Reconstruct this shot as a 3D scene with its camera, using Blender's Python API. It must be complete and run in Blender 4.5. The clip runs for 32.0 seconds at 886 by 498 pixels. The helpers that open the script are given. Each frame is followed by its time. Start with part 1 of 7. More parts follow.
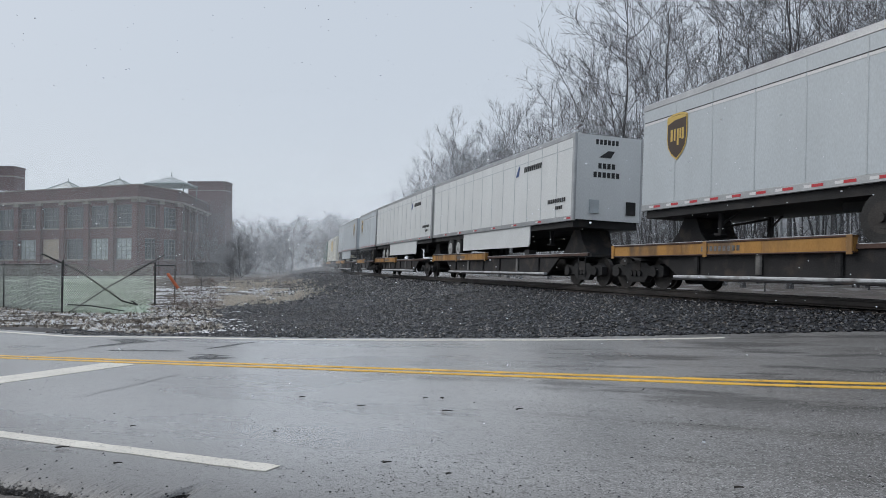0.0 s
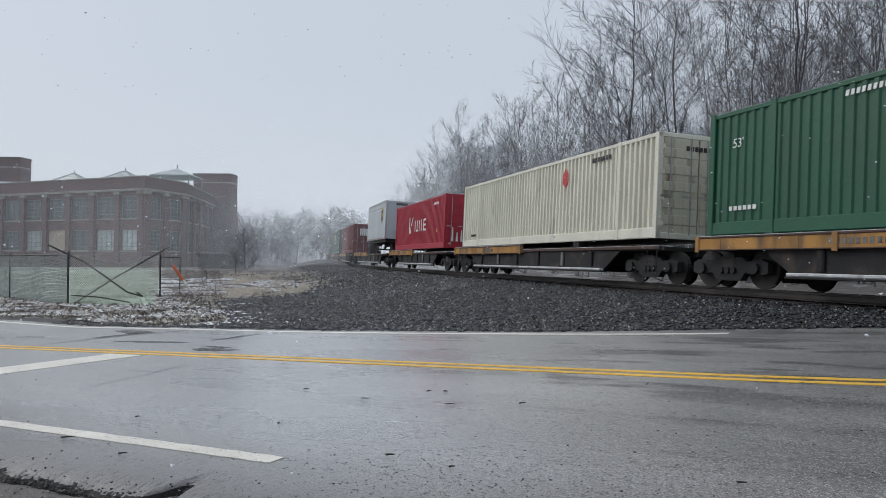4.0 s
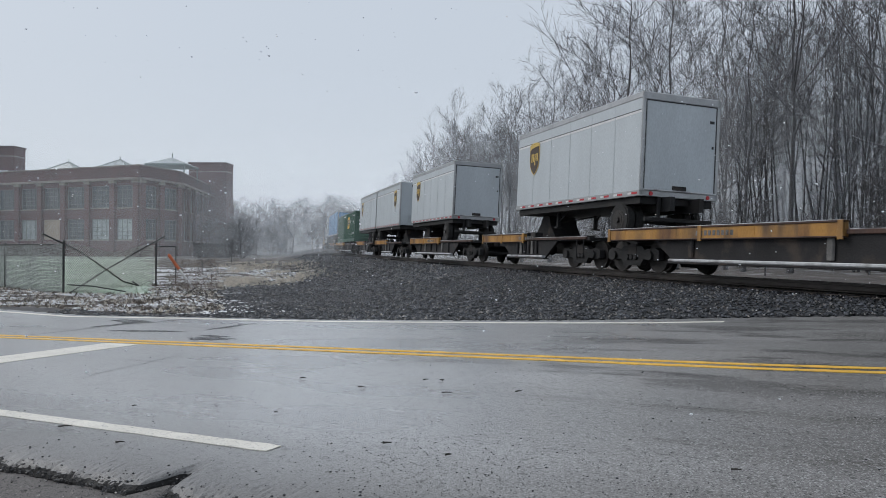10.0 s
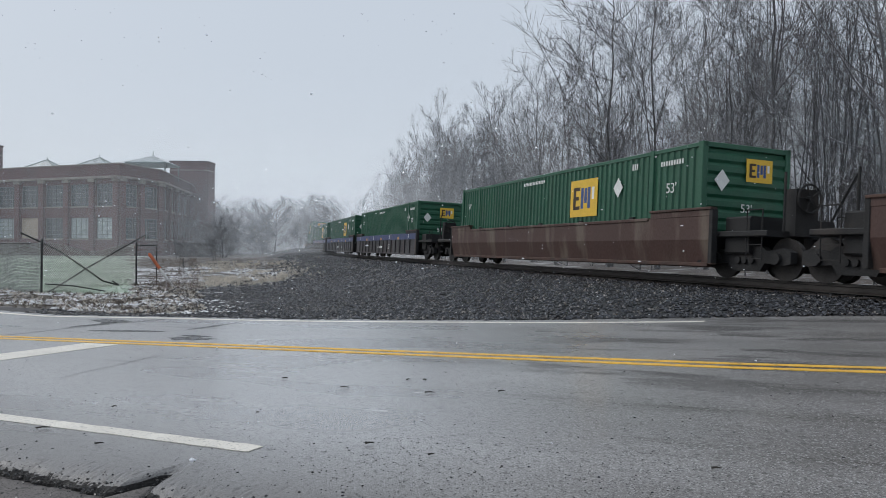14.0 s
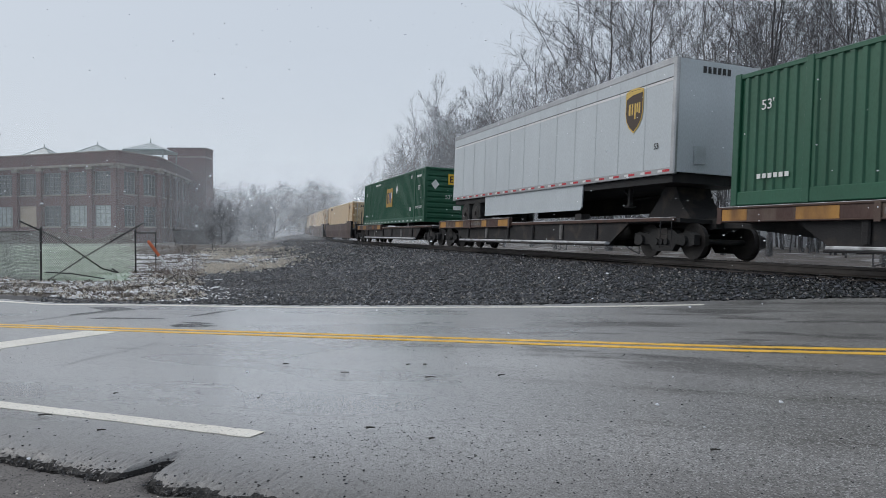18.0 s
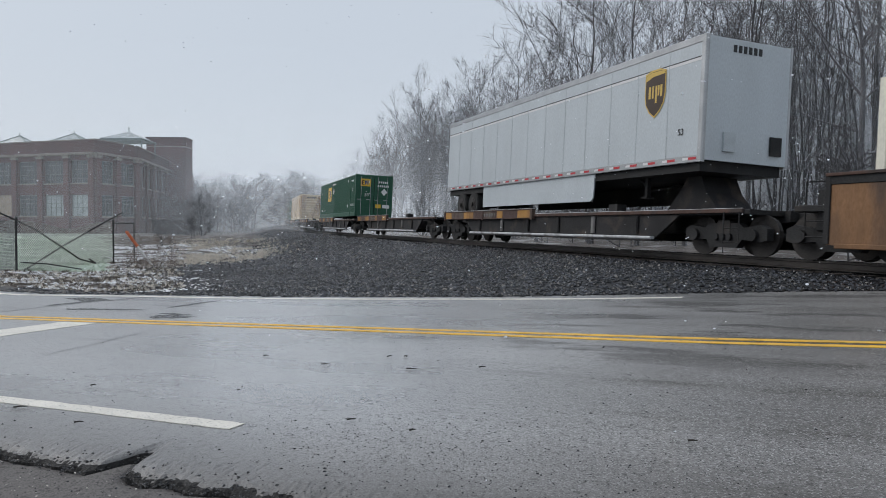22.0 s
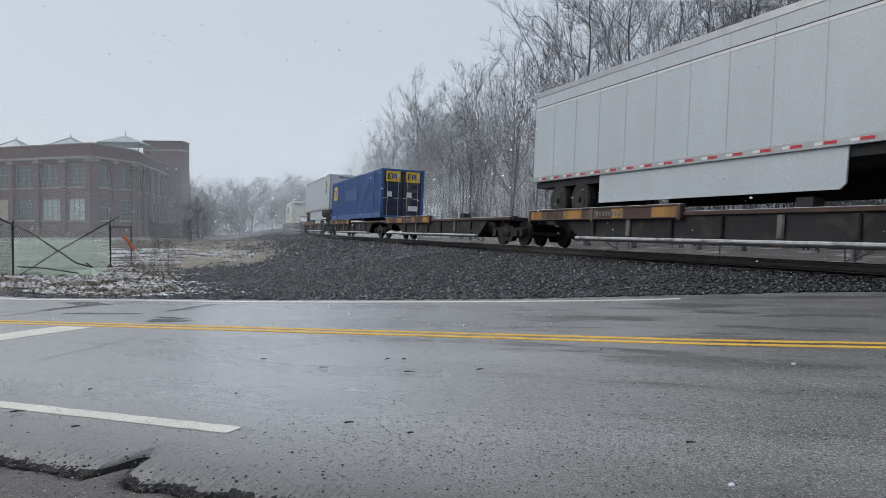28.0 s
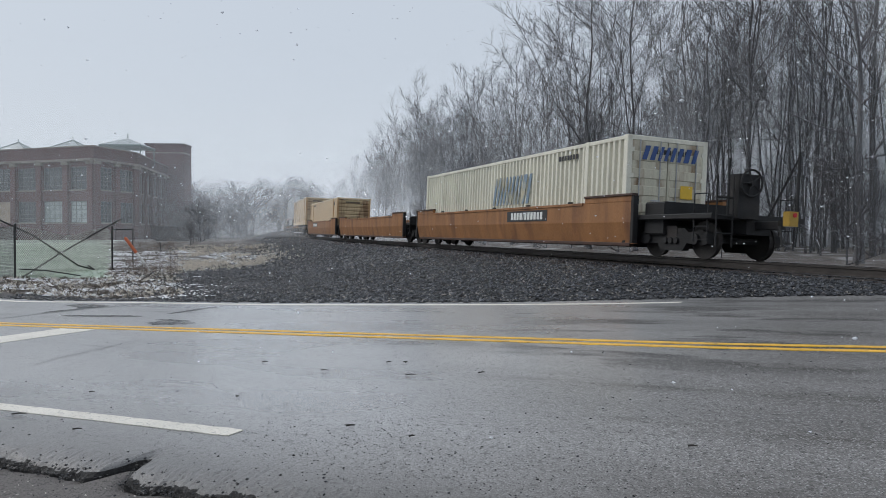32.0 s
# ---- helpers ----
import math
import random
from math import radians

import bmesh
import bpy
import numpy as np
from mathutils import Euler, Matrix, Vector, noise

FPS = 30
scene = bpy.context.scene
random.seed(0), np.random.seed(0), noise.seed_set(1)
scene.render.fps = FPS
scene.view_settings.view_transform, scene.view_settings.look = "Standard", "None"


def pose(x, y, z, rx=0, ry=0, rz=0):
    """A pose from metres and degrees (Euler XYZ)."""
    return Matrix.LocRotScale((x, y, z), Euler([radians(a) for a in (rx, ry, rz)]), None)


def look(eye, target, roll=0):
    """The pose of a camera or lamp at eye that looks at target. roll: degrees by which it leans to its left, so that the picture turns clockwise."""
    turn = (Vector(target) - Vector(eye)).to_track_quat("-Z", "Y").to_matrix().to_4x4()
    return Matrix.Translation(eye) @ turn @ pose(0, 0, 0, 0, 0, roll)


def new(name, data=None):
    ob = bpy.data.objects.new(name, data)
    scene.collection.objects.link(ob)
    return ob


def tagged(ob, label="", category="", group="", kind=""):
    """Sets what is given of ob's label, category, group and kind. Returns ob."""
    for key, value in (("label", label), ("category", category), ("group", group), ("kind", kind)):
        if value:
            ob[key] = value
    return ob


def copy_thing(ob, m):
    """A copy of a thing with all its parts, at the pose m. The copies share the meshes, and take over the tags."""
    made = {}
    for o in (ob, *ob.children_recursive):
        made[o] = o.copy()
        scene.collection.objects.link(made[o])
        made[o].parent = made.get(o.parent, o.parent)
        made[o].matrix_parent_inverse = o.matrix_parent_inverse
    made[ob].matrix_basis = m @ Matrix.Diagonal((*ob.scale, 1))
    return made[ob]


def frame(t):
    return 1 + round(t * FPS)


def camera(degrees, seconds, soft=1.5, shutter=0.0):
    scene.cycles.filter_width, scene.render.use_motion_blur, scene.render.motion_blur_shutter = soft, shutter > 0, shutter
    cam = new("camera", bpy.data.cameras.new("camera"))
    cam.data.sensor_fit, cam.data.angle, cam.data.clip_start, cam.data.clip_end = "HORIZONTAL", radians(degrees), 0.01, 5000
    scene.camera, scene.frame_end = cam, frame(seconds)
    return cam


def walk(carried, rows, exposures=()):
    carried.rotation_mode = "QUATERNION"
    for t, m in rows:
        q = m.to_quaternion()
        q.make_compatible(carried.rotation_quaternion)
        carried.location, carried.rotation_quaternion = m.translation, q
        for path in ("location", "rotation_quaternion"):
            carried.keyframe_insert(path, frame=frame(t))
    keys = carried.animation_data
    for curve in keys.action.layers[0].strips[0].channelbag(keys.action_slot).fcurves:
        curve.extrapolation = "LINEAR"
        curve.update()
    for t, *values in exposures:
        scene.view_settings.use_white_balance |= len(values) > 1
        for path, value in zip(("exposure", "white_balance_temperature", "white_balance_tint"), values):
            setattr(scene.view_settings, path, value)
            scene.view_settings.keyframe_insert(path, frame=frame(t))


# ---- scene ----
# ---- camera ----
cam = camera(63.58, 32.0, soft=0.85, shutter=0.03)


def aim(yaw, pitch, roll):
    """A pose of the camera, which only turns: degrees to its left, upwards, and of lean."""
    turn = Matrix.Rotation(radians(yaw), 4, "Z") @ Matrix.Rotation(radians(pitch), 4, "X")
    return Matrix.Translation((0, 0, 1.0)) @ turn @ Matrix.Rotation(radians(roll), 4, "Y") @ Matrix.Rotation(radians(90), 4, "X")


walk(cam, [
    (0.0, aim(0.000, 1.346, 0.000)), (0.5, aim(-0.029, 1.392, -0.120)), (1.0, aim(-0.018, 1.368, -0.220)),
    (1.5, aim(0.050, 1.270, -0.186)), (2.0, aim(0.179, 1.182, -0.246)), (2.5, aim(0.281, 1.102, -0.296)),
    (3.0, aim(0.341, 1.070, -0.332)), (3.5, aim(0.361, 0.973, -0.375)), (5.5, aim(0.316, 0.504, -0.312)),
    (6.0, aim(0.233, 0.521, -0.216)), (6.5, aim(0.164, 0.609, -0.252)), (7.0, aim(0.107, 0.627, -0.263)),
    (7.5, aim(0.123, 0.584, -0.245)), (8.0, aim(0.162, 0.471, -0.219)), (8.5, aim(0.219, 0.287, -0.233)),
    (9.0, aim(0.221, 0.119, -0.244)), (9.5, aim(0.155, 0.042, -0.319)), (10.0, aim(0.057, -0.056, -0.329)),
    (10.5, aim(-0.015, -0.148, -0.327)), (11.0, aim(-0.052, -0.145, -0.356)), (11.5, aim(-0.188, -0.108, -0.280)),
    (12.0, aim(-0.482, -0.050, -0.228)), (12.5, aim(-0.817, -0.050, -0.202)), (13.0, aim(-1.003, -0.122, -0.313)),
    (13.5, aim(-1.116, -0.107, -0.427)), (14.0, aim(-1.291, -0.070, -0.443)), (14.5, aim(-1.464, -0.054, -0.417)),
    (16.5, aim(-1.289, -0.607, -0.121)), (17.0, aim(-1.251, -0.785, -0.044)), (17.5, aim(-1.268, -0.980, -0.027)),
    (18.0, aim(-1.355, -1.251, -0.033)), (18.5, aim(-1.608, -1.515, -0.071)), (19.0, aim(-1.916, -1.701, -0.194)),
    (19.5, aim(-2.243, -1.796, -0.224)), (20.0, aim(-2.491, -1.886, -0.226)), (20.5, aim(-2.699, -1.942, -0.254)),
    (21.0, aim(-2.840, -1.912, -0.327)), (21.5, aim(-2.886, -1.896, -0.381)), (22.0, aim(-2.839, -1.891, -0.359)),
    (22.5, aim(-2.697, -1.811, -0.287)), (23.0, aim(-2.626, -1.688, -0.259)), (23.5, aim(-2.635, -1.579, -0.274)),
    (24.0, aim(-2.743, -1.685, -0.270)), (24.5, aim(-2.737, -1.778, -0.229)), (25.0, aim(-2.812, -1.750, -0.149)),
    (25.5, aim(-2.820, -1.609, -0.000)), (27.5, aim(-2.939, -1.613, -0.158)), (28.0, aim(-3.039, -1.684, -0.135)),
    (28.5, aim(-3.127, -1.670, -0.154)), (29.0, aim(-3.147, -1.557, -0.093)), (29.5, aim(-3.100, -1.461, -0.101)),
    (30.0, aim(-2.988, -1.374, -0.076)), (30.5, aim(-2.884, -1.379, -0.099)), (31.0, aim(-2.868, -1.376, -0.239)),
    (31.5, aim(-2.899, -1.383, -0.245)), (32.0, aim(-2.917, -1.447, -0.213)),
])

# ---- light: an even overcast sky with a broad weak sun ----
world = bpy.data.worlds.new("overcast_sky")
scene.world = world
world.use_nodes = True
wn, wl = world.node_tree.nodes, world.node_tree.links
wn.clear()
w_out = wn.new("ShaderNodeOutputWorld")
w_bg = wn.new("ShaderNodeBackground")
w_sky = wn.new("ShaderNodeTexSky")
w_sky.sky_type = "NISHITA"
w_sky.sun_disc = False
w_sky.sun_elevation, w_sky.sun_rotation = radians(42), radians(-70)
w_sky.air_density, w_sky.dust_density = 1.2, 4.0
w_grey = wn.new("ShaderNodeMixRGB")
w_grey.inputs["Fac"].default_value = 0.9
w_grey.inputs["Color2"].default_value = (5.2, 5.75, 6.5, 1)
w_bg.inputs["Strength"].default_value = 0.114
wl.new(w_sky.outputs["Color"], w_grey.inputs["Color1"])
wl.new(w_grey.outputs["Color"], w_bg.inputs["Color"])
wl.new(w_bg.outputs["Background"], w_out.inputs["Surface"])

sun = new("sun", bpy.data.lights.new("sun", "SUN"))
sun.data.energy, sun.data.angle, sun.data.color = 1.15, radians(40), (1.0, 0.97, 0.93)
sun.matrix_world = look((-42, 34, 40), (0, 20, 0))


# ---- materials ----
def shade(name, base, rough=0.7, metal=0.0, vary=0.25, scale=3.0, fine=40.0, bump=0.2, dirt=None, dirt_amount=0.0,
          dirt_scale=1.2, stretch=(1, 1, 1), snow=0.0, per_object=0.0, coat=0.0, vary_rough=0.12, per_piece=0.0):
    """A surface with colour variation at two scales, dirt patches, fine relief and, if asked, snow on its upper sides."""
    m = bpy.data.materials.new(name)
    m.use_nodes = True
    n, l = m.node_tree.nodes, m.node_tree.links
    b = n["Principled BSDF"]
    tc = n.new("ShaderNodeTexCoord")
    mp = n.new("ShaderNodeMapping")
    mp.inputs["Scale"].default_value = stretch
    l.new(tc.outputs["Object"], mp.inputs["Vector"])

    def noise_tex(s, detail=4.0):
        t = n.new("ShaderNodeTexNoise")
        t.inputs["Scale"].default_value, t.inputs["Detail"].default_value = s, detail
        l.new(mp.outputs["Vector"], t.inputs["Vector"])
        return t.outputs["Fac"]

    def ramp(src, a, c, lo=0.0, hi=1.0):
        r = n.new("ShaderNodeMapRange")
        r.inputs["From Min"].default_value, r.inputs["From Max"].default_value = a, c
        r.inputs["To Min"].default_value, r.inputs["To Max"].default_value = lo, hi
        l.new(src, r.inputs["Value"])
        return r.outputs["Result"]

    def mix(fac, a, c, kind="MIX"):
        x = n.new("ShaderNodeMixRGB")
        x.blend_type = kind
        for v, k in ((fac, "Fac"), (a, "Color1"), (c, "Color2")):
            if hasattr(v, "is_linked"):
                l.new(v, x.inputs[k])
            elif k == "Fac":
                x.inputs[k].default_value = v
            else:
                x.inputs[k].default_value = (*v, 1) if len(v) == 3 else v
        return x.outputs["Color"]

    big, small = noise_tex(scale), noise_tex(fine, 3.0)
    dark = tuple(v * (1 - vary) for v in base)
    light = tuple(min(1, v * (1 + vary)) for v in base)
    col = mix(ramp(big, 0.3, 0.7), dark, light)
    col = mix(ramp(small, 0.35, 0.65, 0, 0.35), col, tuple(v * 0.6 for v in base))
    if per_object:
        oi = n.new("ShaderNodeObjectInfo")
        col = mix(ramp(oi.outputs["Random"], 0, 1, 0, per_object), col, tuple(v * 0.45 for v in base))
    if per_piece:
        geo = n.new("ShaderNodeNewGeometry")
        col = mix(ramp(geo.outputs["Random Per Island"], 0, 1, 0, per_piece), tuple(min(1, v * 2.5) for v in base), tuple(v * 0.22 for v in base))
        col = mix(ramp(big, 0.3, 0.7, 0, 0.5), col, dark)
    if dirt:
        col = mix(ramp(noise_tex(dirt_scale, 6.0), 0.62 - 0.25 * dirt_amount, 0.78 - 0.2 * dirt_amount, 0, 0.85), col, dirt)
    if snow:
        geo = n.new("ShaderNodeNewGeometry")
        sep = n.new("ShaderNodeSeparateXYZ")
        l.new(geo.outputs["Normal"], sep.inputs["Vector"])
        up = ramp(sep.outputs["Z"], 0.35, 0.75)
        mul = n.new("ShaderNodeMath")
        mul.operation = "MULTIPLY"
        l.new(up, mul.inputs[0])
        l.new(ramp(noise_tex(2.2, 5.0), 0.62 - snow * 0.3, 0.72 - snow * 0.3), mul.inputs[1])
        col = mix(mul.outputs["Value"], col, (0.72, 0.74, 0.77))
    l.new(col, b.inputs["Base Color"])
    l.new(ramp(small, 0.3, 0.7, max(0.03, rough - vary_rough), min(1, rough + vary_rough)), b.inputs["Roughness"])
    b.inputs["Metallic"].default_value = metal
    b.inputs["Coat Weight"].default_value = coat
    if bump:
        bp = n.new("ShaderNodeBump")
        bp.inputs["Strength"].default_value, bp.inputs["Distance"].default_value = bump, 0.02
        l.new(small, bp.inputs["Height"])
        l.new(bp.outputs["Normal"], b.inputs["Normal"])
    return m


def wet_asphalt(name, base, wet, along=(-0.87432, 0.48536), across=(0.48536, 0.87432), strip=False, film=0.6):
    """Worn asphalt: aggregate speckle, wet streaks along the lanes, colour darkened towards the crossing for damp and
    weaker sky reflection, and grit relief.
    """
    m = bpy.data.materials.new(name)
    m.use_nodes = True
    n, l = m.node_tree.nodes, m.node_tree.links
    b = n["Principled BSDF"]
    tc = n.new("ShaderNodeTexCoord")

    def dot(v):
        d = n.new("ShaderNodeVectorMath")
        d.operation = "DOT_PRODUCT"
        d.inputs[1].default_value = (v[0], v[1], 0)
        l.new(tc.outputs["Object"], d.inputs[0])
        return d.outputs["Value"]

    lane = n.new("ShaderNodeCombineXYZ")
    al, ac = dot(along), dot(across)
    l.new(al, lane.inputs["X"])
    l.new(ac, lane.inputs["Y"])

    def tex(s, detail, stretch=(1, 1, 1), rough=0.55):
        mp = n.new("ShaderNodeMapping")
        mp.inputs["Scale"].default_value = stretch
        t = n.new("ShaderNodeTexNoise")
        t.inputs["Scale"].default_value, t.inputs["Detail"].default_value, t.inputs["Roughness"].default_value = s, detail, rough
        l.new(lane.outputs["Vector"], mp.inputs["Vector"])
        l.new(mp.outputs["Vector"], t.inputs["Vector"])
        return t.outputs["Fac"]

    def ramp(src, a, c, lo, hi):
        r = n.new("ShaderNodeMapRange")
        for k, v in (("From Min", a), ("From Max", c), ("To Min", lo), ("To Max", hi)):
            r.inputs[k].default_value = v
        l.new(src, r.inputs["Value"])
        return r.outputs["Result"]

    def mixc(fac, c1, c2):
        x = n.new("ShaderNodeMixRGB")
        for v, k in ((fac, "Fac"), (c1, "Color1"), (c2, "Color2")):
            if isinstance(v, tuple):
                x.inputs[k].default_value = (*v, 1)
            else:
                l.new(v, x.inputs[k])
        return x.outputs["Color"]

    def calc(kind, p, q):
        x = n.new("ShaderNodeMath")
        x.operation, x.use_clamp = kind, True
        for i, v in enumerate((p, q)):
            if isinstance(v, float):
                x.inputs[i].default_value = v
            else:
                l.new(v, x.inputs[i])
        return x.outputs["Value"]

    patches = tex(0.5, 6.0, (0.3, 1.0, 1.0))
    streaks = tex(1.6, 6.0, (0.16, 1.0, 1.0), 0.65)
    grit = n.new("ShaderNodeTexVoronoi")
    grit.inputs["Scale"].default_value = 150.0
    l.new(tc.outputs["Object"], grit.inputs["Vector"])
    speck = n.new("ShaderNodeSeparateColor")
    l.new(grit.outputs["Color"], speck.inputs["Color"])
    coarse = n.new("ShaderNodeTexVoronoi")
    coarse.inputs["Scale"].default_value = 42.0
    l.new(tc.outputs["Object"], coarse.inputs["Vector"])
    lump = n.new("ShaderNodeSeparateColor")
    l.new(coarse.outputs["Color"], lump.inputs["Color"])
    # damp and weaker sky reflection, painted dark near the crossing and beyond the yellow lines
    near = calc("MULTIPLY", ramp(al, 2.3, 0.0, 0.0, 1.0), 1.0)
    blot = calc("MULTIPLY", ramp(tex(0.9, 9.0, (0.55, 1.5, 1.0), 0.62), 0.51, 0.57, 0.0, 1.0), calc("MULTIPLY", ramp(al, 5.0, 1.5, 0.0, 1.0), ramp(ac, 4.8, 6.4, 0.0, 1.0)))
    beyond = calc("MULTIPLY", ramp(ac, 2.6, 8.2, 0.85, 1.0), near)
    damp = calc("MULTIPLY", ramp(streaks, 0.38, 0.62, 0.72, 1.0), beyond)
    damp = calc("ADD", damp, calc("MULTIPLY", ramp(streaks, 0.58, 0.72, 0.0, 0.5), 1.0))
    col = mixc(ramp(patches, 0.36, 0.64, 0, 1), tuple(v * 0.82 for v in base), tuple(v * 1.15 for v in base))
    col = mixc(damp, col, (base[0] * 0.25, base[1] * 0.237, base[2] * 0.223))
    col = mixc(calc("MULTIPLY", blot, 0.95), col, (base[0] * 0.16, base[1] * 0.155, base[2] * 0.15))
    col = mixc(ramp(speck.outputs["Red"], 0.66, 1.0, 0, 0.55), col, tuple(min(1, v * 1.7) for v in base))
    col = mixc(ramp(speck.outputs["Green"], 0.60, 1.0, 0, 0.9), col, tuple(v * 0.14 for v in base))
    col = mixc(ramp(lump.outputs["Blue"], 0.955, 0.985, 0, 0.6), col, tuple(v * 0.12 for v in base))
    if strip:                                    # the old, coarser strip outside the white line
        worn = n.new("ShaderNodeMath")
        worn.operation = "ADD"
        l.new(ac, worn.inputs[0])
        l.new(ramp(patches, 0.3, 0.7, -0.25, 0.25), worn.inputs[1])
        col = mixc(ramp(worn.outputs["Value"], 3.5, 2.35, 0.0, 0.8), col, (base[0] * 0.29, base[1] * 0.28, base[2] * 0.27))
    l.new(col, b.inputs["Base Color"])
    dry = ramp(patches, 0.4, 0.62, wet, min(1, wet + 0.25))
    x = n.new("ShaderNodeMath")
    x.operation, x.use_clamp = "ADD", True
    l.new(dry, x.inputs[0])
    l.new(calc("MULTIPLY", ramp(al, 2.4, 0.0, 0.0, 1.0), 0.35), x.inputs[1])
    l.new(x.outputs["Value"], b.inputs["Roughness"])
    b.inputs["Coat Weight"].default_value, b.inputs["Coat Roughness"].default_value, b.inputs["Coat IOR"].default_value = film, 0.2, 1.62
    if strip:
        sheen = calc("MULTIPLY", ramp(worn.outputs["Value"], 3.6, 2.4, film, 0.1), ramp(al, 0.2, 2.6, 0.12, 1.0))
        l.new(calc("MULTIPLY", sheen, ramp(blot, 0.0, 1.0, 1.0, 0.15)), b.inputs["Coat Weight"])
        l.new(calc("MULTIPLY", ramp(al, 0.2, 2.6, 0.26, 0.5), ramp(blot, 0.0, 1.0, 1.0, 0.2)), b.inputs["Specular IOR Level"])
    l.new(ramp(damp, 0.0, 1.0, 0.24, 0.10), b.inputs["Coat Roughness"])
    bp = n.new("ShaderNodeBump")
    bp.inputs["Strength"].default_value, bp.inputs["Distance"].default_value = 0.42, 0.006
    l.new(grit.outputs["Distance"], bp.inputs["Height"])
    l.new(bp.outputs["Normal"], b.inputs["Normal"])
    return m


def brickwork(name, base, mortar, brick=0.6):
    """Brick wall by texture, for walls that stay far away."""
    m = shade(name, base, 0.85, vary=0.3, scale=0.35, fine=9.0, bump=0.3, dirt=(0.05, 0.035, 0.03), dirt_amount=0.35, dirt_scale=0.25)
    n, l = m.node_tree.nodes, m.node_tree.links
    b = n["Principled BSDF"]
    src = b.inputs["Base Color"].links[0].from_socket
    tc = n.new("ShaderNodeTexCoord")
    mp = n.new("ShaderNodeMapping")
    mp.inputs["Rotation"].default_value = (radians(90), 0, 0)
    br = n.new("ShaderNodeTexBrick")
    br.inputs["Scale"].default_value = 1.0
    br.inputs["Brick Width"].default_value, br.inputs["Row Height"].default_value = 0.22, 0.075
    br.inputs["Mortar Size"].default_value = 0.008
    br.inputs["Color2"].default_value = (*[v * 0.75 for v in base], 1)
    br.inputs["Mortar"].default_value = (*mortar, 1)
    l.new(tc.outputs["Object"], mp.inputs["Vector"])
    l.new(mp.outputs["Vector"], br.inputs["Vector"])
    l.new(src, br.inputs["Color1"])
    l.new(br.outputs["Color"], b.inputs["Base Color"])
    return m


def glass(name, tint=(0.10, 0.12, 0.13), rough=0.12):
    """A grimy factory pane: dark behind, glossy in front."""
    m = shade(name, tint, rough, vary=0.5, scale=1.3, fine=6.0, bump=0.05, vary_rough=0.06, per_object=0.6)
    m.node_tree.nodes["Principled BSDF"].inputs["IOR"].default_value = 1.5
    return m


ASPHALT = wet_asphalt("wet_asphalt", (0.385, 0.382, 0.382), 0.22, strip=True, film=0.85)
# near-black for the raw dirty break and for the shade in its crevice
BROKEN_SHADED = shade("shaded_broken_asphalt", (0.022, 0.021, 0.021), 0.75, vary=0.5, scale=20, fine=90, bump=0.8)
SHOULDER = wet_asphalt("broken_shoulder_asphalt", (0.12, 0.110, 0.105), 0.62, film=0.05)
WHITE_PAINT = shade("worn_white_road_paint", (0.80, 0.765, 0.69), 0.5, vary=0.1, scale=4, fine=90, dirt=(0.2, 0.2, 0.2), dirt_amount=0.22, dirt_scale=45)
YELLOW_PAINT = shade("worn_yellow_road_paint", (0.86, 0.50, 0.045), 0.5, vary=0.15, scale=4, fine=60, dirt=(0.25, 0.16, 0.06), dirt_amount=0.25, dirt_scale=14)
TAR = shade("crack_tar", (0.03, 0.03, 0.032), 0.35, vary=0.3, scale=6)
GRAVEL = shade("dark_ballast_gravel", (0.012, 0.012, 0.014), 0.6, vary=0.5, scale=1.5, fine=22, bump=0.9, dirt=(0.03, 0.028, 0.028), dirt_amount=0.4)
STONE = shade("ballast_stone", (0.027, 0.028, 0.034), 0.24, vary=0.5, scale=5.0, fine=30, bump=0.2, per_piece=2.4)
VERGE = shade("verge_soil_with_dead_grass", (0.075, 0.064, 0.052), 0.9, vary=0.5, scale=1.2, fine=14, bump=0.8, dirt=(0.40, 0.40, 0.41), dirt_amount=0.45, dirt_scale=1.9)
LAWN = shade("snow_dusted_lawn", (0.46, 0.55, 0.45), 0.85, vary=0.25, scale=0.5, fine=10, bump=0.5, dirt=(0.6, 0.65, 0.6), dirt_amount=0.5, dirt_scale=0.5)
FOREST_FLOOR = shade("forest_floor_with_snow", (0.12, 0.105, 0.095), 0.95, vary=0.4, scale=0.8, fine=8, bump=0.8, dirt=(0.6, 0.61, 0.63), dirt_amount=0.3, dirt_scale=0.5)
SNOW = shade("thin_wet_snow", (0.76, 0.77, 0.79), 0.7, vary=0.12, scale=1.0, fine=12, bump=0.6, dirt=(0.2, 0.19, 0.18), dirt_amount=0.2, dirt_scale=1.0)
DRY_GRASS = shade("dry_straw_grass", (0.72, 0.655, 0.565), 0.9, vary=0.35, scale=3, fine=20, bump=0.1, snow=0.6)
WEED = shade("brown_weeds", (0.12, 0.095, 0.075), 0.9, vary=0.4, scale=3, fine=20, bump=0.1, snow=0.2)
BARK = shade("grey_brown_bark", (0.128, 0.126, 0.132), 0.9, vary=0.4, scale=2.0, fine=18, bump=0.6, stretch=(1, 1, 0.3), snow=0.75, per_object=1.0)
TWIG = shade("bare_twigs", (0.120, 0.117, 0.124), 0.9, vary=0.3, scale=1.0, fine=12, bump=0, snow=0.35, per_object=0.9)
RUST_RAIL = shade("rail_steel", (0.05, 0.043, 0.039), 0.5, 0.3, vary=0.3, scale=3, fine=25)
RAIL_HEAD = shade("polished_rail_head", (0.55, 0.55, 0.56), 0.22, 1.0, vary=0.1, scale=3, fine=25, bump=0.05)
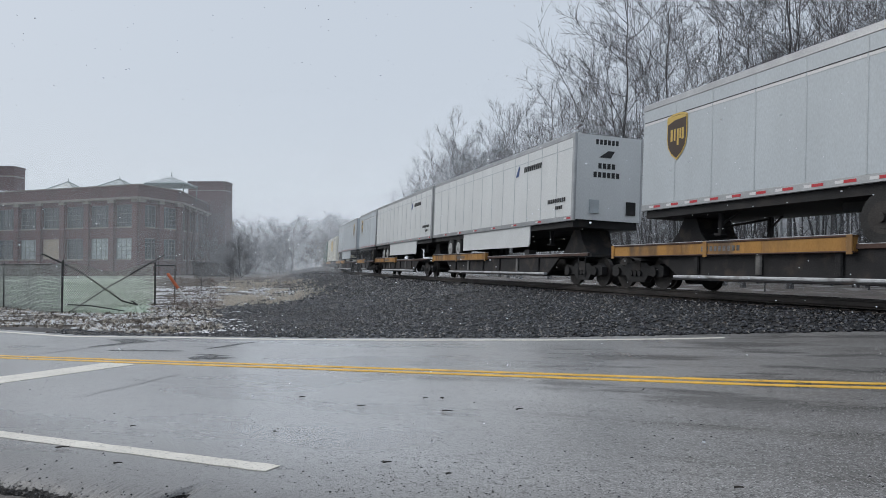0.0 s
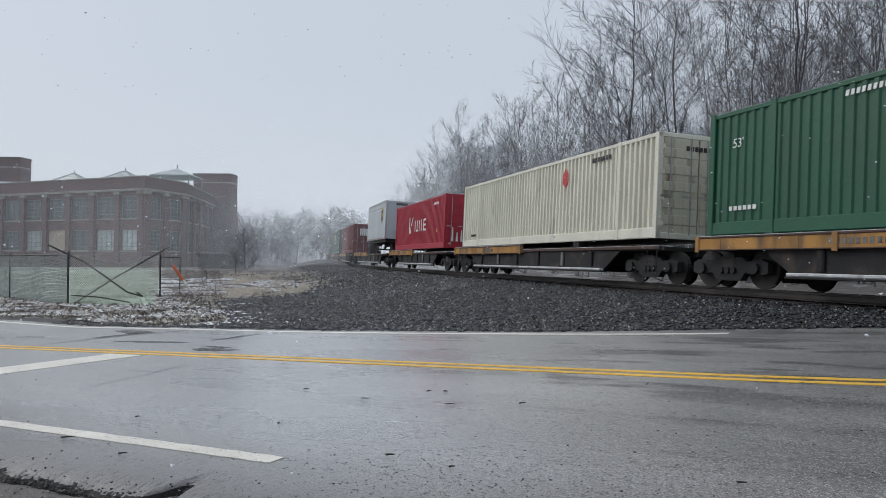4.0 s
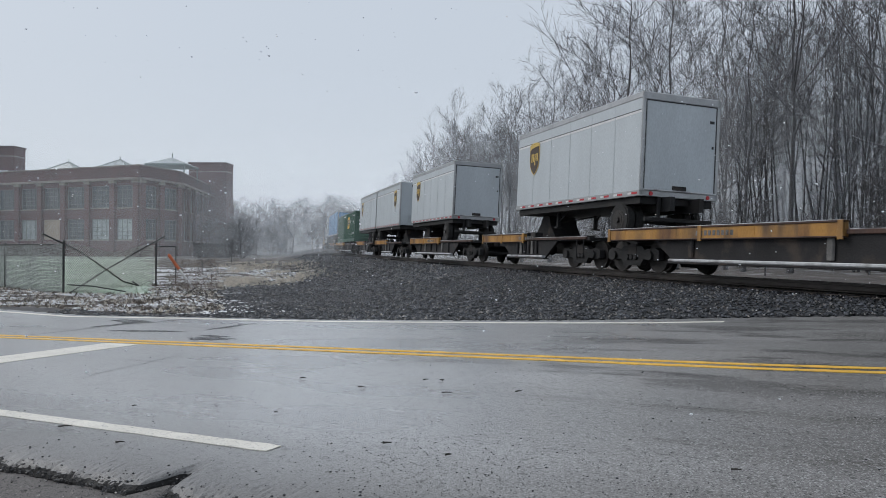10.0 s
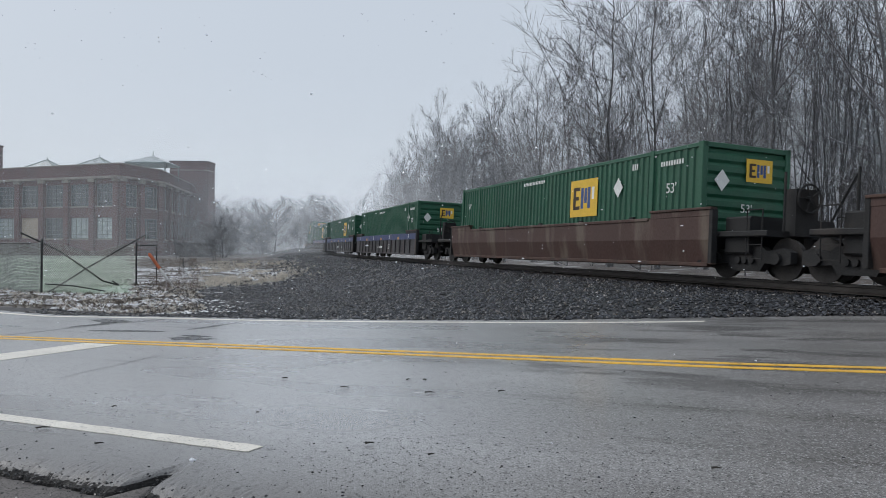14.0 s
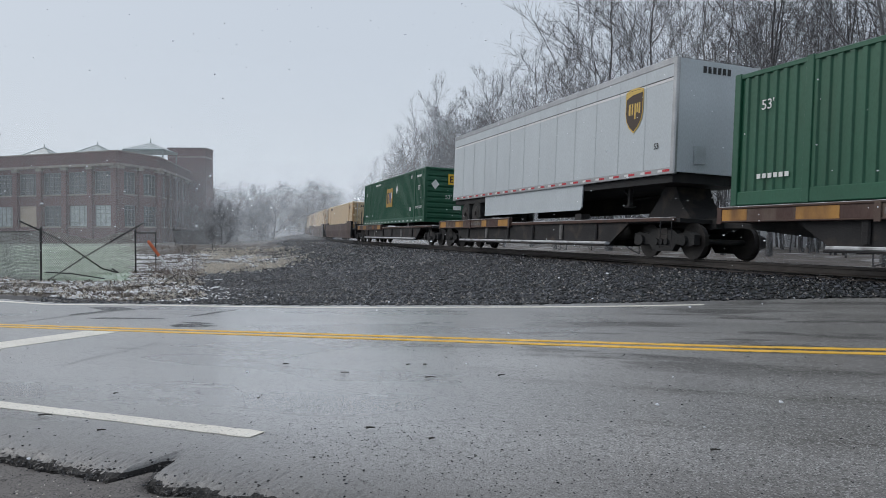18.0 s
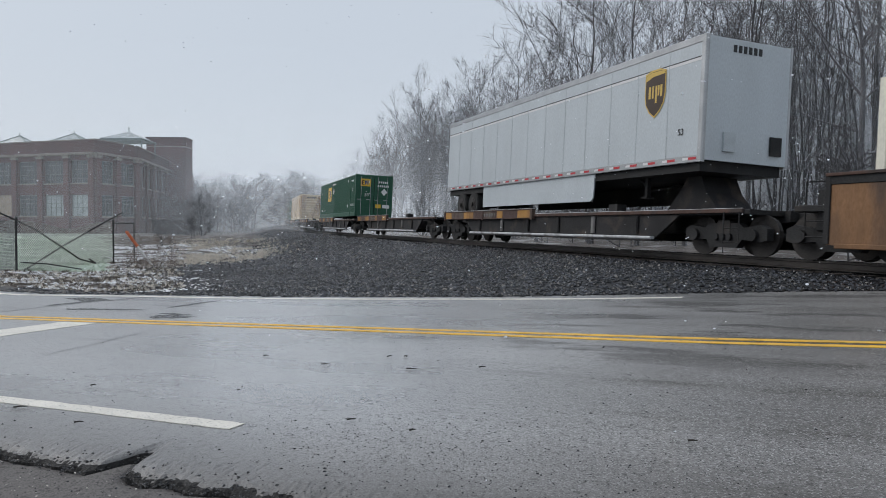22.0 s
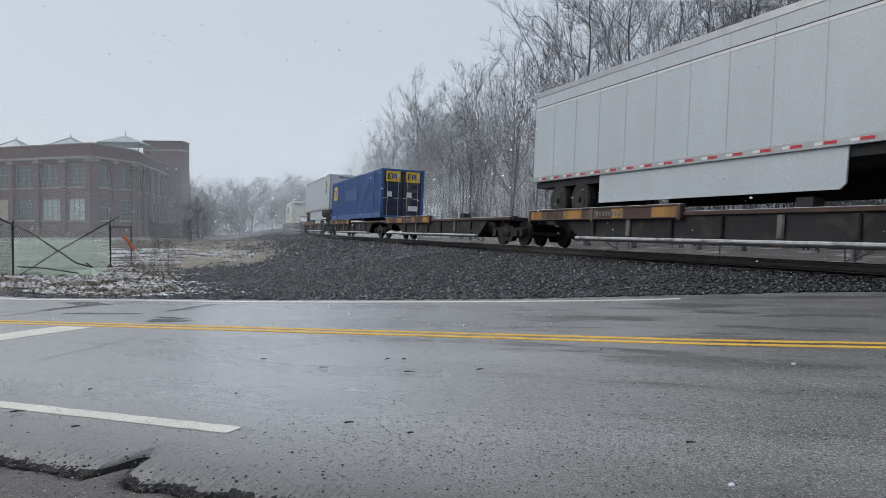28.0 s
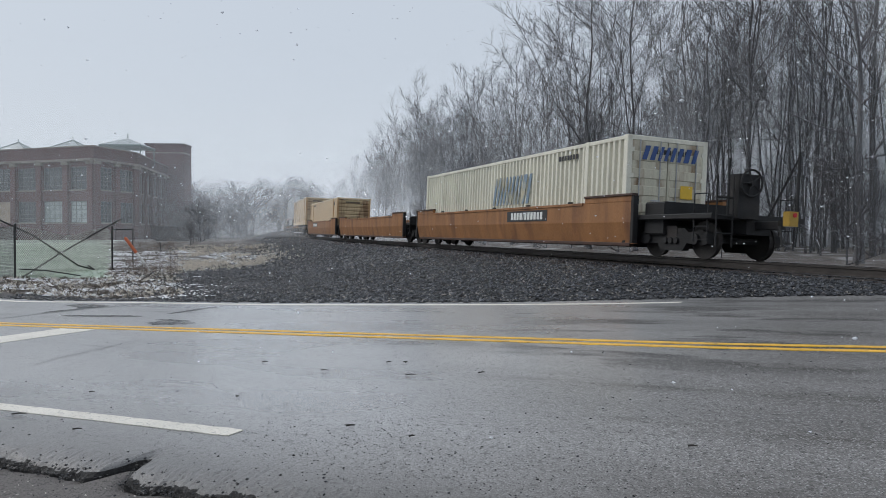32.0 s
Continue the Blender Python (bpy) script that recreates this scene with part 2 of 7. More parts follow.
TIE_WOOD = shade("creosoted_tie", (0.055, 0.045, 0.04), 0.85, vary=0.4, scale=2, fine=20, bump=0.5, snow=0.1)
BRICK = brickwork("old_red_brick", (0.105, 0.038, 0.040), (0.12, 0.085, 0.08))
BRICK_DARK = brickwork("soot_dark_brick", (0.075, 0.030, 0.031), (0.09, 0.065, 0.06))
LIMESTONE = shade("weathered_limestone", (0.25, 0.215, 0.19), 0.8, vary=0.2, scale=1.0, fine=12, dirt=(0.15, 0.12, 0.1), dirt_amount=0.4)
WIN_FRAME = shade("weathered_window_steel", (0.17, 0.18, 0.18), 0.6, vary=0.2)
PANE = glass("grimy_pane", (0.06, 0.075, 0.08))
PANE_LIGHT = shade("whitened_pane", (0.42, 0.47, 0.47), 0.25, vary=0.3, scale=1.5, fine=8, per_object=0.6, bump=0.05)
BOARD = shade("weathered_plywood", (0.36, 0.29, 0.23), 0.85, vary=0.2, scale=1, fine=10)
COPPER = shade("verdigris_roof_frame", (0.16, 0.21, 0.2), 0.6, vary=0.2, scale=1)
ROOF_TAR = shade("tar_roof", (0.07, 0.07, 0.07), 0.9, snow=0.8)
FENCE_STEEL = shade("dark_fence_steel", (0.055, 0.055, 0.055), 0.55, 0.5, vary=0.3, scale=5)
FENCE_WIRE = shade("galvanised_wire", (0.30, 0.31, 0.30), 0.5, 0.6, vary=0.3, scale=5, bump=0)
ORANGE = shade("faded_orange_plastic", (0.56, 0.13, 0.05), 0.5, vary=0.15, scale=5)
WHITE_PLASTIC = shade("white_plastic", (0.75, 0.74, 0.72), 0.5, vary=0.1, scale=5, dirt=(0.3, 0.28, 0.25), dirt_amount=0.3, dirt_scale=6)


# ---- mesh building ----
class Shape:
    """Collects the vertices and faces of one mesh."""

    def __init__(self):
        self.v, self.f = [], []

    def add(self, verts, faces):
        k = len(self.v)
        self.v += [tuple(p) for p in verts]
        self.f += [tuple(i + k for i in q) for q in faces]
        return self

    def box(self, x0, x1, y0, y1, z0, z1):
        v = [(x, y, z) for z in (z0, z1) for y in (y0, y1) for x in (x0, x1)]
        return self.add(v, [(0, 2, 3, 1), (4, 5, 7, 6), (0, 1, 5, 4), (2, 6, 7, 3), (0, 4, 6, 2), (1, 3, 7, 5)])

    def bar(self, axis, a, b, u0, u1, w0, w1, c=0.02):
        """A beam along an axis with chamfered long edges; u and w are the two other axes in order."""
        prof = [(u0 + c, w0), (u1 - c, w0), (u1, w0 + c), (u1, w1 - c), (u1 - c, w1), (u0 + c, w1), (u0, w1 - c), (u0, w0 + c)]
        return self.prism(axis, a, b, prof)

    def prism(self, axis, a, b, prof):
        """A profile of (u, w) points drawn from a to b along an axis."""
        n, v = len(prof), []
        for t in (a, b):
            for u, w in prof:
                v.append({"x": (t, u, w), "y": (u, t, w), "z": (u, w, t)}[axis])
        f = [(i, (i + 1) % n, n + (i + 1) % n, n + i) for i in range(n)]
        return self.add(v, f + [tuple(range(n))[::-1], tuple(range(n, 2 * n))])

    def drum(self, axis, centre, r, a, b, n=18, r2=None):
        """A disc or tube closed at both ends, from a to b along an axis."""
        r2 = r if r2 is None else r2
        v = []
        for t, q in ((a, r), (b, r2)):
            for i in range(n):
                u, w = q * math.cos(2 * math.pi * i / n), q * math.sin(2 * math.pi * i / n)
                v.append({"x": (t, centre[0] + u, centre[1] + w), "y": (centre[0] + u, t, centre[1] + w), "z": (centre[0] + u, centre[1] + w, t)}[axis])
        f = [(i, (i + 1) % n, n + (i + 1) % n, n + i) for i in range(n)]
        return self.add(v, f + [tuple(range(n))[::-1], tuple(range(n, 2 * n))])

    def tube(self, p, q, r0, r1=None, n=5, caps=True):
        """A round rod from point p to point q."""
        p, q = Vector(p), Vector(q)
        r1 = r0 if r1 is None else r1
        d = (q - p).normalized()
        a = d.orthogonal().normalized()
        b = d.cross(a)
        v = [c + (a * math.cos(2 * math.pi * i / n) + b * math.sin(2 * math.pi * i / n)) * r for c, r in ((p, r0), (q, r1)) for i in range(n)]
        f = [(i, (i + 1) % n, n + (i + 1) % n, n + i) for i in range(n)]
        return self.add(v, f + ([tuple(range(n))[::-1], tuple(range(n, 2 * n))] if caps else []))

    def mesh(self, name, material, smooth=False):
        me = bpy.data.meshes.new(name)
        me.from_pydata(self.v, [], self.f)
        me.materials.append(material)
        bm = bmesh.new()
        bm.from_mesh(me)
        bmesh.ops.recalc_face_normals(bm, faces=bm.faces)
        bm.to_mesh(me)
        bm.free()
        if smooth:
            me.polygons.foreach_set("use_smooth", [True] * len(me.polygons))
        return me


def part(name, shape, material, parent, label="", smooth=False):
    """One mesh object under a thing or a part."""
    ob = new(name, shape.mesh(name, material, smooth) if isinstance(shape, Shape) else shape)
    ob.parent = parent
    if label:
        tagged(ob, label)
    return ob


def thing(name, label, category, m=None, group="", kind=""):
    ob = new(name)
    ob.empty_display_size = 0.2
    if m is not None:
        ob.matrix_world = m
    return tagged(ob, label, category, group, kind)


def solid(name, shape, material, label, category, m=None, group="", kind="", smooth=False):
    ob = new(name, shape.mesh(name, material, smooth))
    if m is not None:
        ob.matrix_world = m
    return tagged(ob, label, category, group, kind)


def sstep(a, b, x):
    t = max(0.0, min(1.0, (x - a) / (b - a)))
    return t * t * (3 - 2 * t)


# ---- the plan: track, road, ground heights ----
LEAN = radians(2.38)               # cant of the curved track
PSI, TURN = 0.327347, -0.00127236  # heading left of forward, and its change per metre
RAIL_Z = 0.324
TRACK_0 = (8.31094 + 1.2424 * math.cos(PSI), 11.37185 + 1.2424 * math.sin(PSI))
RADIUS = -1 / TURN
HUB = (TRACK_0[0] + RADIUS * math.cos(PSI), TRACK_0[1] + RADIUS * math.sin(PSI))
ROAD_D = (-0.87432, 0.48536)       # along the road, to the left
ROAD_N = (0.48536, 0.87432)        # across it, away from the camera
ROAD_SLOPE = -0.0418


def track(s):
    """The middle of the track at s metres: x, y and the heading."""
    if s < 0:
        return TRACK_0[0] - math.sin(PSI) * s, TRACK_0[1] + math.cos(PSI) * s, PSI
    th = PSI + TURN * s
    return TRACK_0[0] + (math.cos(th) - math.cos(PSI)) / TURN, TRACK_0[1] + (math.sin(th) - math.sin(PSI)) / TURN, th


def beside(x, y):
    """Metres along the track, and to its right."""
    dx, dy = x - TRACK_0[0], y - TRACK_0[1]
    s = -math.sin(PSI) * dx + math.cos(PSI) * dy
    if s < 0:
        return s, math.cos(PSI) * dx + math.sin(PSI) * dy
    ax, ay = HUB[0] - x, HUB[1] - y
    th = math.atan2(ay, ax)
    return (PSI - th) * RADIUS, RADIUS - math.hypot(ax, ay)


def on_track(s, side, z):
    x, y, th = track(s)
    return Vector((x + math.cos(th) * side, y + math.sin(th) * side, z))


def road_uv(x, y):
    return x * ROAD_D[0] + y * ROAD_D[1], x * ROAD_N[0] + y * ROAD_N[1]


def road_xy(al, ac):
    return ROAD_D[0] * al + ROAD_N[0] * ac, ROAD_D[1] * al + ROAD_N[1] * ac


def road_z(al):
    return ROAD_SLOPE * max(-10.0, min(16.0 + (al - 16.0) * 0.15 if al > 16 else al, 60))


def knots_at(knots, v):
    """A value between the knots of a line, level past its ends."""
    if v <= knots[0][0]:
        return knots[0][1]
    for (v0, w0), (v1, w1) in zip(knots, knots[1:]):
        if v <= v1:
            return w0 + (w1 - w0) * (v - v0) / (v1 - v0)
    return knots[-1][1]


EDGE_LINE = ((1.5, 11.24), (2.35, 10.97), (3.19, 10.79), (4.07, 10.65), (5.2, 10.54), (6.56, 10.40), (8.3, 10.30), (9.7, 10.33), (12.1, 10.47), (17.0, 10.5))
FAR_EDGE = ((-1.26, 12.66), (0.0, 12.48), (0.84, 12.22), (1.67, 11.95), (2.5, 11.67), (3.4, 11.42), (4.3, 11.12), (6.3, 10.92), (8.6, 10.74), (12.1, 10.88), (17.0, 10.95))


def far_edge(al):
    """Where the asphalt ends on the far side; it flares towards the crossing."""
    return knots_at(FAR_EDGE, al)


def past_edge(al, ac):
    """How far across the road, in a frame whose far edge stays at 11.45."""
    return ac - far_edge(al) + 11.45 if ac > 6 else ac


def ground_z(x, y):
    al, ac = road_uv(x, y)
    ac = past_edge(al, ac)
    s, d = beside(x, y)
    base = road_z(al)
    lawn = 0.72 * sstep(27, 80, y) * sstep(-9, -15, x)
    if d < 0:
        w = sstep(-9.0, -1.9, d) * sstep(10.9, 13.5, ac) if ac > 0 else sstep(-9.0, -1.9, d)
        z = base * (1 - w) + 0.12 * w + lawn
        if ac > 11.5 and d < -9:
            z += 0.07 * noise.noise((x * 0.35, y * 0.35, 3.0)) * sstep(11.5, 14, ac)
    else:
        z = 0.12 - 0.3 * sstep(2.2, 5, d) + 0.25 * sstep(8, 30, d) + (0.1 * noise.noise((x * 0.2, y * 0.2, 1.0)) if d > 4 else 0)
    return z


def ground_kind(x, y):
    """0 gravel, 1 verge, 2 lawn, 3 forest floor, 4 thin snow."""
    al, ac = road_uv(x, y)
    ac = past_edge(al, ac)
    s, d = beside(x, y)
    wob = 1.3 * noise.noise((x * 0.35, y * 0.35, 0.0)) + 0.7 * noise.noise((x * 1.1, y * 1.1, 5.0))
    if d > 1.9 + 0.2 * wob:
        return 4 if d < 4.3 + 0.5 * wob else 3
    if d > -3.0:
        return 0
    if 11.2 < ac < 12.0 + 0.35 * wob:
        return 0
    if x > gravel_edge(y) + (0.9 if y > 20 else 0.45) * wob:
        return 0
    if x < -0.408 * y + 0.3 * wob and y > 25.6 + max(0.0, -13.46 - x) * 0.95 and y < 100:
        return 2
    return 1


def gravel_edge(y):
    """Where the gravel yard ends to the left."""
    knots = ((10, -3.0), (18, -5.7), (29, -9.0), (32, -8.3), (38, -7.3), (60, -12.2), (90, -20.0), (400, -84.0))
    for (y0, x0), (y1, x1) in zip(knots, knots[1:]):
        if y <= y1:
            return x0 + (x1 - x0) * (y - y0) / (y1 - y0)
    return -84.0


# ---- ground: one sheet to the horizon ----
def axis_steps(lo, hi, fine_lo, fine_hi, step):
    out, x = [], fine_lo
    while x <= fine_hi:
        out.append(x)
        x += step
    g, x = step, out[-1]
    while x < hi:
        g *= 1.25
        x += g
        out.append(min(x, hi))
    g, x, left = step, fine_lo, []
    while x > lo:
        g *= 1.25
        x -= g
        left.append(max(x, lo))
    return left[::-1] + out


def build_ground():
    xs, ys = axis_steps(-1500, 1500, -30, 22, 0.3), axis_steps(-1300, 2500, 2, 48, 0.3)
    nx, ny = len(xs), len(ys)
    verts = []
    for y in ys:
        for x in xs:
            al, ac = road_uv(x, y)
            ac = past_edge(al, ac)
            z = ground_z(x, y)
            if -3.5 < ac < 11.3:
                z = road_z(al) - 0.12
            elif ac <= -3.5:
                z = road_z(al) - 0.12
            far = math.hypot(x, y)
            verts.append((x, y, z if far < 250 else z - 0.002 * (far - 250)))
    faces = [(j * nx + i, j * nx + i + 1, (j + 1) * nx + i + 1, (j + 1) * nx + i) for j in range(ny - 1) for i in range(nx - 1)]
    me = bpy.data.meshes.new("ground")
    me.from_pydata(verts, [], faces)
    for m in (GRAVEL, VERGE, LAWN, FOREST_FLOOR, SNOW):
        me.materials.append(m)
    me.polygons.foreach_set("material_index", [ground_kind(*p.center[:2]) for p in me.polygons])
    me.polygons.foreach_set("use_smooth", [True] * len(me.polygons))
    return tagged(new("ground", me), "dark gravel, snow-dusted verge, lawn and forest floor", "ground", kind="structure")


build_ground()


def broken_edge(al):
    """Where the asphalt breaks off on the camera's side, with one bite out of it."""
    bite = 0.25 * math.exp(-((al - 2.87) / (0.085 if al < 2.87 else 0.05)) ** 2)
    return 2.265 + 0.03 * noise.noise((al * 0.9, 2.0, 0.0)) + 0.035 * noise.noise((al * 4.1, 4.0, 0.0)) + 0.025 * noise.noise((al * 14.0, 6.0, 0.0)) + 0.012 * noise.noise((al * 45.0, 8.0, 0.0)) + bite


def build_road():
    """A slab that follows the slope; its near edge is worn round and ragged."""
    sh = Shape()
    al0, al1, step = -40.0, 60.0, 0.018
    als, al = [], al0
    while al < al1:
        als.append(al)
        al += step if -4 < al < 9 else 0.4
    als.append(al1)
    lip = ((0.0, -0.10), (0.002, -0.062), (0.012, -0.050), (0.026, -0.040), (0.045, -0.030), (0.068, -0.021), (0.10, -0.013), (0.14, -0.007), (0.19, -0.003), (0.26, 0.0), (None, 0.0))
    rough = random.Random(8)
    far = (3.5, 6.0, 9.0, None)
    verts, m = [], len(lip) - 1 + len(far) + 1
    for al in als:
        e = broken_edge(al)
        for k, (off, drop) in enumerate(lip[:-1]):
            r = rough.uniform(-1, 1) if 0 < k < 9 else 0
            x, y = road_xy(al, e + off * (0.85 + 0.6 * noise.noise((al * 2.5, 9.0, 0))) + r * 0.005)
            verts.append((x, y, road_z(al) + drop * (1 + 0.4 * noise.noise((al * 7, k * 0.6, 5.0))) + r * 0.003))
        for ac in far:
            x, y = road_xy(al, ac or far_edge(al))
            verts.append((x, y, road_z(al)))
        x, y = road_xy(al, far_edge(al))
        verts.append((x, y, road_z(al) - 0.12))
    f = [(i * m + j, (i + 1) * m + j, (i + 1) * m + j + 1, i * m + j + 1) for i in range(len(als) - 1) for j in range(m - 1)]
    sh.add(verts, f)
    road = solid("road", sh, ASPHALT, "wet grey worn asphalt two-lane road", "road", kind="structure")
    road.data.materials.append(BROKEN_SHADED)
    road.data.polygons.foreach_set("material_index", [1 if i % (m - 1) < 3.0 + 1.5 * noise.noise((i // (m - 1) * 0.11, 3.0, 0)) + 1.2 * noise.noise((i // (m - 1) * 0.45, 7.0, 0)) else 0 for i in range(len(road.data.polygons))])
    low, v, k = Shape(), [], 0
    acs = [-30, -12, -5, -1, 0.2, 0.8, 1.2, 1.5, 1.7, (-0.30, 0.0), (-0.16, 0.0), (-0.09, -0.004), (-0.045, -0.014), (-0.01, -0.03), (0.05, -0.04)]
    als = [-40, -20, -8] + [-4 + 0.04 * i for i in range(325)] + [10, 16, 30, 60]
    for al in als:
        e = broken_edge(al)
        for ac in acs:
            dip = 0.0
            if isinstance(ac, tuple):
                ac, dip = e + ac[0], ac[1] * (0.9 + 0.6 * noise.noise((al * 5, 1.0, 3.0)))
            x, y = road_xy(al, ac)
            v.append((x, y, road_z(al) - 0.046 + dip + (0.010 * noise.noise((al * 3, ac * 3, 2)) + 0.006 * noise.noise((al * 11, ac * 11, 4)) if 0 < ac else 0)))
    k = len(acs)
    low.add(v, [(i * k + j, (i + 1) * k + j, (i + 1) * k + j + 1, i * k + j + 1) for i in range(len(als) - 1) for j in range(k - 1)])
    solid("shoulder", low, SHOULDER, "broken gritty asphalt apron below the road edge", "road", kind="structure", smooth=True)


build_road()


def stripe(name, material, al0, al1, ac, width, label, lift=0.005, thick=0.004, ragged=0.0):
    sh = Shape()
    place = ac if callable(ac) else lambda v: ac
    n = max(2, int(abs(al1 - al0) / 0.12)) if ragged else max(2, int(abs(al1 - al0) / 1.0))
    up = []
    for i in range(n + 1):
        al = al0 + (al1 - al0) * i / n
        for k, w in enumerate((-width / 2, width / 2)):
            r = ragged * noise.noise((al * 9, k * 7.0, place(0.0))) + 0.4 * ragged * noise.noise((al * 27, k * 5.0, 1.0))
            x, y = road_xy(al, place(al) + w + r)
            up.append((x, y, road_z(al) + lift))
    dn = [(x, y, z - thick) for x, y, z in up]
    k = len(up)
    f = [(2 * i, 2 * i + 2, 2 * i + 3, 2 * i + 1) for i in range(n)]
    f += [(2 * i, 2 * i + 2, k + 2 * i + 2, k + 2 * i) for i in range(n)] + [(2 * i + 1, 2 * i + 3, k + 2 * i + 3, k + 2 * i + 1) for i in range(n)]
    f += [(0, 1, k + 1, k), (2 * n, 2 * n + 1, k + 2 * n + 1, k + 2 * n)]
    sh.add(up + dn, f)
    return solid(name, sh, material, label, "road marking", kind="structure")


def centre_line(base):
    return lambda al: base + 0.13 * sstep(1.0, -1.6, al)


stripe("yellow_line", YELLOW_PAINT, -11, 70, centre_line(6.72), 0.115, "worn yellow centre line on wet asphalt", ragged=0.016)
stripe("yellow_line", YELLOW_PAINT, -11, 70, centre_line(6.955), 0.115, "worn yellow centre line on wet asphalt", ragged=0.016)
stripe("white_edge_line", WHITE_PAINT, 1.5, 60, lambda al: knots_at(EDGE_LINE, al), 0.17, "thin white line along the far road edge", ragged=0.012)
stripe("white_near_line", WHITE_PAINT, 2.73, 40, 3.0, 0.13, "worn white line at the near road edge", ragged=0.012)
stripe("stop_line", WHITE_PAINT, 8.45, 9.15, 4.85, 3.45, "broad worn white stop line across one lane", ragged=0.01)


# ---- track ----
def build_track():
    base = thing("railway_track", "curved single railway track on dark ballast", "railway track", kind="structure")
    prof = [(-0.07, 0), (0.07, 0), (0.07, 0.015), (0.012, 0.04), (0.012, 0.12), (0.036, 0.135), (0.036, 0.168), (-0.036, 0.168), (-0.036, 0.135), (-0.012, 0.12), (-0.012, 0.04), (-0.07, 0.015)]
    ss = [-60, -30] + [i * 4.0 for i in range(-3, 66)]
    for g in (-0.75, 0.75):
        sh, top = Shape(), Shape()
        n = len(prof)
        vs = []
        for s in ss:
            for u, w in prof:
                vs.append(on_track(s, g + u, RAIL_Z - 0.17 + w - g * math.sin(LEAN)))
        f = [(k * n + i, k * n + (i + 1) % n, (k + 1) * n + (i + 1) % n, (k + 1) * n + i) for k in range(len(ss) - 1) for i in range(n)]
        sh.add(vs, f)
        part("rail", sh, RUST_RAIL, base)
        vs = [on_track(s, g + u, RAIL_Z + 0.0015 - g * math.sin(LEAN)) for s in ss for u in (-0.03, 0.03)]
        top.add(vs, [(2 * k, 2 * k + 1, 2 * k + 3, 2 * k + 2) for k in range(len(ss) - 1)])
        part("rail_head", top, RAIL_HEAD, base, "polished running surface of the rail")
    tie = Shape().bar("y", -1.3, 1.3, -0.115, 0.115, -0.16, 0.0, 0.012).mesh("tie", TIE_WOOD)
    for i in range(220):
        s = -12 + i * 0.52
        x, y, th = track(s)
        o = part("tie", tie, None, base)
        o.matrix_world = Matrix.Translation((x, y, RAIL_Z - 0.172))
        o.rotation_euler = (0, 0, th + math.pi / 2)


build_track()


# ---- train materials ----
def painted(name, base, rough=0.45, dirt=(0.16, 0.13, 0.10), amount=0.25, vary=0.10, scale=0.8):
    return shade(name, base, rough, vary=vary, scale=scale, fine=30, bump=0.05, dirt=dirt, dirt_amount=amount, dirt_scale=0.9, stretch=(1.6, 1.6, 0.45))


GREEN = painted("green_container_paint", (0.014, 0.096, 0.052), dirt=(0.02, 0.075, 0.04), amount=0.2)
TAN = painted("tan_container_paint", (0.80, 0.645, 0.45), dirt=(0.62, 0.45, 0.27), amount=0.12, vary=0.07)
TAN_END = shade("rust_streaked_tan_paint", (0.60, 0.46, 0.28), 0.6, vary=0.15, scale=1.2, fine=25, bump=0.1, dirt=(0.17, 0.085, 0.04), dirt_amount=0.75, dirt_scale=1.1, stretch=(2.2, 2.2, 0.5))
TAN_POST = shade("rust_run_tan_paint", (0.62, 0.42, 0.22), 0.6, vary=0.2, scale=1.5, fine=25, bump=0.1, dirt=(0.30, 0.13, 0.05), dirt_amount=0.7, dirt_scale=1.3, stretch=(3, 3, 0.35))
CREAM_END = shade("rust_streaked_cream_paint", (0.66, 0.63, 0.50), 0.55, vary=0.12, scale=1.2, fine=25, bump=0.1, dirt=(0.20, 0.11, 0.05), dirt_amount=0.6, dirt_scale=1.2, stretch=(2.4, 2.4, 0.5))
CREAM = painted("cream_container_paint", (0.76, 0.74, 0.63), dirt=(0.45, 0.42, 0.34), amount=0.15)
FADED_BLUE = painted("faded_blue_lettering", (0.20, 0.28, 0.36), 0.5, dirt=(0.5, 0.45, 0.3), amount=0.5)
MAROON = painted("maroon_container_paint", (0.16, 0.025, 0.03), amount=0.2)
RED = painted("red_container_paint", (0.42, 0.02, 0.045), dirt=(0.30, 0.03, 0.045), amount=0.2)
BLUE = painted("blue_container_paint", (0.04, 0.115, 0.30), amount=0.15)
NAVY_DOOR = painted("navy_door_paint", (0.016, 0.02, 0.055), amount=0.2)
TRAILER_GREY = painted("light_grey_trailer_skin", (0.53, 0.575, 0.605), 0.4, dirt=None, vary=0.05)
TRAILER_WHITE = painted("white_trailer_skin", (0.72, 0.74, 0.74), 0.4, dirt=None, vary=0.05)
TRAILER_BLUE = painted("sky_blue_trailer_skin", (0.13, 0.30, 0.52), 0.4, dirt=None, vary=0.06)
ALU = shade("dull_aluminium", (0.42, 0.43, 0.44), 0.4, 0.7, vary=0.15, scale=2)
SEAM = shade("panel_seam", (0.50, 0.54, 0.565), 0.5, 0.3, vary=0.1)
BLACK_STEEL = shade("black_steel", (0.014, 0.014, 0.015), 0.75, 0.0, vary=0.4, scale=2, dirt=(0.04, 0.033, 0.03), dirt_amount=0.4)
RUBBER = shade("tyre_rubber", (0.022, 0.022, 0.022), 0.8, vary=0.3, scale=6)
RIM = shade("steel_rim", (0.52, 0.52, 0.51), 0.4, 0.4, vary=0.2, scale=6)
CAR_YELLOW = painted("aged_yellow_car_paint", (0.44, 0.22, 0.045), dirt=(0.07, 0.045, 0.03), amount=0.8, vary=0.25, scale=1.4)
CAR_BROWN = painted("brown_car_paint", (0.062, 0.029, 0.023), 0.6, amount=0.5)
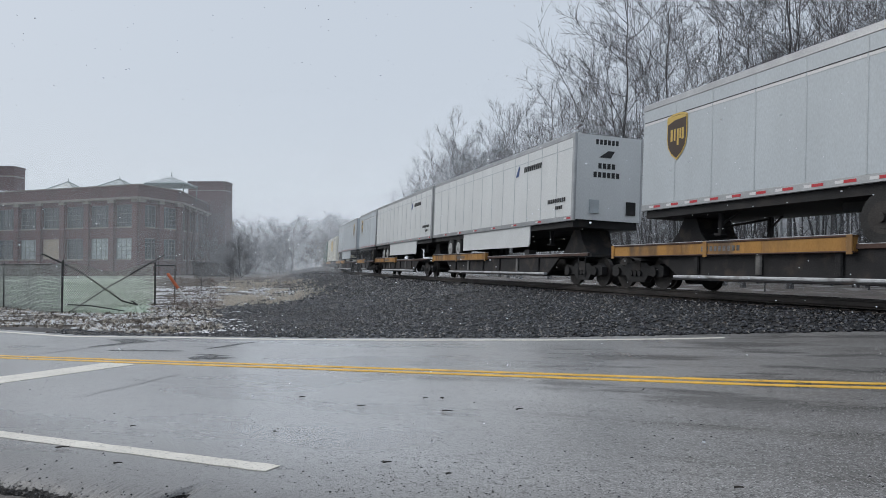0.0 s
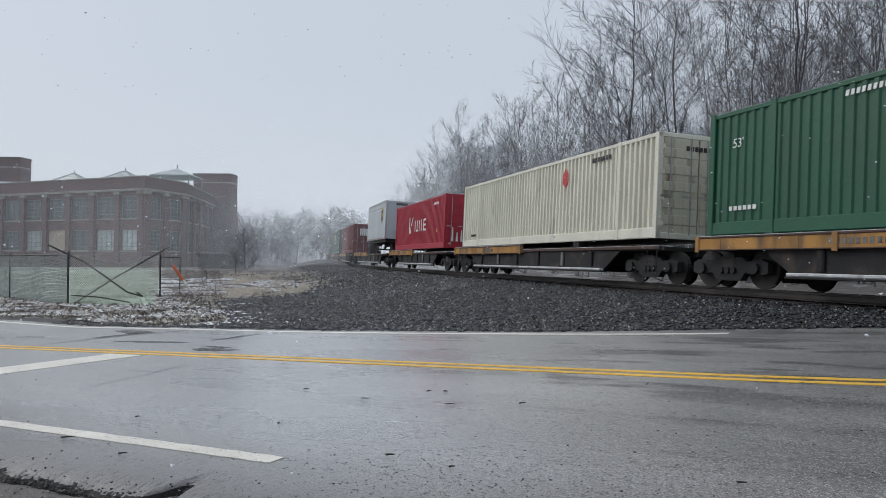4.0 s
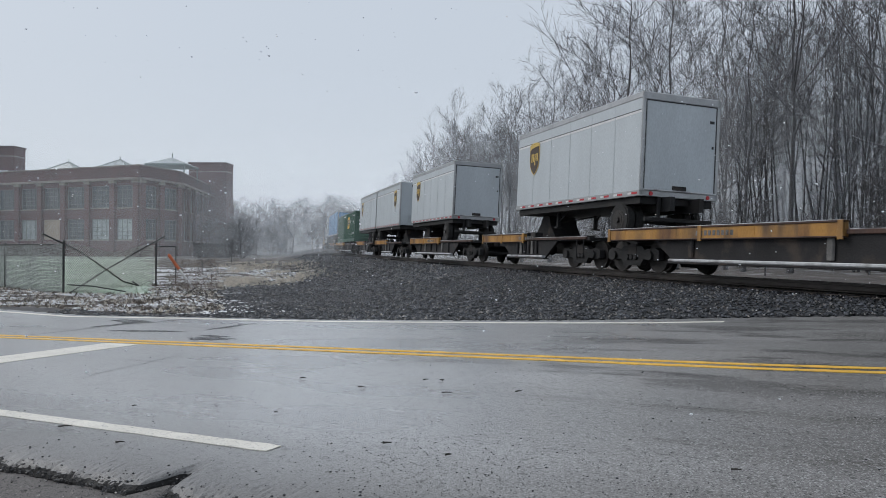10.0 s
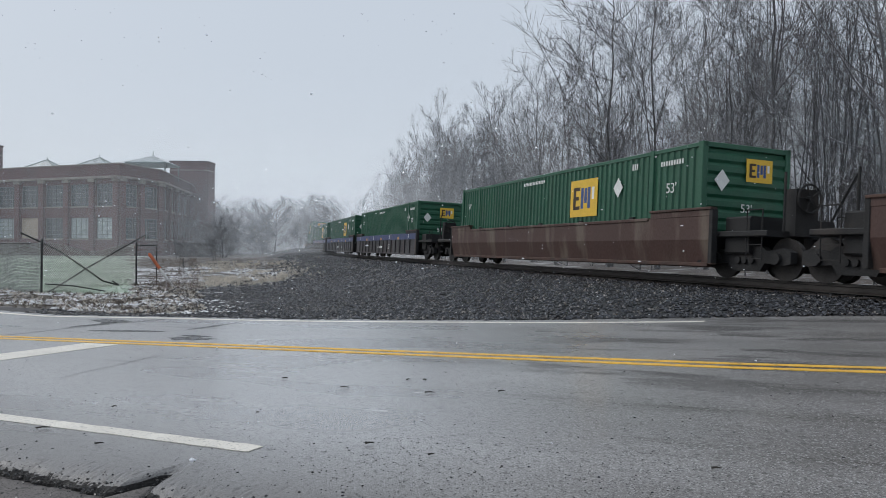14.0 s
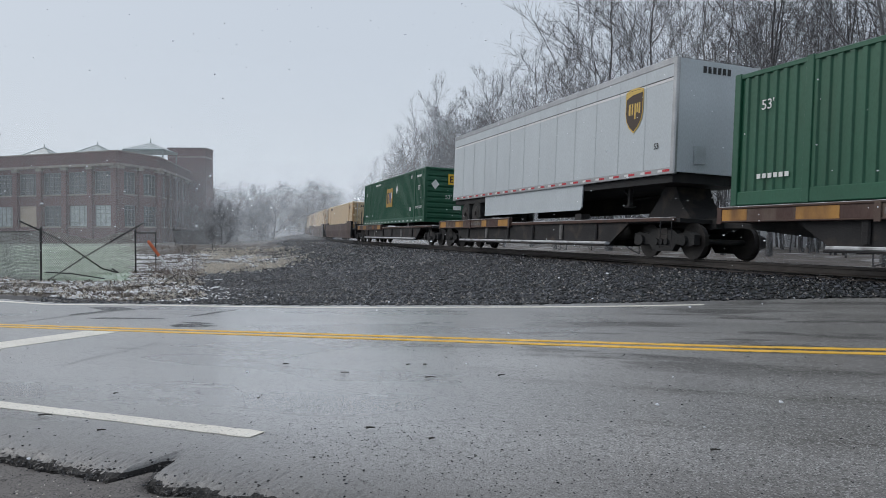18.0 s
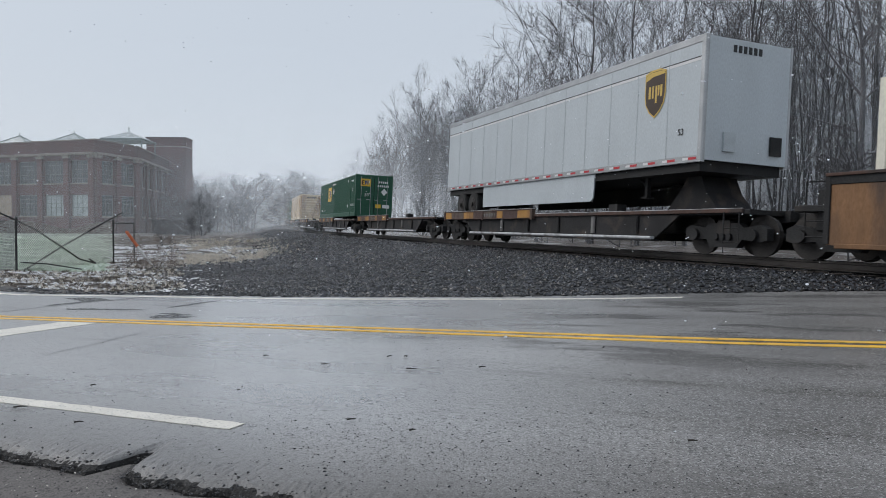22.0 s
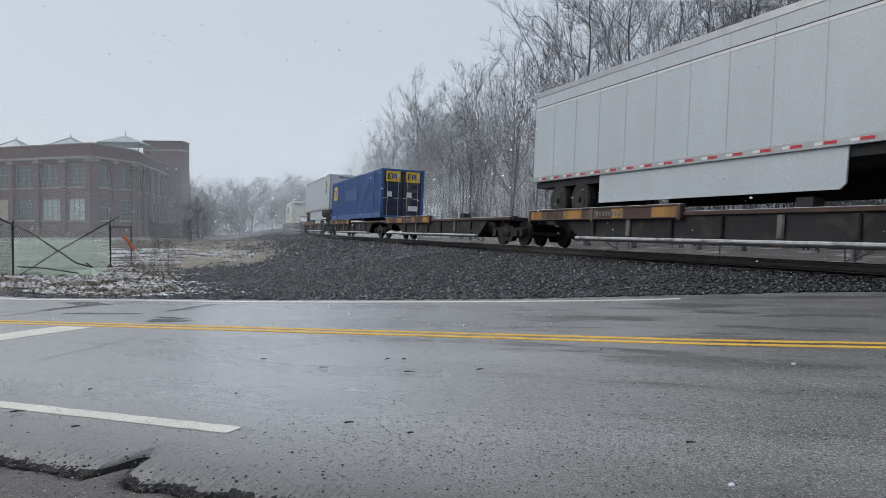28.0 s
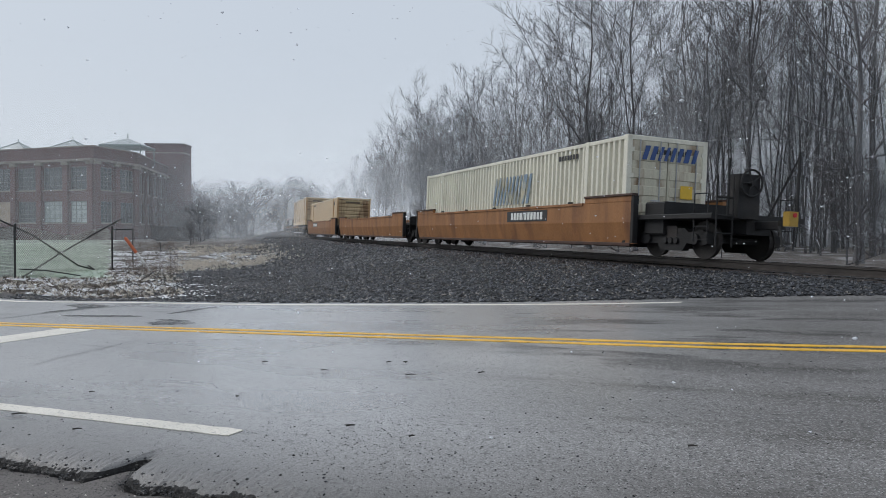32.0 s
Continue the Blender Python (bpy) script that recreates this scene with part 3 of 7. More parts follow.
CAR_RIBBED = painted("rusty_yellow_brown_paint", (0.21, 0.105, 0.045), 0.65, dirt=(0.05, 0.032, 0.025), amount=0.75, vary=0.3, scale=1.4)
CAR_RUST = painted("rusted_brown_sill_paint", (0.07, 0.034, 0.024), 0.65, dirt=(0.03, 0.022, 0.02), amount=0.6, vary=0.3, scale=1.6)
CAR_AMBER = painted("worn_amber_sill_paint", (0.42, 0.21, 0.045), 0.6, dirt=(0.09, 0.04, 0.025), amount=0.7, vary=0.2)
CAR_DARK = shade("grimy_black_car_steel", (0.013, 0.0125, 0.014), 0.8, 0.0, vary=0.45, scale=2, dirt=(0.07, 0.05, 0.04), dirt_amount=0.35, dirt_scale=1.6)
STRUT = shade("grey_frosted_steel", (0.17, 0.165, 0.16), 0.6, 0.2, vary=0.35, scale=4, dirt=(0.05, 0.045, 0.04), dirt_amount=0.5, dirt_scale=3)
CAR_ORANGE = painted("orange_brown_well_paint", (0.30, 0.135, 0.048), 0.6, dirt=(0.12, 0.05, 0.025), amount=0.5, vary=0.22, scale=1.2)
LOGO_AMBER = shade("amber_reflector", (0.55, 0.25, 0.03), 0.4, vary=0.1, bump=0)
CAR_GREY = painted("grey_black_well_paint", (0.05, 0.047, 0.05), 0.55, dirt=(0.09, 0.05, 0.035), amount=0.4, vary=0.3)
CAR_BLUE = painted("blue_band_paint", (0.04, 0.06, 0.16), 0.5, amount=0.2)
WHEEL_STEEL = shade("wheel_steel", (0.035, 0.031, 0.029), 0.6, 0.3, vary=0.3, scale=4)
LOGO_YELLOW = shade("logo_yellow", (0.78, 0.50, 0.04), 0.45, vary=0.06, bump=0)
LOGO_DULL = shade("weathered_amber_panel", (0.42, 0.26, 0.04), 0.5, vary=0.15, bump=0)
LOGO_BROWN = shade("logo_brown", (0.045, 0.022, 0.01), 0.45, vary=0.06, bump=0)
LOGO_GOLD = shade("logo_gold", (0.66, 0.45, 0.10), 0.4, vary=0.06, bump=0)
LOGO_BLUE = shade("logo_blue", (0.03, 0.08, 0.25), 0.45, vary=0.06, bump=0)
LOGO_NAVY = shade("logo_navy", (0.02, 0.035, 0.085), 0.45, vary=0.06, bump=0)
INK_WHITE = shade("white_lettering", (0.78, 0.80, 0.78), 0.5, vary=0.08, bump=0)
INK_BLACK = shade("black_lettering", (0.02, 0.02, 0.022), 0.5, vary=0.1, bump=0)
TAPE_RED = shade("red_reflective_tape", (0.55, 0.03, 0.04), 0.35, vary=0.06, bump=0)
TAPE_WHITE = shade("white_reflective_tape", (0.75, 0.75, 0.75), 0.35, vary=0.06, bump=0)
CAR_SNOW = shade("wet_snow_on_steel", (0.58, 0.59, 0.61), 0.7, vary=0.2, scale=2, fine=20, bump=0.3, dirt=(0.10, 0.09, 0.085), dirt_amount=0.5, dirt_scale=2.0)
RUST_STAIN = shade("rust_stain", (0.16, 0.06, 0.025), 0.8, vary=0.4, scale=3)

BLUE_FADE = painted("overpainted_blue", (0.028, 0.085, 0.26), amount=0.1)
HW = 1.295  # half width of boxes


def writing(body, size, material, parent, m, name="lettering"):
    cu = bpy.data.curves.new(name, "FONT")
    cu.body, cu.size, cu.extrude = body, size, 0.003
    cu.align_x, cu.align_y = "CENTER", "CENTER"
    cu.materials.append(material)
    ob = new(name, cu)
    ob.parent, ob.matrix_basis = parent, m
    return ob


def on_side(x, z, y=HW + 0.012):
    """A place on the left side of a box, for flat marks that read from the front end backwards."""
    return Matrix(((-1, 0, 0, x), (0, 0, 1, y), (0, 1, 0, z), (0, 0, 0, 1)))


def on_end(x, y, z):
    """A place on the rear end of a box."""
    return Matrix(((0, 0, -1, x), (-1, 0, 0, y), (0, 1, 0, z), (0, 0, 0, 1)))


def plate(name, outline, material, parent, m, thick=0.006, label=""):
    """A flat mark with an outline of (u, v) points."""
    o = part(name, Shape().prism("z", 0, thick, outline), material, parent, label)
    o.matrix_basis = m
    return o


def rect(w, h, u=0.0, v=0.0):
    return [(u - w / 2, v - h / 2), (u + w / 2, v - h / 2), (u + w / 2, v + h / 2), (u - w / 2, v + h / 2)]


def bars(name, widths, h, gap, material, parent, m, slant=0.0):
    """A row of plain bars in place of lettering."""
    sh = Shape()
    u = -(sum(widths) + gap * (len(widths) - 1)) / 2
    if name == "brand_strokes":
        for w in widths:
            plate(name, [(u, -h / 2), (u + w, -h / 2), (u + w + slant, h / 2), (u + slant, h / 2)], material, parent, m)
            u += w + gap
        return None
    for w in widths:
        sh.prism("z", 0, 0.006, [(u, -h / 2), (u + w, -h / 2), (u + w + slant, h / 2), (u + slant, h / 2)])
        u += w + gap
    o = part(name, sh, material, parent)
    o.matrix_basis = m
    return o


def shield(parent, m, s=1.0):
    """A brown shield with a gold crest and rim, as a plain shape."""
    def form(k):
        pts = [(-0.48, 0.62), (-0.2, 0.70), (0.2, 0.70), (0.48, 0.62), (0.48, -0.05), (0.42, -0.32), (0.25, -0.55), (0, -0.72), (-0.25, -0.55), (-0.42, -0.32), (-0.48, -0.05)]
        return [(u * s * k, v * s * k) for u, v in pts]
    rim = plate("emblem", form(1.0), LOGO_GOLD, parent, m, 0.005, "gold-rimmed brown shield emblem")
    plate("emblem_field", form(0.92), LOGO_BROWN, rim, Matrix.Translation((0, 0, 0.005)), 0.003)
    crest = [(-0.44, 0.40), (-0.1, 0.50), (0.44, 0.52), (0.43, 0.57), (0.2, 0.63), (-0.2, 0.63), (-0.43, 0.57)]
    plate("emblem_crest", [(u * s, v * s) for u, v in crest], LOGO_GOLD, rim, Matrix.Translation((0, 0, 0.008)), 0.003)
    for k, (u, w, h, v) in enumerate(((-0.24, 0.10, 0.36, 0.05), (-0.09, 0.07, 0.36, 0.05), (0.06, 0.08, 0.5, -0.03), (0.17, 0.07, 0.3, 0.07), (0.29, 0.09, 0.34, 0.05))):
        plate("emblem_bar", rect(w * s, h * s, u * s, v * s), LOGO_GOLD, rim, Matrix.Translation((0, 0, 0.008)), 0.003)


def square_logo(parent, m, s=1.0, back=None):
    """A yellow panel with dark strokes, as plain shapes."""
    m = m @ Matrix.Diagonal((1.15, 0.82, 1, 1))
    p = plate("logo_panel", rect(1.25 * s, 1.25 * s), back or LOGO_YELLOW, parent, m, 0.005, "yellow panel with dark strokes")
    up = Matrix.Translation((0, 0, 0.005))
    for u, v, w, h, mat in ((-0.42, 0, 0.12, 0.75, LOGO_BROWN), (-0.30, 0.32, 0.26, 0.12, LOGO_BROWN), (-0.32, 0, 0.2, 0.12, LOGO_BROWN), (-0.30, -0.32, 0.26, 0.12, LOGO_BROWN),
                            (-0.06, 0, 0.12, 0.7, LOGO_BLUE), (0.10, 0.08, 0.12, 0.5, LOGO_BLUE), (0.25, 0, 0.12, 0.7, LOGO_BLUE), (0.43, 0.14, 0.1, 0.4, INK_WHITE)):
        plate("logo_stroke", rect(w * s, h * s, u * s, v * s), mat, p, up, 0.003)


def corrugated(x0, x1, z0, z1, y, depth=0.045, pitch=0.28, inward=-1):
    """A side wall with trapezoid corrugations."""
    sh = Shape()
    n = max(1, round((x1 - x0) / pitch))
    p = (x1 - x0) / n
    line = []
    for i in range(n):
        a = x0 + i * p
        line += [(a, 0), (a + 0.36 * p, 0), (a + 0.48 * p, depth), (a + 0.88 * p, depth)]
    line.append((x1, 0))
    v = [(x, y + inward * d, z) for x, d in line for z in (z0, z1)]
    sh.add(v, [(2 * i, 2 * i + 2, 2 * i + 3, 2 * i + 1) for i in range(len(line) - 1)])
    back = y + inward * (depth + 0.02)
    sh.add([(x0, back, z0), (x1, back, z0), (x1, back, z1), (x0, back, z1)], [(0, 1, 2, 3)])
    return sh


def container(L, paint, label, end="wall", H=2.9, pitch=0.26, posts=True, marks=None, rail_paint=None, end_paint=None, post_paint=None):
    """A corrugated shipping container; x runs to its front, z from its floor."""
    rail_paint = rail_paint or paint
    c = thing("shipping_container", label, "container")
    h = L / 2
    for y, inward in ((HW - 0.012, -1), (-HW + 0.012, 1)):
        part("side_wall", corrugated(-h + 0.12, h - 0.12, 0.27, H - 0.1, y, 0.085 if paint is TAN or paint is CREAM else 0.04, pitch, inward), paint, c)
        part("top_rail", Shape().bar("x", -h, h, *sorted((y + 0.012 * -inward, y + 0.08 * inward)), H - 0.12, H - 0.012, 0.012), rail_paint, c)
        part("bottom_rail", Shape().bar("x", -h, h, *sorted((y + 0.012 * -inward, y + 0.10 * inward)), 0.0, 0.30, 0.02), rail_paint, c)
    part("roof", Shape().box(-h + 0.05, h - 0.05, -HW + 0.06, HW - 0.06, H - 0.05, H - 0.02), paint, c)
    part("floor", Shape().box(-h + 0.05, h - 0.05, -HW + 0.06, HW - 0.06, 0.05, 0.14), BLACK_STEEL, c)
    post = Shape().bar("z", 0, H, -0.09, 0.09, -0.08, 0.08, 0.012).mesh("corner_post", post_paint or rail_paint)
    xs = [-h + 0.09, h - 0.09] + ([-6.05, 6.05] if posts and L > 13 else [])
    for x in xs:
        for y in (-HW + 0.058, HW - 0.058):
            o = part("corner_post", post, None, c)
            o.location = (x, y, 0)
    cast = Shape().box(-0.09, 0.09, -0.083, 0.083, 0, 0.118).mesh("corner_casting", rail_paint)
    for x in (-h + 0.085, h - 0.085) if not posts or L < 13 else (-6.05, 6.05):
        for y in (-HW + 0.078, HW - 0.078):
            for z in (-0.004, H - 0.114):
                o = part("corner_casting", cast, None, c)
                o.location = (x, y, z)
    # rear end
    if end == "door":
        for y0, y1 in ((0.02, HW - 0.12), (-HW + 0.12, -0.02)):
            d = part("door", Shape().box(-h + 0.02, -h + 0.08, y0, y1, 0.15, H - 0.13), end_paint or paint, c)
            rib = Shape().bar("y", y0 + 0.05, y1 - 0.05, -h + 0.002, -h + 0.03, 0, 0.26, 0.012).mesh("door_rib", end_paint or paint)
            for k in range(5):
                part("door_rib", rib, None, d).location = (0, 0, 0.38 + k * (H - 0.6) / 5)
            for y in (y0 + 0.25, y1 - 0.25):
                part("lock_rod", Shape().drum("z", (-h - 0.02, y), 0.018, 0.12, H - 0.12, 8), ALU, d)
                part("lock_handle", Shape().box(-h - 0.05, -h - 0.03, y - 0.02, y + 0.28, 1.15, 1.19), ALU, d)
            for z in (0.35, 1.05, 1.75, 2.45):
                ye = y1 if y1 > 0 else y0
                part("hinge", Shape().box(-h - 0.012, -h + 0.03, ye - 0.07, ye + 0.07, z, z + 0.12), rail_paint, d)
    else:
        prof, n = [(-h + 0.10, H - 0.1), (-h + 0.10, 0.1)], 9
        for k in range(n):
            z = 0.2 + k * (H - 0.4) / n
            prof += [(-h + 0.07, z), (-h + 0.02, z + 0.07), (-h + 0.02, z + 0.2), (-h + 0.07, z + 0.26)]
        sh = Shape().prism("y", -HW + 0.1, HW - 0.1, prof)
        part("end_wall", sh, end_paint or paint, c)
    part("end_wall", Shape().box(h - 0.08, h - 0.03, -HW + 0.1, HW - 0.1, 0.1, H - 0.1), paint, c)
    part("end_header", Shape().bar("y", -HW, HW, -h, -h + 0.09, H - 0.13, H - 0.005, 0.012), rail_paint, c)
    part("end_sill", Shape().bar("y", -HW, HW, -h, -h + 0.09, 0.0, 0.16, 0.012), rail_paint, c)
    part("end_header", Shape().bar("y", -HW, HW, h - 0.09, h, H - 0.13, H - 0.005, 0.012), rail_paint, c)
    if marks:
        marks(c, h, H)
    return c


def green_marks(logo_x, end="wall"):
    return lambda c, h, H: green_marking(c, h, H, logo_x, end)


def green_marking(c, h, H, logo_x, end="wall", back=None, logo_z=1.88):
    if logo_x is None:
        logo_x = -4.2
    else:
        square_logo(c, on_side(logo_x, logo_z), 1.12, back)
    plate("placard", [(0, -0.28), (0.24, 0), (0, 0.28), (-0.24, 0)], INK_WHITE, c, on_side(logo_x - 1.9, 2.05), 0.006, "white diamond placard")
    bars("lettering", [0.07] * 14, 0.11, 0.05, INK_WHITE, c, on_side(0.9 if abs(logo_x - 0.9) > 2 else 3.4, 2.62), 0.02)
    bars("lettering", [0.06] * 9, 0.12, 0.045, INK_WHITE, c, on_side(-6.9, 2.5))
    bars("lettering", [0.05, 0.05, 0.05], 0.17, 0.05, INK_WHITE, c, on_side(-5.3, 2.55))
    writing("53'", 0.36, INK_WHITE, c, on_side(-6.9, 1.85))
    writing("53'", 0.3, INK_WHITE, c, on_side(7.1, 2.1))
    bars("lettering", [0.07, 0.05, 0.07], 0.2, 0.05, INK_WHITE, c, on_side(-5.2, 0.75))
    writing("TOP LIFT ONLY", 0.19, INK_WHITE, c, on_side(-6.9, 0.8))
    bars("lettering", [0.1] * 6, 0.1, 0.05, INK_WHITE, c, on_side(6.9, 0.6))
    if end == "door":
        square_logo(c, on_end(-h - 0.03, 0.62, 2.35), 0.5)
        plate("placard", [(0, -0.26), (0.22, 0), (0, 0.26), (-0.22, 0)], INK_WHITE, c, on_end(-h - 0.03, -0.7, 1.75), 0.006, "white diamond placard")
        bars("lettering", [0.09] * 5, 0.14, 0.05, INK_WHITE, c, on_end(-h - 0.03, -0.62, 2.42))
        bars("lettering", [0.09] * 6, 0.14, 0.05, INK_WHITE, c, on_end(-h - 0.03, -0.62, 2.16))
        writing("53'", 0.32, INK_WHITE, c, on_end(-h - 0.03, 0.5, 1.5))
        plate("notice", rect(0.4, 0.26), LOGO_YELLOW, c, on_end(-h - 0.03, -0.3, 0.75), 0.006, "yellow notice")
        plate("notice", rect(0.5, 0.24), INK_WHITE, c, on_end(-h - 0.03, -0.85, 0.75), 0.006, "white notice")
        return
    if end == "amber":
        plate("logo_panel", rect(1.25, 0.62), LOGO_DULL, c, on_end(-h - 0.004, 0.05, 2.4), 0.006, "dull amber panel with dark strokes")
        bars("lettering", [0.1, 0.14, 0.14, 0.14], 0.34, 0.06, LOGO_BROWN, c, on_end(-h - 0.012, 0.05, 2.4))
        for k, (y, hh) in enumerate(((0.95, 0.5), (0.72, 0.36), (0.5, 0.46), (0.22, 0.6), (-0.05, 0.3), (-0.3, 0.44), (-0.75, 0.5))):
            plate("scrape", [(-0.035, -hh / 2), (0.03, -hh / 2), (0.012, hh / 2), (-0.01, hh / 2)], INK_WHITE, c, on_end(-h - 0.004, y, 0.55), 0.004, "white scrape mark")
        return
    square_logo(c, on_end(-h - 0.004, -0.35, 2.3), 0.55)
    plate("placard", [(0, -0.26), (0.22, 0), (0, 0.26), (-0.22, 0)], INK_WHITE, c, on_end(-h - 0.004, 0.75, 2.0), 0.006, "white diamond placard")
    writing("53'", 0.3, INK_WHITE, c, on_end(-h - 0.004, 0.0, 1.35))
    plate("notice", rect(0.45, 0.22), INK_WHITE, c, on_end(-h - 0.004, -0.5, 0.8), 0.006, "white notice")


def dashed_marks(c, h, H):
    green_marking(c, h, H, 0.0, back=LOGO_DULL, logo_z=1.62)
    for i in range(17):
        plate("reflective_tape", rect(0.34, 0.07), TAPE_WHITE, c, on_side(-h + 0.6 + i * (2 * h - 1.2) / 16, 0.1), 0.006)


def tan_marks(c, h, H):
    bars("lettering", [0.12] * 7, 0.14, 0.05, INK_BLACK, c, on_side(5.2, 2.62))
    plate("emblem", [(-0.22, 0), (-0.12, 0.2), (0.1, 0.24), (0.2, 0.05), (0.16, -0.2), (-0.08, -0.26)], RUST_STAIN, c, on_side(-0.3, 0.62), 0.006, "dark round emblem")
    bars("lettering", [0.14, 0.14], 0.12, 0.05, INK_BLACK, c, on_side(7.2, 0.45))
    bars("lettering", [0.10] * 8, 0.13, 0.04, INK_BLACK, c, on_end(-h - 0.004, 0.1, 2.55))
    writing("53'", 0.34, INK_BLACK, c, on_side(-7.2, 0.62))
    bars("lettering", [0.16, 0.16, 0.16], 0.22, 0.05, INK_BLACK, c, on_side(-6.5, 2.45))


def plain_marks(c, h, H):
    bars("lettering", [0.12] * 7, 0.15, 0.05, INK_BLACK, c, on_side(-5.0, 2.55))
    bars("lettering", [0.10] * 5, 0.1, 0.04, INK_BLACK, c, on_side(6.6, 0.5))
    bars("lettering", [0.10] * 8, 0.13, 0.04, INK_BLACK, c, on_end(-h - 0.004, -0.1, 2.5))


def blue_word(x, z, size, with_small=True):
    def marks(c, h, H):
        plain_marks(c, h, H)
        bars("brand_strokes", [0.16, 0.16, 0.12, 0.12, 0.12, 0.14, 0.16, 0.1, 0.26, 0.18], size, 0.15, LOGO_NAVY if with_small else FADED_BLUE, c, on_side(x, z), 0.25)
        bars("brand_strokes", [0.15, 0.15, 0.10, 0.10, 0.11, 0.13, 0.17, 0.13], 0.38, 0.10, LOGO_BLUE if not with_small else LOGO_NAVY, c, on_end(-h - 0.03, 0.0, 2.45), 0.12)
        plate("notice", rect(0.4, 0.36), LOGO_YELLOW, c, on_end(-h - 0.03, -0.62, 1.45), 0.006, "yellow notice")
        if with_small:
            writing("INTERMODAL", 0.42, INK_BLACK, c, on_side(x - 0.1, z - 0.95))
            writing("INTERMODAL", 0.2, INK_BLACK, c, on_end(-h - 0.03, -0.1, 2.05))
            writing("53ft", 0.42, INK_BLACK, c, on_side(h - 1.25, 0.85))
            for q in (h - 0.6, h - 2.0, 2.0, 0.0, -2.2, -4.6, -h + 0.8):
                plate("reflective_tape", rect(0.42, 0.07), TAPE_RED, c, on_side(q, 0.12), 0.006)
    return marks


def white_word(c, h, H):
    bars("brand_strokes", [0.17], 1.0, 0.1, INK_WHITE, c, on_side(2.0, 1.5))
    bars("brand_strokes", [0.16], 0.52, 0.1, INK_WHITE, c, on_side(1.55, 1.74), 0.42)
    bars("brand_strokes", [0.16], 0.52, 0.1, INK_WHITE, c, on_side(1.6, 1.26), -0.45)
    bars("brand_strokes", [0.13, 0.13, 0.13, 0.13, 0.13], 0.68, 0.40, INK_WHITE, c, on_side(-0.55, 1.42))
    bars("brand_strokes", [0.42, 0.42], 0.11, 1.5, INK_WHITE, c, on_side(-0.95, 1.13))
    bars("brand_strokes", [0.4], 0.11, 0.1, INK_WHITE, c, on_side(-1.85, 1.42))
    bars("brand_strokes", [0.4], 0.11, 0.1, INK_WHITE, c, on_side(-1.85, 1.72))
    bars("lettering", [0.12] * 6, 0.14, 0.05, INK_WHITE, c, on_side(-4.3, 2.5))
    plate("placard", [(-0.1, -0.1), (0.1, -0.1), (0, 0.12)], LOGO_YELLOW, c, on_side(-4.6, 1.0), 0.006, "small yellow triangle")
    plate("placard", [(-0.13, -0.12), (0.13, -0.12), (0, 0.14)], LOGO_YELLOW, c, on_end(-h - 0.03, -0.1, 1.95), 0.006, "small yellow triangle")
    plate("notice", rect(0.34, 0.2), LOGO_YELLOW, c, on_end(-h - 0.03, 0.0, 0.95), 0.006, "yellow notice")
    for y, hh in ((0.85, 0.75), (0.6, 0.5), (0.35, 0.62), (0.1, 0.3), (-0.2, 0.55), (-0.5, 0.7), (-0.8, 0.45)):
        plate("scrape", [(-0.07, -0.25), (0.06, -0.25), (0.02, hh - 0.25), (-0.02, hh - 0.25)], INK_WHITE, c, on_end(-h - 0.03, y, 0.62), 0.004, "white scrape mark")


def maroon_marks(c, h, H):
    bars("lettering", [0.12] * 3, 0.3, 0.05, INK_WHITE, c, on_side(h - 0.6, 2.0))
    plate("notice", rect(0.3, 0.2), LOGO_YELLOW, c, on_side(-h + 0.6, 1.15), 0.006, "yellow notice")
    plate("notice", rect(0.4, 0.26), LOGO_YELLOW, c, on_end(-h - 0.03, -0.55, 0.45), 0.006, "yellow notice")
    bars("lettering", [0.14] * 7, 0.7, 0.06, INK_WHITE, c, on_end(-h - 0.03, 0.0, 2.1))


def cream_marks(c, h, H):
    plain_marks(c, h, H)
    plate("emblem", [(0, 0.35), (0.2, 0.1), (0.2, -0.15), (0, -0.35), (-0.2, -0.15), (-0.2, 0.1)], TAPE_RED, c, on_side(-2.6, 2.2), 0.006, "small red emblem")


def yellow_logo_marks(c, h, H):
    plain_marks(c, h, H)
    plate("logo_panel", rect(2.6, 1.2), LOGO_YELLOW, c, on_side(-0.5, 1.9), 0.006, "pale yellow panel")


def blue_marks(c, h, H):
    square_logo(c, on_side(h - 1.6, 2.0), 1.0)
    plate("faded_panel", rect(4.2, 0.8), BLUE_FADE, c, on_side(0.6, 1.65), 0.006, "darker blue overpainted panel")
    square_logo(c, on_end(-h - 0.03, 0.6, 2.45), 0.6)
    square_logo(c, on_end(-h - 0.03, -0.6, 2.45), 0.6)
    for y in (0.6, -0.6):
        plate("notice", rect(0.3, 0.3), INK_WHITE, c, on_end(-h - 0.03, y + 0.2, 1.4), 0.006, "white notice")
    plate("notice", rect(0.6, 0.3), INK_WHITE, c, on_end(-h - 0.03, -0.65, 0.6), 0.006, "white notice")


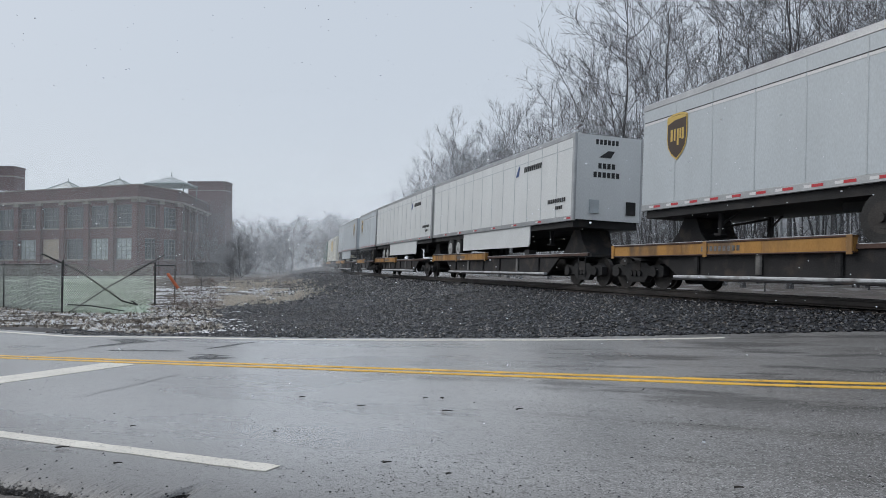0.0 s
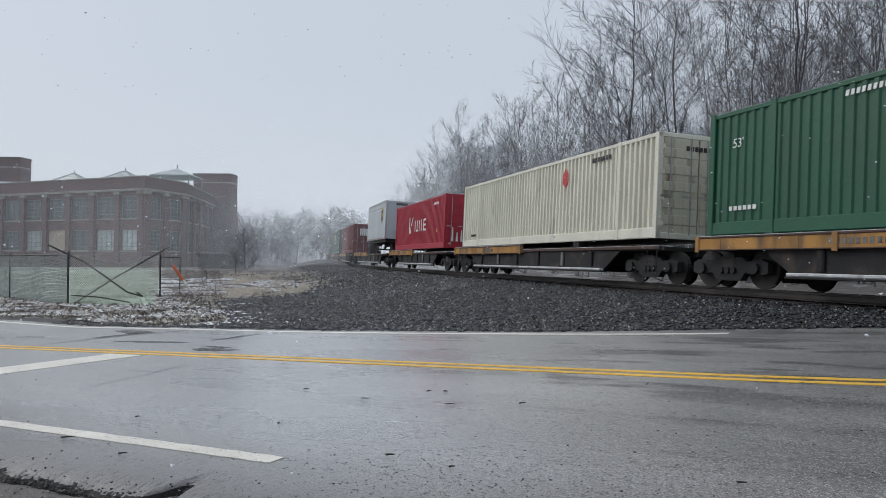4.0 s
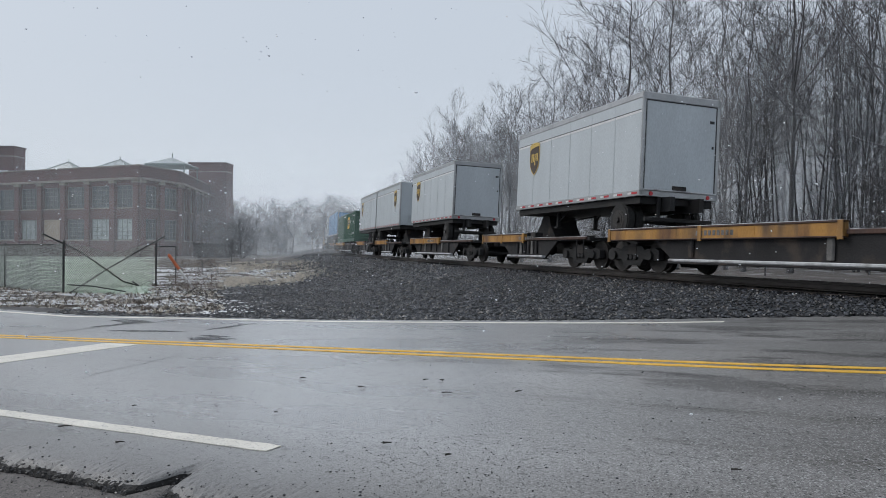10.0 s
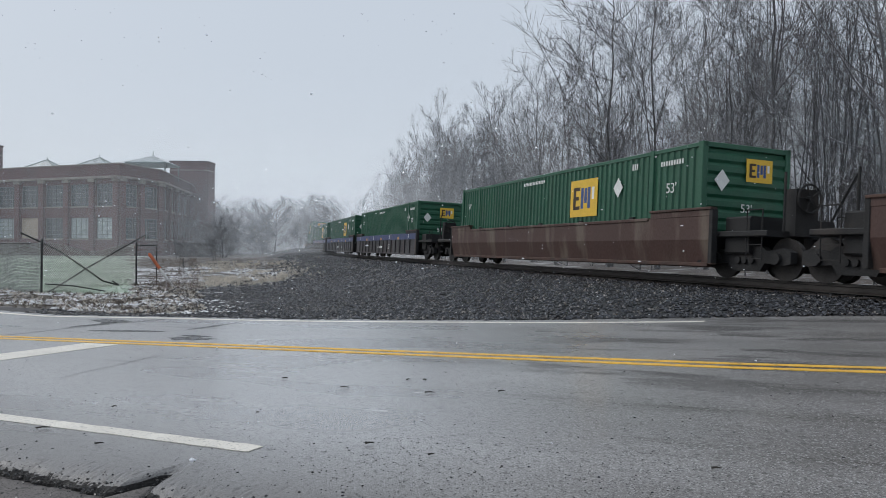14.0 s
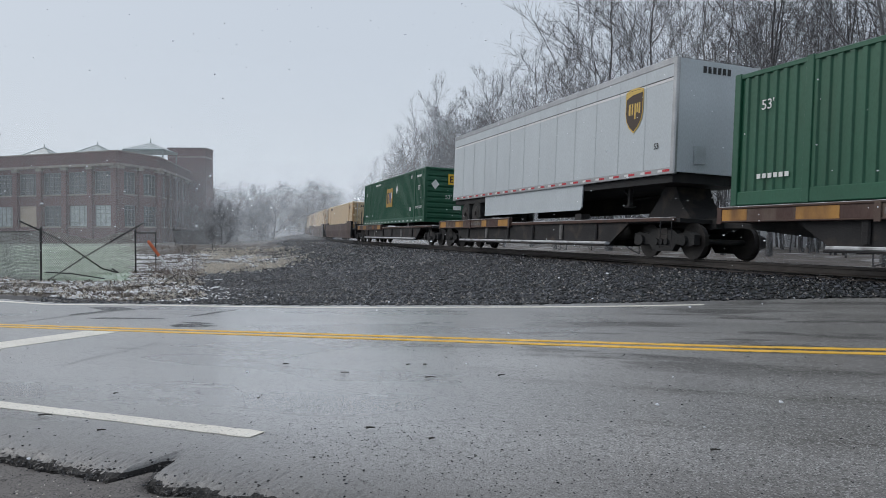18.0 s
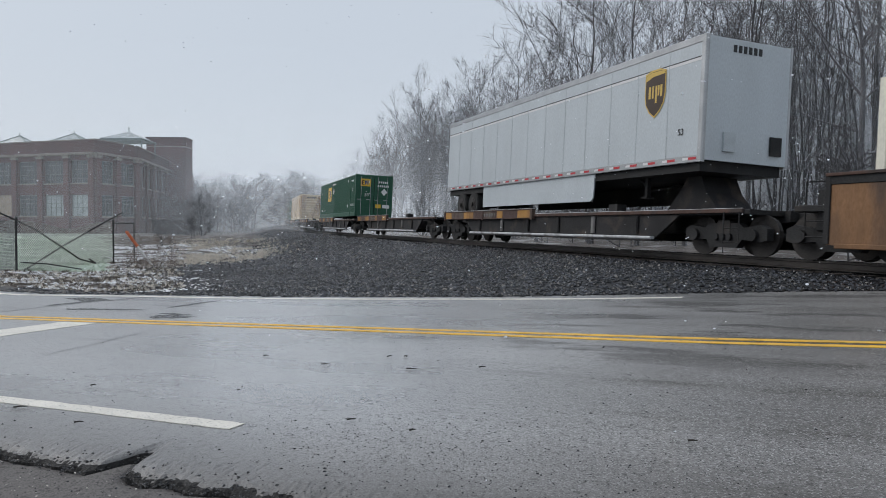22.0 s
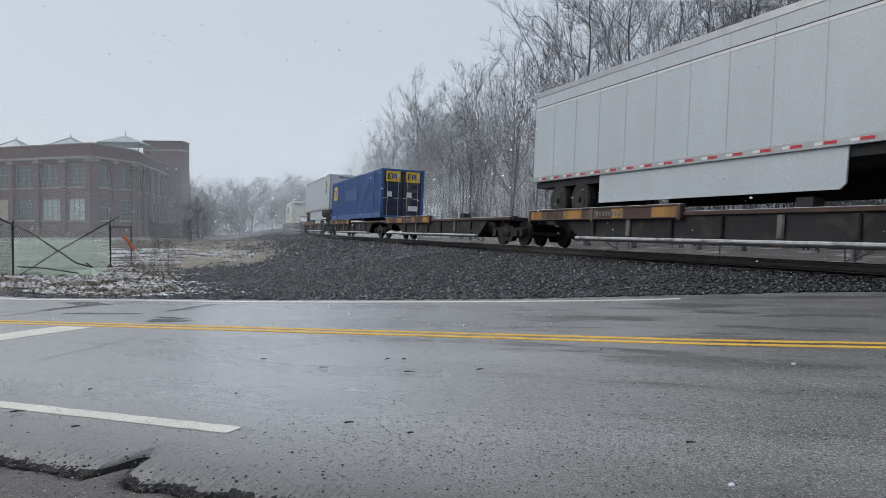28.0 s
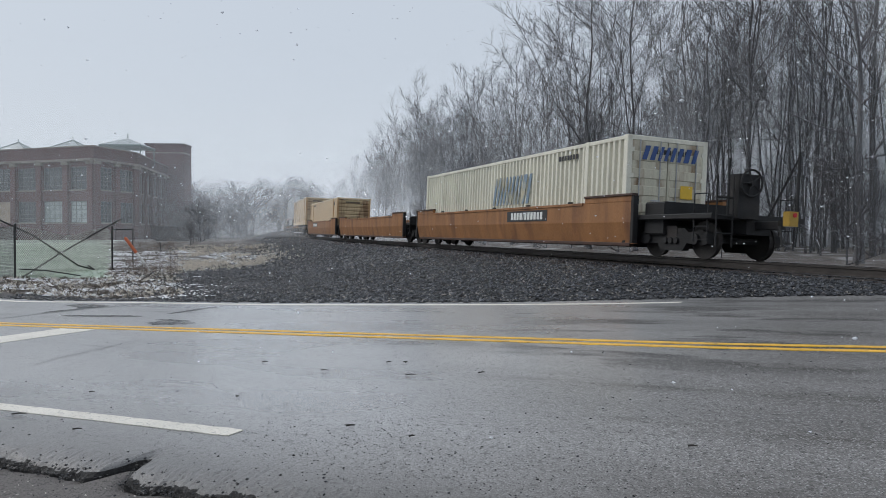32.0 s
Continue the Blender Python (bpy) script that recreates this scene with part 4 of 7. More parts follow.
def trailer(L, paint, label, nose_back, skirt=None, logo=True, H=2.93, extra=None, rims=True, tandem=None):
    """A road trailer on its own wheels; the floor of the box is 1.14 m up. With nose_back its nose faces the rear of the train."""
    c = thing("road_trailer", label, "trailer")
    h, z0 = L / 2, 1.14
    z1 = z0 + H
    k = -1 if nose_back else 1     # the nose points along k
    body = Shape().bar("x", -h, h, -HW, HW, z0 + 0.1, z1 - 0.02, 0.03)
    part("body", body, paint, c)
    for y in (-HW, HW):
        s = 1 if y > 0 else -1
        part("bottom_rail", Shape().bar("x", -h, h, *sorted((y + 0.012 * s, y - 0.06 * s)), z0, z0 + 0.17, 0.012), ALU, c)
        part("top_rail", Shape().bar("x", -h, h, *sorted((y + 0.012 * s, y - 0.06 * s)), z1 - 0.16, z1 + 0.012, 0.012), ALU, c)
    part("roof_stripe", Shape().box(-h + 0.05, h - 0.05, HW + 0.001, HW + 0.008, z1 - 0.50, z1 - 0.478), INK_BLACK if logo else SEAM, c, "dark line below the roof rail" if logo else "")
    if logo:
        part("roof_band", Shape().box(-h + 0.05, h - 0.05, HW + 0.001, HW + 0.006, z1 - 0.57, z1 - 0.505), TAPE_WHITE, c, "pale band below the dark line")
    n = int(L / 1.22)
    seam = Shape().box(-0.018, 0.018, HW + 0.001, HW + 0.007, z0 + 0.17, z1 - 0.16).mesh("panel_seam", SEAM)
    for i in range(1, n if paint is not TRAILER_BLUE else 1):
        part("panel_seam", seam, None, c).location = (-h + L * i / n, 0, 0)
    red = Shape().box(0, 0.28, HW + 0.013, HW + 0.018, z0 + 0.06, z0 + 0.12).mesh("reflective_tape", TAPE_RED)
    white = Shape().box(0.29, 0.48, HW + 0.013, HW + 0.018, z0 + 0.06, z0 + 0.12).mesh("reflective_tape", TAPE_WHITE)
    m = int(L / 0.75)
    for i in range(m):
        if paint is not TRAILER_GREY and i % 3:
            continue
        for me in (red, white):
            part("reflective_tape", me, None, c).location = (-h + 0.1 + i * (L - 0.2) / m, 0, 0)
    # end that faces the rear of the train
    if nose_back:
        part("nose", Shape().bar("z", z0 + 0.05, z1 - 0.03, -h - 0.05, -h + 0.02, -HW + 0.06, HW - 0.06, 0.03), paint, c)
        for y in (-HW + 0.05, HW - 0.05):
            part("nose_corner", Shape().bar("z", z0, z1, -h - 0.06, -h + 0.12, y - 0.06, y + 0.06, 0.03), ALU, c, "rounded aluminium nose corner")
        bars("lettering", [0.1] * 6, 0.17, 0.05, INK_BLACK, c, on_end(-h - 0.055, 0.1, z1 - 0.25))
        plate("connector_box", rect(0.34, 0.45), SEAM, c, on_end(-h - 0.055, 0.55, z0 + 0.5), 0.05, "grey gladhand box")
        plate("connector_box", rect(0.34, 0.45), BLACK_STEEL, c, on_end(-h - 0.055, -0.85, z0 + 0.5), 0.05, "dark gladhand box")
    else:
        part("door_frame", Shape().bar("y", -HW, HW, -h - 0.03, -h + 0.05, z1 - 0.2, z1 + 0.01, 0.015).bar("y", -HW, HW, -h - 0.03, -h + 0.05, z0, z0 + 0.18, 0.015)
             .bar("z", z0, z1, -h - 0.03, -h + 0.05, -HW, -HW + 0.1, 0.015).bar("z", z0, z1, -h - 0.03, -h + 0.05, HW - 0.1, HW, 0.015), ALU, c)
        door = part("roll_door", Shape().box(-h - 0.002, -h + 0.02, -HW + 0.1, HW - 0.1, z0 + 0.18, z1 - 0.2), SEAM, c)
        part("door_panel", Shape().box(-h - 0.016, -h - 0.002, -HW + 0.15, HW - 0.15, z0 + 0.23, z1 - 0.25), paint, door)
        part("door_seal", Shape().box(-h - 0.012, -h - 0.001, -HW + 0.1, -HW + 0.13, z0 + 0.18, z1 - 0.2).box(-h - 0.012, -h - 0.001, HW - 0.13, HW - 0.1, z0 + 0.18, z1 - 0.2).box(-h - 0.012, -h - 0.001, -HW + 0.13, HW - 0.13, z1 - 0.23, z1 - 0.2), INK_BLACK, door, "black door seal")
        for z, w in ((z1 - 0.7, 0.3), (z0 + 1.5, 0.12)):
            part("door_latch", Shape().box(-h - 0.03, -h - 0.016, -HW + 0.2, -HW + 0.2 + w * 0.5, z, z + 0.08), INK_BLACK, door)
        part("lock", Shape().box(-h - 0.05, -h - 0.016, -0.2, 0.25, z0 + 0.2, z0 + 0.34), BLACK_STEEL, door)
        part("snow_ledge", Shape().bar("y", -HW + 0.1, HW - 0.1, -h - 0.09, -h - 0.02, z0 + 0.165, z0 + 0.215, 0.015), CAR_SNOW, c, "snow along the door sill")
        part("bumper", Shape().bar("y", -1.1, 1.1, -h - 0.05, -h + 0.05, 0.45, 0.56, 0.015).bar("z", 0.45, z0, -h - 0.03, -h + 0.05, -0.7, -0.6, 0.01).bar("z", 0.45, z0, -h - 0.03, -h + 0.05, 0.6, 0.7, 0.01), BLACK_STEEL, c)
        for y in (-0.95, 0.95):
            part("tail_lamp", Shape().drum("x", (y, z0 + 0.08), 0.06, -h - 0.05, -h - 0.03, 10), TAPE_RED, c, "red tail lamp")
    # wheels at the tail, landing gear near the nose
    tail = -k * (h - (tandem or (2.2 if L > 12 else 1.1)))
    tyre = Shape().drum("y", (0, 0), 0.46, -0.13, 0.13, 22).drum("y", (0, 0), 0.50, -0.10, 0.10, 22).mesh("wheel", RUBBER)
    rim = Shape().drum("y", (0, 0), 0.30, 0.131, 0.142, 18).drum("y", (0, 0), 0.2, 0.142, 0.155, 14).drum("y", (0, 0), 0.09, 0.155, 0.21, 10).mesh("rim", RIM if rims else WHEEL_STEEL)
    axles = [tail - 0.62, tail + 0.62] if L > 12 else [tail]
    for x in axles:
        part("axle", Shape().drum("y", (x, 0.50), 0.07, -1.0, 1.0, 10), BLACK_STEEL, c)
        for y in (-1.12, -0.82, 0.82, 1.12):
            w = part("wheel", tyre, None, c)
            w.location = (x, y, 0.50)
            if y == 1.12:
                part("rim", rim, None, w, "steel wheel rim")
    part("slider", Shape().box(tail - 1.5, tail + 1.5, -0.55, -0.4, 0.75, z0).box(tail - 1.5, tail + 1.5, 0.4, 0.55, 0.75, z0), BLACK_STEEL, c)
    part("floor_frame", Shape().box(-h + 0.1, h - 0.1, -1.2, 1.2, z0 - 0.2, z0 + 0.06), BLACK_STEEL, c)
    gear = k * (h - 2.6)
    for y in (-0.75, 0.75):
        part("landing_leg", Shape().bar("z", 0.45, z0, gear - 0.06, gear + 0.06, y - 0.06, y + 0.06, 0.01).box(gear - 0.12, gear + 0.12, y - 0.12, y + 0.12, 0.4, 0.45), BLACK_STEEL, c)
    part("landing_brace", Shape().tube((gear, -0.75, 0.9), (gear, 0.75, 0.6), 0.03).tube((gear, 0.75, 0.65), (gear - k * 0.8, 0.6, z0), 0.03).tube((gear, -0.75, 0.65), (gear - k * 0.8, -0.6, z0), 0.03), BLACK_STEEL, c)
    if skirt:
        a, b = sorted((tail + k * (1.6 if tandem is None else 1.35), gear - k * (2.0 if tandem is None else 1.0)))
        part("side_skirt", Shape().prism("y", HW - 0.09, HW - 0.05, [(a, 0.36), (b, 0.36), (b + (0.12 if k > 0 else 0.0), 0.46), (b + (0.15 if k > 0 else 0.0), z0), (a - (0.15 if k < 0 else 0.0), z0), (a - (0.12 if k < 0 else 0.0), 0.46)]), skirt, c, "long side skirt below the box")
        # the far skirt is black to stand for the shade below the box
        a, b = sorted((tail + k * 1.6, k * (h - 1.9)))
        part("side_skirt", Shape().prism("y", -HW + 0.05, -HW + 0.09, [(a, 0.36), (b, 0.36), (b, z0), (a, z0)]), BLACK_STEEL, c, "far skirt in black, as the shade under the box")
    if logo:
        shield(c, on_side(k * (h - (1.75 if L > 12 else 1.5)), z0 + 1.85), 0.86 if L > 12 else 0.86)
        if L > 12:
            writing("53", 0.22, INK_BLACK, c, on_side(k * (h - 0.7), z0 + 0.75))
    if extra:
        extra(c, h, z0, z1)
    return c


def white_trailer_marks(c, h, z0, z1):
    bars("brand_strokes", [0.12] * 9, 0.2, 0.06, INK_BLACK, c, on_side(-h + 3.3, z1 - 0.75), 0.05)
    plate("brand_mark", [(-0.25, -0.2), (0.0, -0.2), (0.12, 0.2), (0.02, 0.2)], LOGO_BLUE, c, on_side(-h + 4.6, z1 - 0.75))
    bars("lettering", [0.1] * 10, 0.14, 0.04, INK_BLACK, c, on_side(-h + 1.2, z0 + 0.75))
    bars("lettering", [0.1] * 4, 0.12, 0.04, INK_BLACK, c, on_side(-h + 1.0, z0 + 0.5))
    plate("brand_mark", [(-0.3, -0.12), (0.15, -0.12), (0.3, 0.12), (0.05, 0.12)], INK_BLACK, c, on_end(-h - 0.056, 0.1, z1 - 0.65))
    bars("lettering", [0.12] * 4, 0.18, 0.05, INK_BLACK, c, on_end(-h - 0.056, 0.1, z1 - 1.05))
    bars("lettering", [0.12] * 6, 0.18, 0.05, INK_BLACK, c, on_end(-h - 0.056, 0.1, z1 - 1.35))


def blue_trailer_marks(c, h, z0, z1):
    plate("vent_panel", rect(1.5, 0.75), LOGO_BLUE, c, on_side(h - 1.6, z1 - 0.85), 0.008, "dark blue square panel")
    bars("lettering", [0.1] * 8, 0.14, 0.04, INK_WHITE, c, on_side(h - 0.95, z0 + 0.55))
    for p, q in (((-0.2, -0.1), (0.0, 0.22)), ((0.0, 0.22), (0.2, -0.1)), ((-0.2, -0.1), (0.0, -0.3)), ((0.0, -0.3), (0.2, -0.1)), ((-0.2, -0.1), (0.2, -0.1))):
        u, v = Vector((q[0] - p[0], q[1] - p[1])).normalized() * 0.018
        plate("brand_mark", [(p[0] - v, p[1] + u), (p[0] + v, p[1] - u), (q[0] + v, q[1] - u), (q[0] - v, q[1] + u)], INK_WHITE, c, on_side(1.5, z0 + 0.95))
    plate("notice", rect(0.5, 1.2), LOGO_BLUE, c, on_end(-h - 0.02, -0.6, z1 - 0.9), 0.008, "dark blue door panel")


# ---- railcars; z = 0 is the top of the rails ----
WHEEL_MESH = Shape().drum("y", (0, 0), 0.42, -0.06, 0.06, 22).drum("y", (0, 0), 0.455, -0.085, -0.055, 22).mesh("wheel", WHEEL_STEEL)
FRAME_MESH = Shape().prism("y", -0.09, 0.09, [(-1.25, 0.36), (-1.1, 0.32), (-0.55, 0.36), (-0.4, 0.18), (0.4, 0.18), (0.55, 0.36), (1.1, 0.32), (1.25, 0.36), (1.25, 0.6), (1.05, 0.68), (0.6, 0.62), (0.45, 0.72), (-0.45, 0.72), (-0.6, 0.62), (-1.05, 0.68), (-1.25, 0.6)]) \
    .drum("y", (-0.2, 0.42), 0.08, -0.02, 0.15, 8).drum("y", (0.0, 0.42), 0.08, -0.02, 0.15, 8).drum("y", (0.2, 0.42), 0.08, -0.02, 0.15, 8) \
    .drum("y", (-0.89, 0.46), 0.13, -0.05, 0.17, 12).drum("y", (0.89, 0.46), 0.13, -0.05, 0.17, 12).mesh("side_frame", BLACK_STEEL)
AXLE_MESH = Shape().drum("y", (0, 0), 0.08, -1.05, 1.05, 10).mesh("axle", BLACK_STEEL)
BOLSTER_MESH = Shape().bar("y", -1.1, 1.1, -0.2, 0.2, 0.45, 0.78, 0.03).mesh("bolster", BLACK_STEEL)


def truck(c, x):
    t = part("truck", BOLSTER_MESH, None, c, "black two-axle truck")
    t.location = (x, 0, 0)
    for y in (-1.0, 1.0):
        f = part("side_frame", FRAME_MESH, None, t)
        f.location = (0, y, 0)
        if y < 0:
            f.rotation_euler = (0, 0, math.pi)
    for dx in (-0.89, 0.89):
        a = part("axle", AXLE_MESH, None, t)
        a.location = (dx, 0, 0.455)
        for y in (-0.755, 0.755):
            w = part("wheel", WHEEL_MESH, None, t)
            w.location = (dx, y, 0.455)
            if y > 0:
                w.rotation_euler = (0, 0, math.pi)


def spine_car(L, paint, label, trucks, hitch=0.0, empty=False, sill_at=0.3):
    """A low platform car: painted sills on its front half, a deep dark body between the trucks, a centre sill and a bottom flange with snow."""
    c = thing("flat_railcar", label, "railcar")
    h = L / 2
    part("centre_sill", Shape().prism("y", -0.33, 0.33, [(-h, 0.78), (-h + 2.6, 0.5), (h - 2.6, 0.5), (h, 0.78), (h, 1.02), (-h, 1.02)]), BLACK_STEEL, c)
    for k in (-1, 1):
        a, b = sorted((k * (h - 0.15), k * (h - 3.9)))
        part("end_platform", Shape().bar("x", a, b, -1.30, 1.30, 0.90, 1.0, 0.01), BLACK_STEEL, c)
        part("pedestal", Shape().box(k * (h - 5.2) - 0.2, k * (h - 5.2) + 0.2, 0.95, 1.25, 1.0, 1.235), BLACK_STEEL, c)
        part("pedestal", Shape().box(k * (h - 5.2) - 0.2, k * (h - 5.2) + 0.2, -1.25, -0.95, 1.0, 1.235), BLACK_STEEL, c)
    b = h - sill_at
    a = b - min(8.2, L * 0.46)
    for y in (-1.36, 1.36):
        sill = part("side_sill", Shape().bar("x", a, b, y - 0.05, y + 0.05, 0.88, 1.19, 0.015), paint, c, "worn painted side sill of the platform")
        part("sill_flange", Shape().bar("x", a, b, y - 0.075, y + 0.075, 1.155, 1.195, 0.008).bar("x", a, b, y - 0.075, y + 0.075, 0.865, 0.895, 0.008), CAR_RUST, sill)
        if y < 0:
            continue
        for q0, q1 in ((a + 0.1, a + 1.1), (a + 2.3, a + 2.8), (b - 3.2, b - 2.2), (b - 0.9, b - 0.15)):
            part("paint_patch", Shape().box(q0, q1, 1.411, 1.416, 0.90, 1.15), CAR_AMBER, sill, "worn amber paint panel")
        bars("lettering", [0.09] * 9, 0.12, 0.06, STRUT, sill, on_side(b - 4.6, 1.02, 1.411))
        part("snow_line", Shape().bar("x", a + 0.05, b - 0.05, y - 0.06, y + 0.06, 1.195, 1.212, 0.008), CAR_SNOW, sill, "thin line of snow on the sill")
        for x in (a + 0.08, (a + b) / 2, b - 0.08):
            part("stake_pocket", Shape().bar("z", 0.83, 1.2, x - 0.07, x + 0.07, 1.41, 1.44, 0.01), paint, sill)
    f0, f1 = -h + 3.0, h - 3.0
    for s in (-1, 1):
        y0, y1 = sorted((s * 1.22, s * 1.30))
        body = part("side_plate", Shape().prism("y", y0, y1, [(f0 - 0.8, 1.0), (f0 + 0.3, 0.31), (f1 - 0.3, 0.31), (f1 + 0.8, 1.0)]), CAR_DARK, c)
        part("top_rail", Shape().bar("x", -h + 0.3, a, *sorted((s * 1.26, s * 1.36)), 0.93, 1.02, 0.01), CAR_RUST, body)
        if s > 0:
            part("bottom_flange", Shape().bar("x", f0 + 0.2, f1 - 0.2, 1.20, 1.44, 0.26, 0.31, 0.01), CAR_DARK, body)
            part("snow_line", Shape().bar("x", f0 + 0.25, f1 - 0.25, 1.305, 1.45, 0.31, 0.385, 0.02), CAR_SNOW, body, "line of snow on the bottom flange")
            part("snow_line", Shape().bar("x", -h + 0.35, a - 0.05, 1.27, 1.35, 1.02, 1.034, 0.006), CAR_SNOW, body, "thin line of snow on the edge rail")
            for i in range(6):
                x = f0 + 1.0 + i * (f1 - f0 - 2.0) / 5
                part("strut", Shape().bar("z", 0.43, 0.90, x - 0.09, x + 0.09, 1.30, 1.37, 0.03), STRUT if i % 3 == 1 else CAR_DARK, body)
    for y in (-0.95, 0.95):
        part("wheel_trough", Shape().box(-h + 3.9, h - 3.9, y - 0.27, y + 0.33 * (1 if y < 0 else 0.8), 0.955, 0.985), BLACK_STEEL, c)
    part("brake_rigging", Shape().bar("x", -h + 4.5, h - 4.5, -0.75, 0.75, 0.52, 0.88, 0.05), BLACK_STEEL, c)
    part("air_tank", Shape().drum("x", (0.85, 0.62), 0.2, -1.2, 0.6, 12), BLACK_STEEL, c)
    for x in trucks:
        truck(c, x * (h - 1.1))
    for k in (-1, 1):
        part("coupler", Shape().bar("x", *sorted((k * (h - 0.1), k * (h + 0.75))), -0.1, 0.1, 0.78, 0.98, 0.02), BLACK_STEEL, c)
    part("ladder", Shape().tube((-h + 0.3, 1.42, 0.25), (-h + 0.3, 1.42, 0.95), 0.014).tube((-h + 0.75, 1.42, 0.25), (-h + 0.75, 1.42, 0.95), 0.014).tube((-h + 0.3, 1.42, 0.3), (-h + 0.75, 1.42, 0.3), 0.012).tube((-h + 0.3, 1.42, 0.6), (-h + 0.75, 1.42, 0.6), 0.012), BLACK_STEEL, c)
    if empty:
        part("snow_cover", Shape().box(-h + 4.0, h - 4.0, 0.62, 1.26, 0.986, 1.0), CAR_SNOW, c, "thin snow on the empty deck")
        part("snow_cover", Shape().box(-h + 4.0, h - 4.0, -1.26, -0.62, 0.986, 1.0), CAR_SNOW, c, "thin snow on the empty deck")
    if empty:
        heap, k = Shape(), 14
        hv = []
        for i in range(k + 1):
            x = h - 3.6 + 2.9 * i / k
            t = 0.03 + 0.14 * abs(noise.noise((x * 1.3, L, 0.0))) + 0.13 * math.exp(-((i - 3.0) / 1.6) ** 2) + 0.10 * math.exp(-((i - 11.0) / 2.2) ** 2)
            hv += [(x, 1.46, 0.33), (x, 1.40, 0.33 + t * 0.7), (x, 1.24, 0.33 + t), (x, 0.9, 0.33)]
        heap.add(hv, [(4 * i + j, 4 * i + 4 + j, 4 * i + 5 + j, 4 * i + 1 + j) for i in range(k) for j in range(3)])
        part("snow_heap", heap, CAR_SNOW, c, "fresh snow heaped on the low end of the car", True)
    if hitch and empty:
        x = hitch
        hit = part("hitch", Shape().box(x - 0.15, x + 0.55, -0.4, 0.4, 1.0, 1.12).tube((x + 0.5, -0.35, 1.05), (x, -0.3, 2.0), 0.07, n=6).tube((x + 0.5, 0.35, 1.05), (x, 0.3, 2.0), 0.07, n=6).tube((x - 0.9, -0.3, 1.05), (x - 0.1, -0.25, 1.95), 0.05, n=6).tube((x - 0.9, 0.3, 1.05), (x - 0.1, 0.25, 1.95), 0.05, n=6),
                   BLACK_STEEL, c, "raised bare trailer hitch")
        part("hitch_head", Shape().prism("y", -0.5, 0.5, [(x - 0.35, 1.93), (x + 0.5, 2.05), (x + 0.55, 2.14), (x + 0.3, 2.17), (x - 0.4, 2.02)]), CAR_DARK, hit)
        part("hitch_ramp", Shape().prism("y", -0.42, 0.42, [(x - 0.4, 1.86), (x - 1.15, 1.40), (x - 1.2, 1.49), (x - 0.42, 1.96)]), CAR_SNOW, hit, "snow-covered hitch ramp")
    elif hitch:
        x = hitch
        part("hitch", Shape().tube((x - 0.5, -0.35, 1.0), (x, -0.25, 2.05), 0.06).tube((x - 0.5, 0.35, 1.0), (x, 0.25, 2.05), 0.06).tube((x + 0.9, 0, 1.0), (x, 0, 2.05), 0.07).box(x - 0.35, x + 0.35, -0.45, 0.45, 2.05, 2.13), BLACK_STEEL, c, "raised trailer hitch")
        part("hitch_stand", Shape().prism("y", -0.55, 0.55, [(x - 1.0, 1.0), (x + 1.0, 1.0), (x + 0.45, 1.55), (x + 0.2, 1.9), (x - 0.3, 1.9), (x - 0.5, 1.5)]), CAR_DARK, c)
    return c


def ring_wheel(x, y, z, r):
    """A spoked hand wheel whose axle runs along the car."""
    sh, n = Shape(), 20
    pts = [Vector((x, y + r * math.cos(2 * math.pi * i / n), z + r * math.sin(2 * math.pi * i / n))) for i in range(n)]
    for i in range(n):
        sh.tube(pts[i], pts[(i + 1) % n], 0.026, n=5, caps=False)
    for i in range(0, n, 4):
        sh.tube((x - 0.02, y, z), pts[i], 0.018, n=5, caps=False)
    return sh.drum("x", (y, z), 0.06, x - 0.05, x + 0.05, 10)


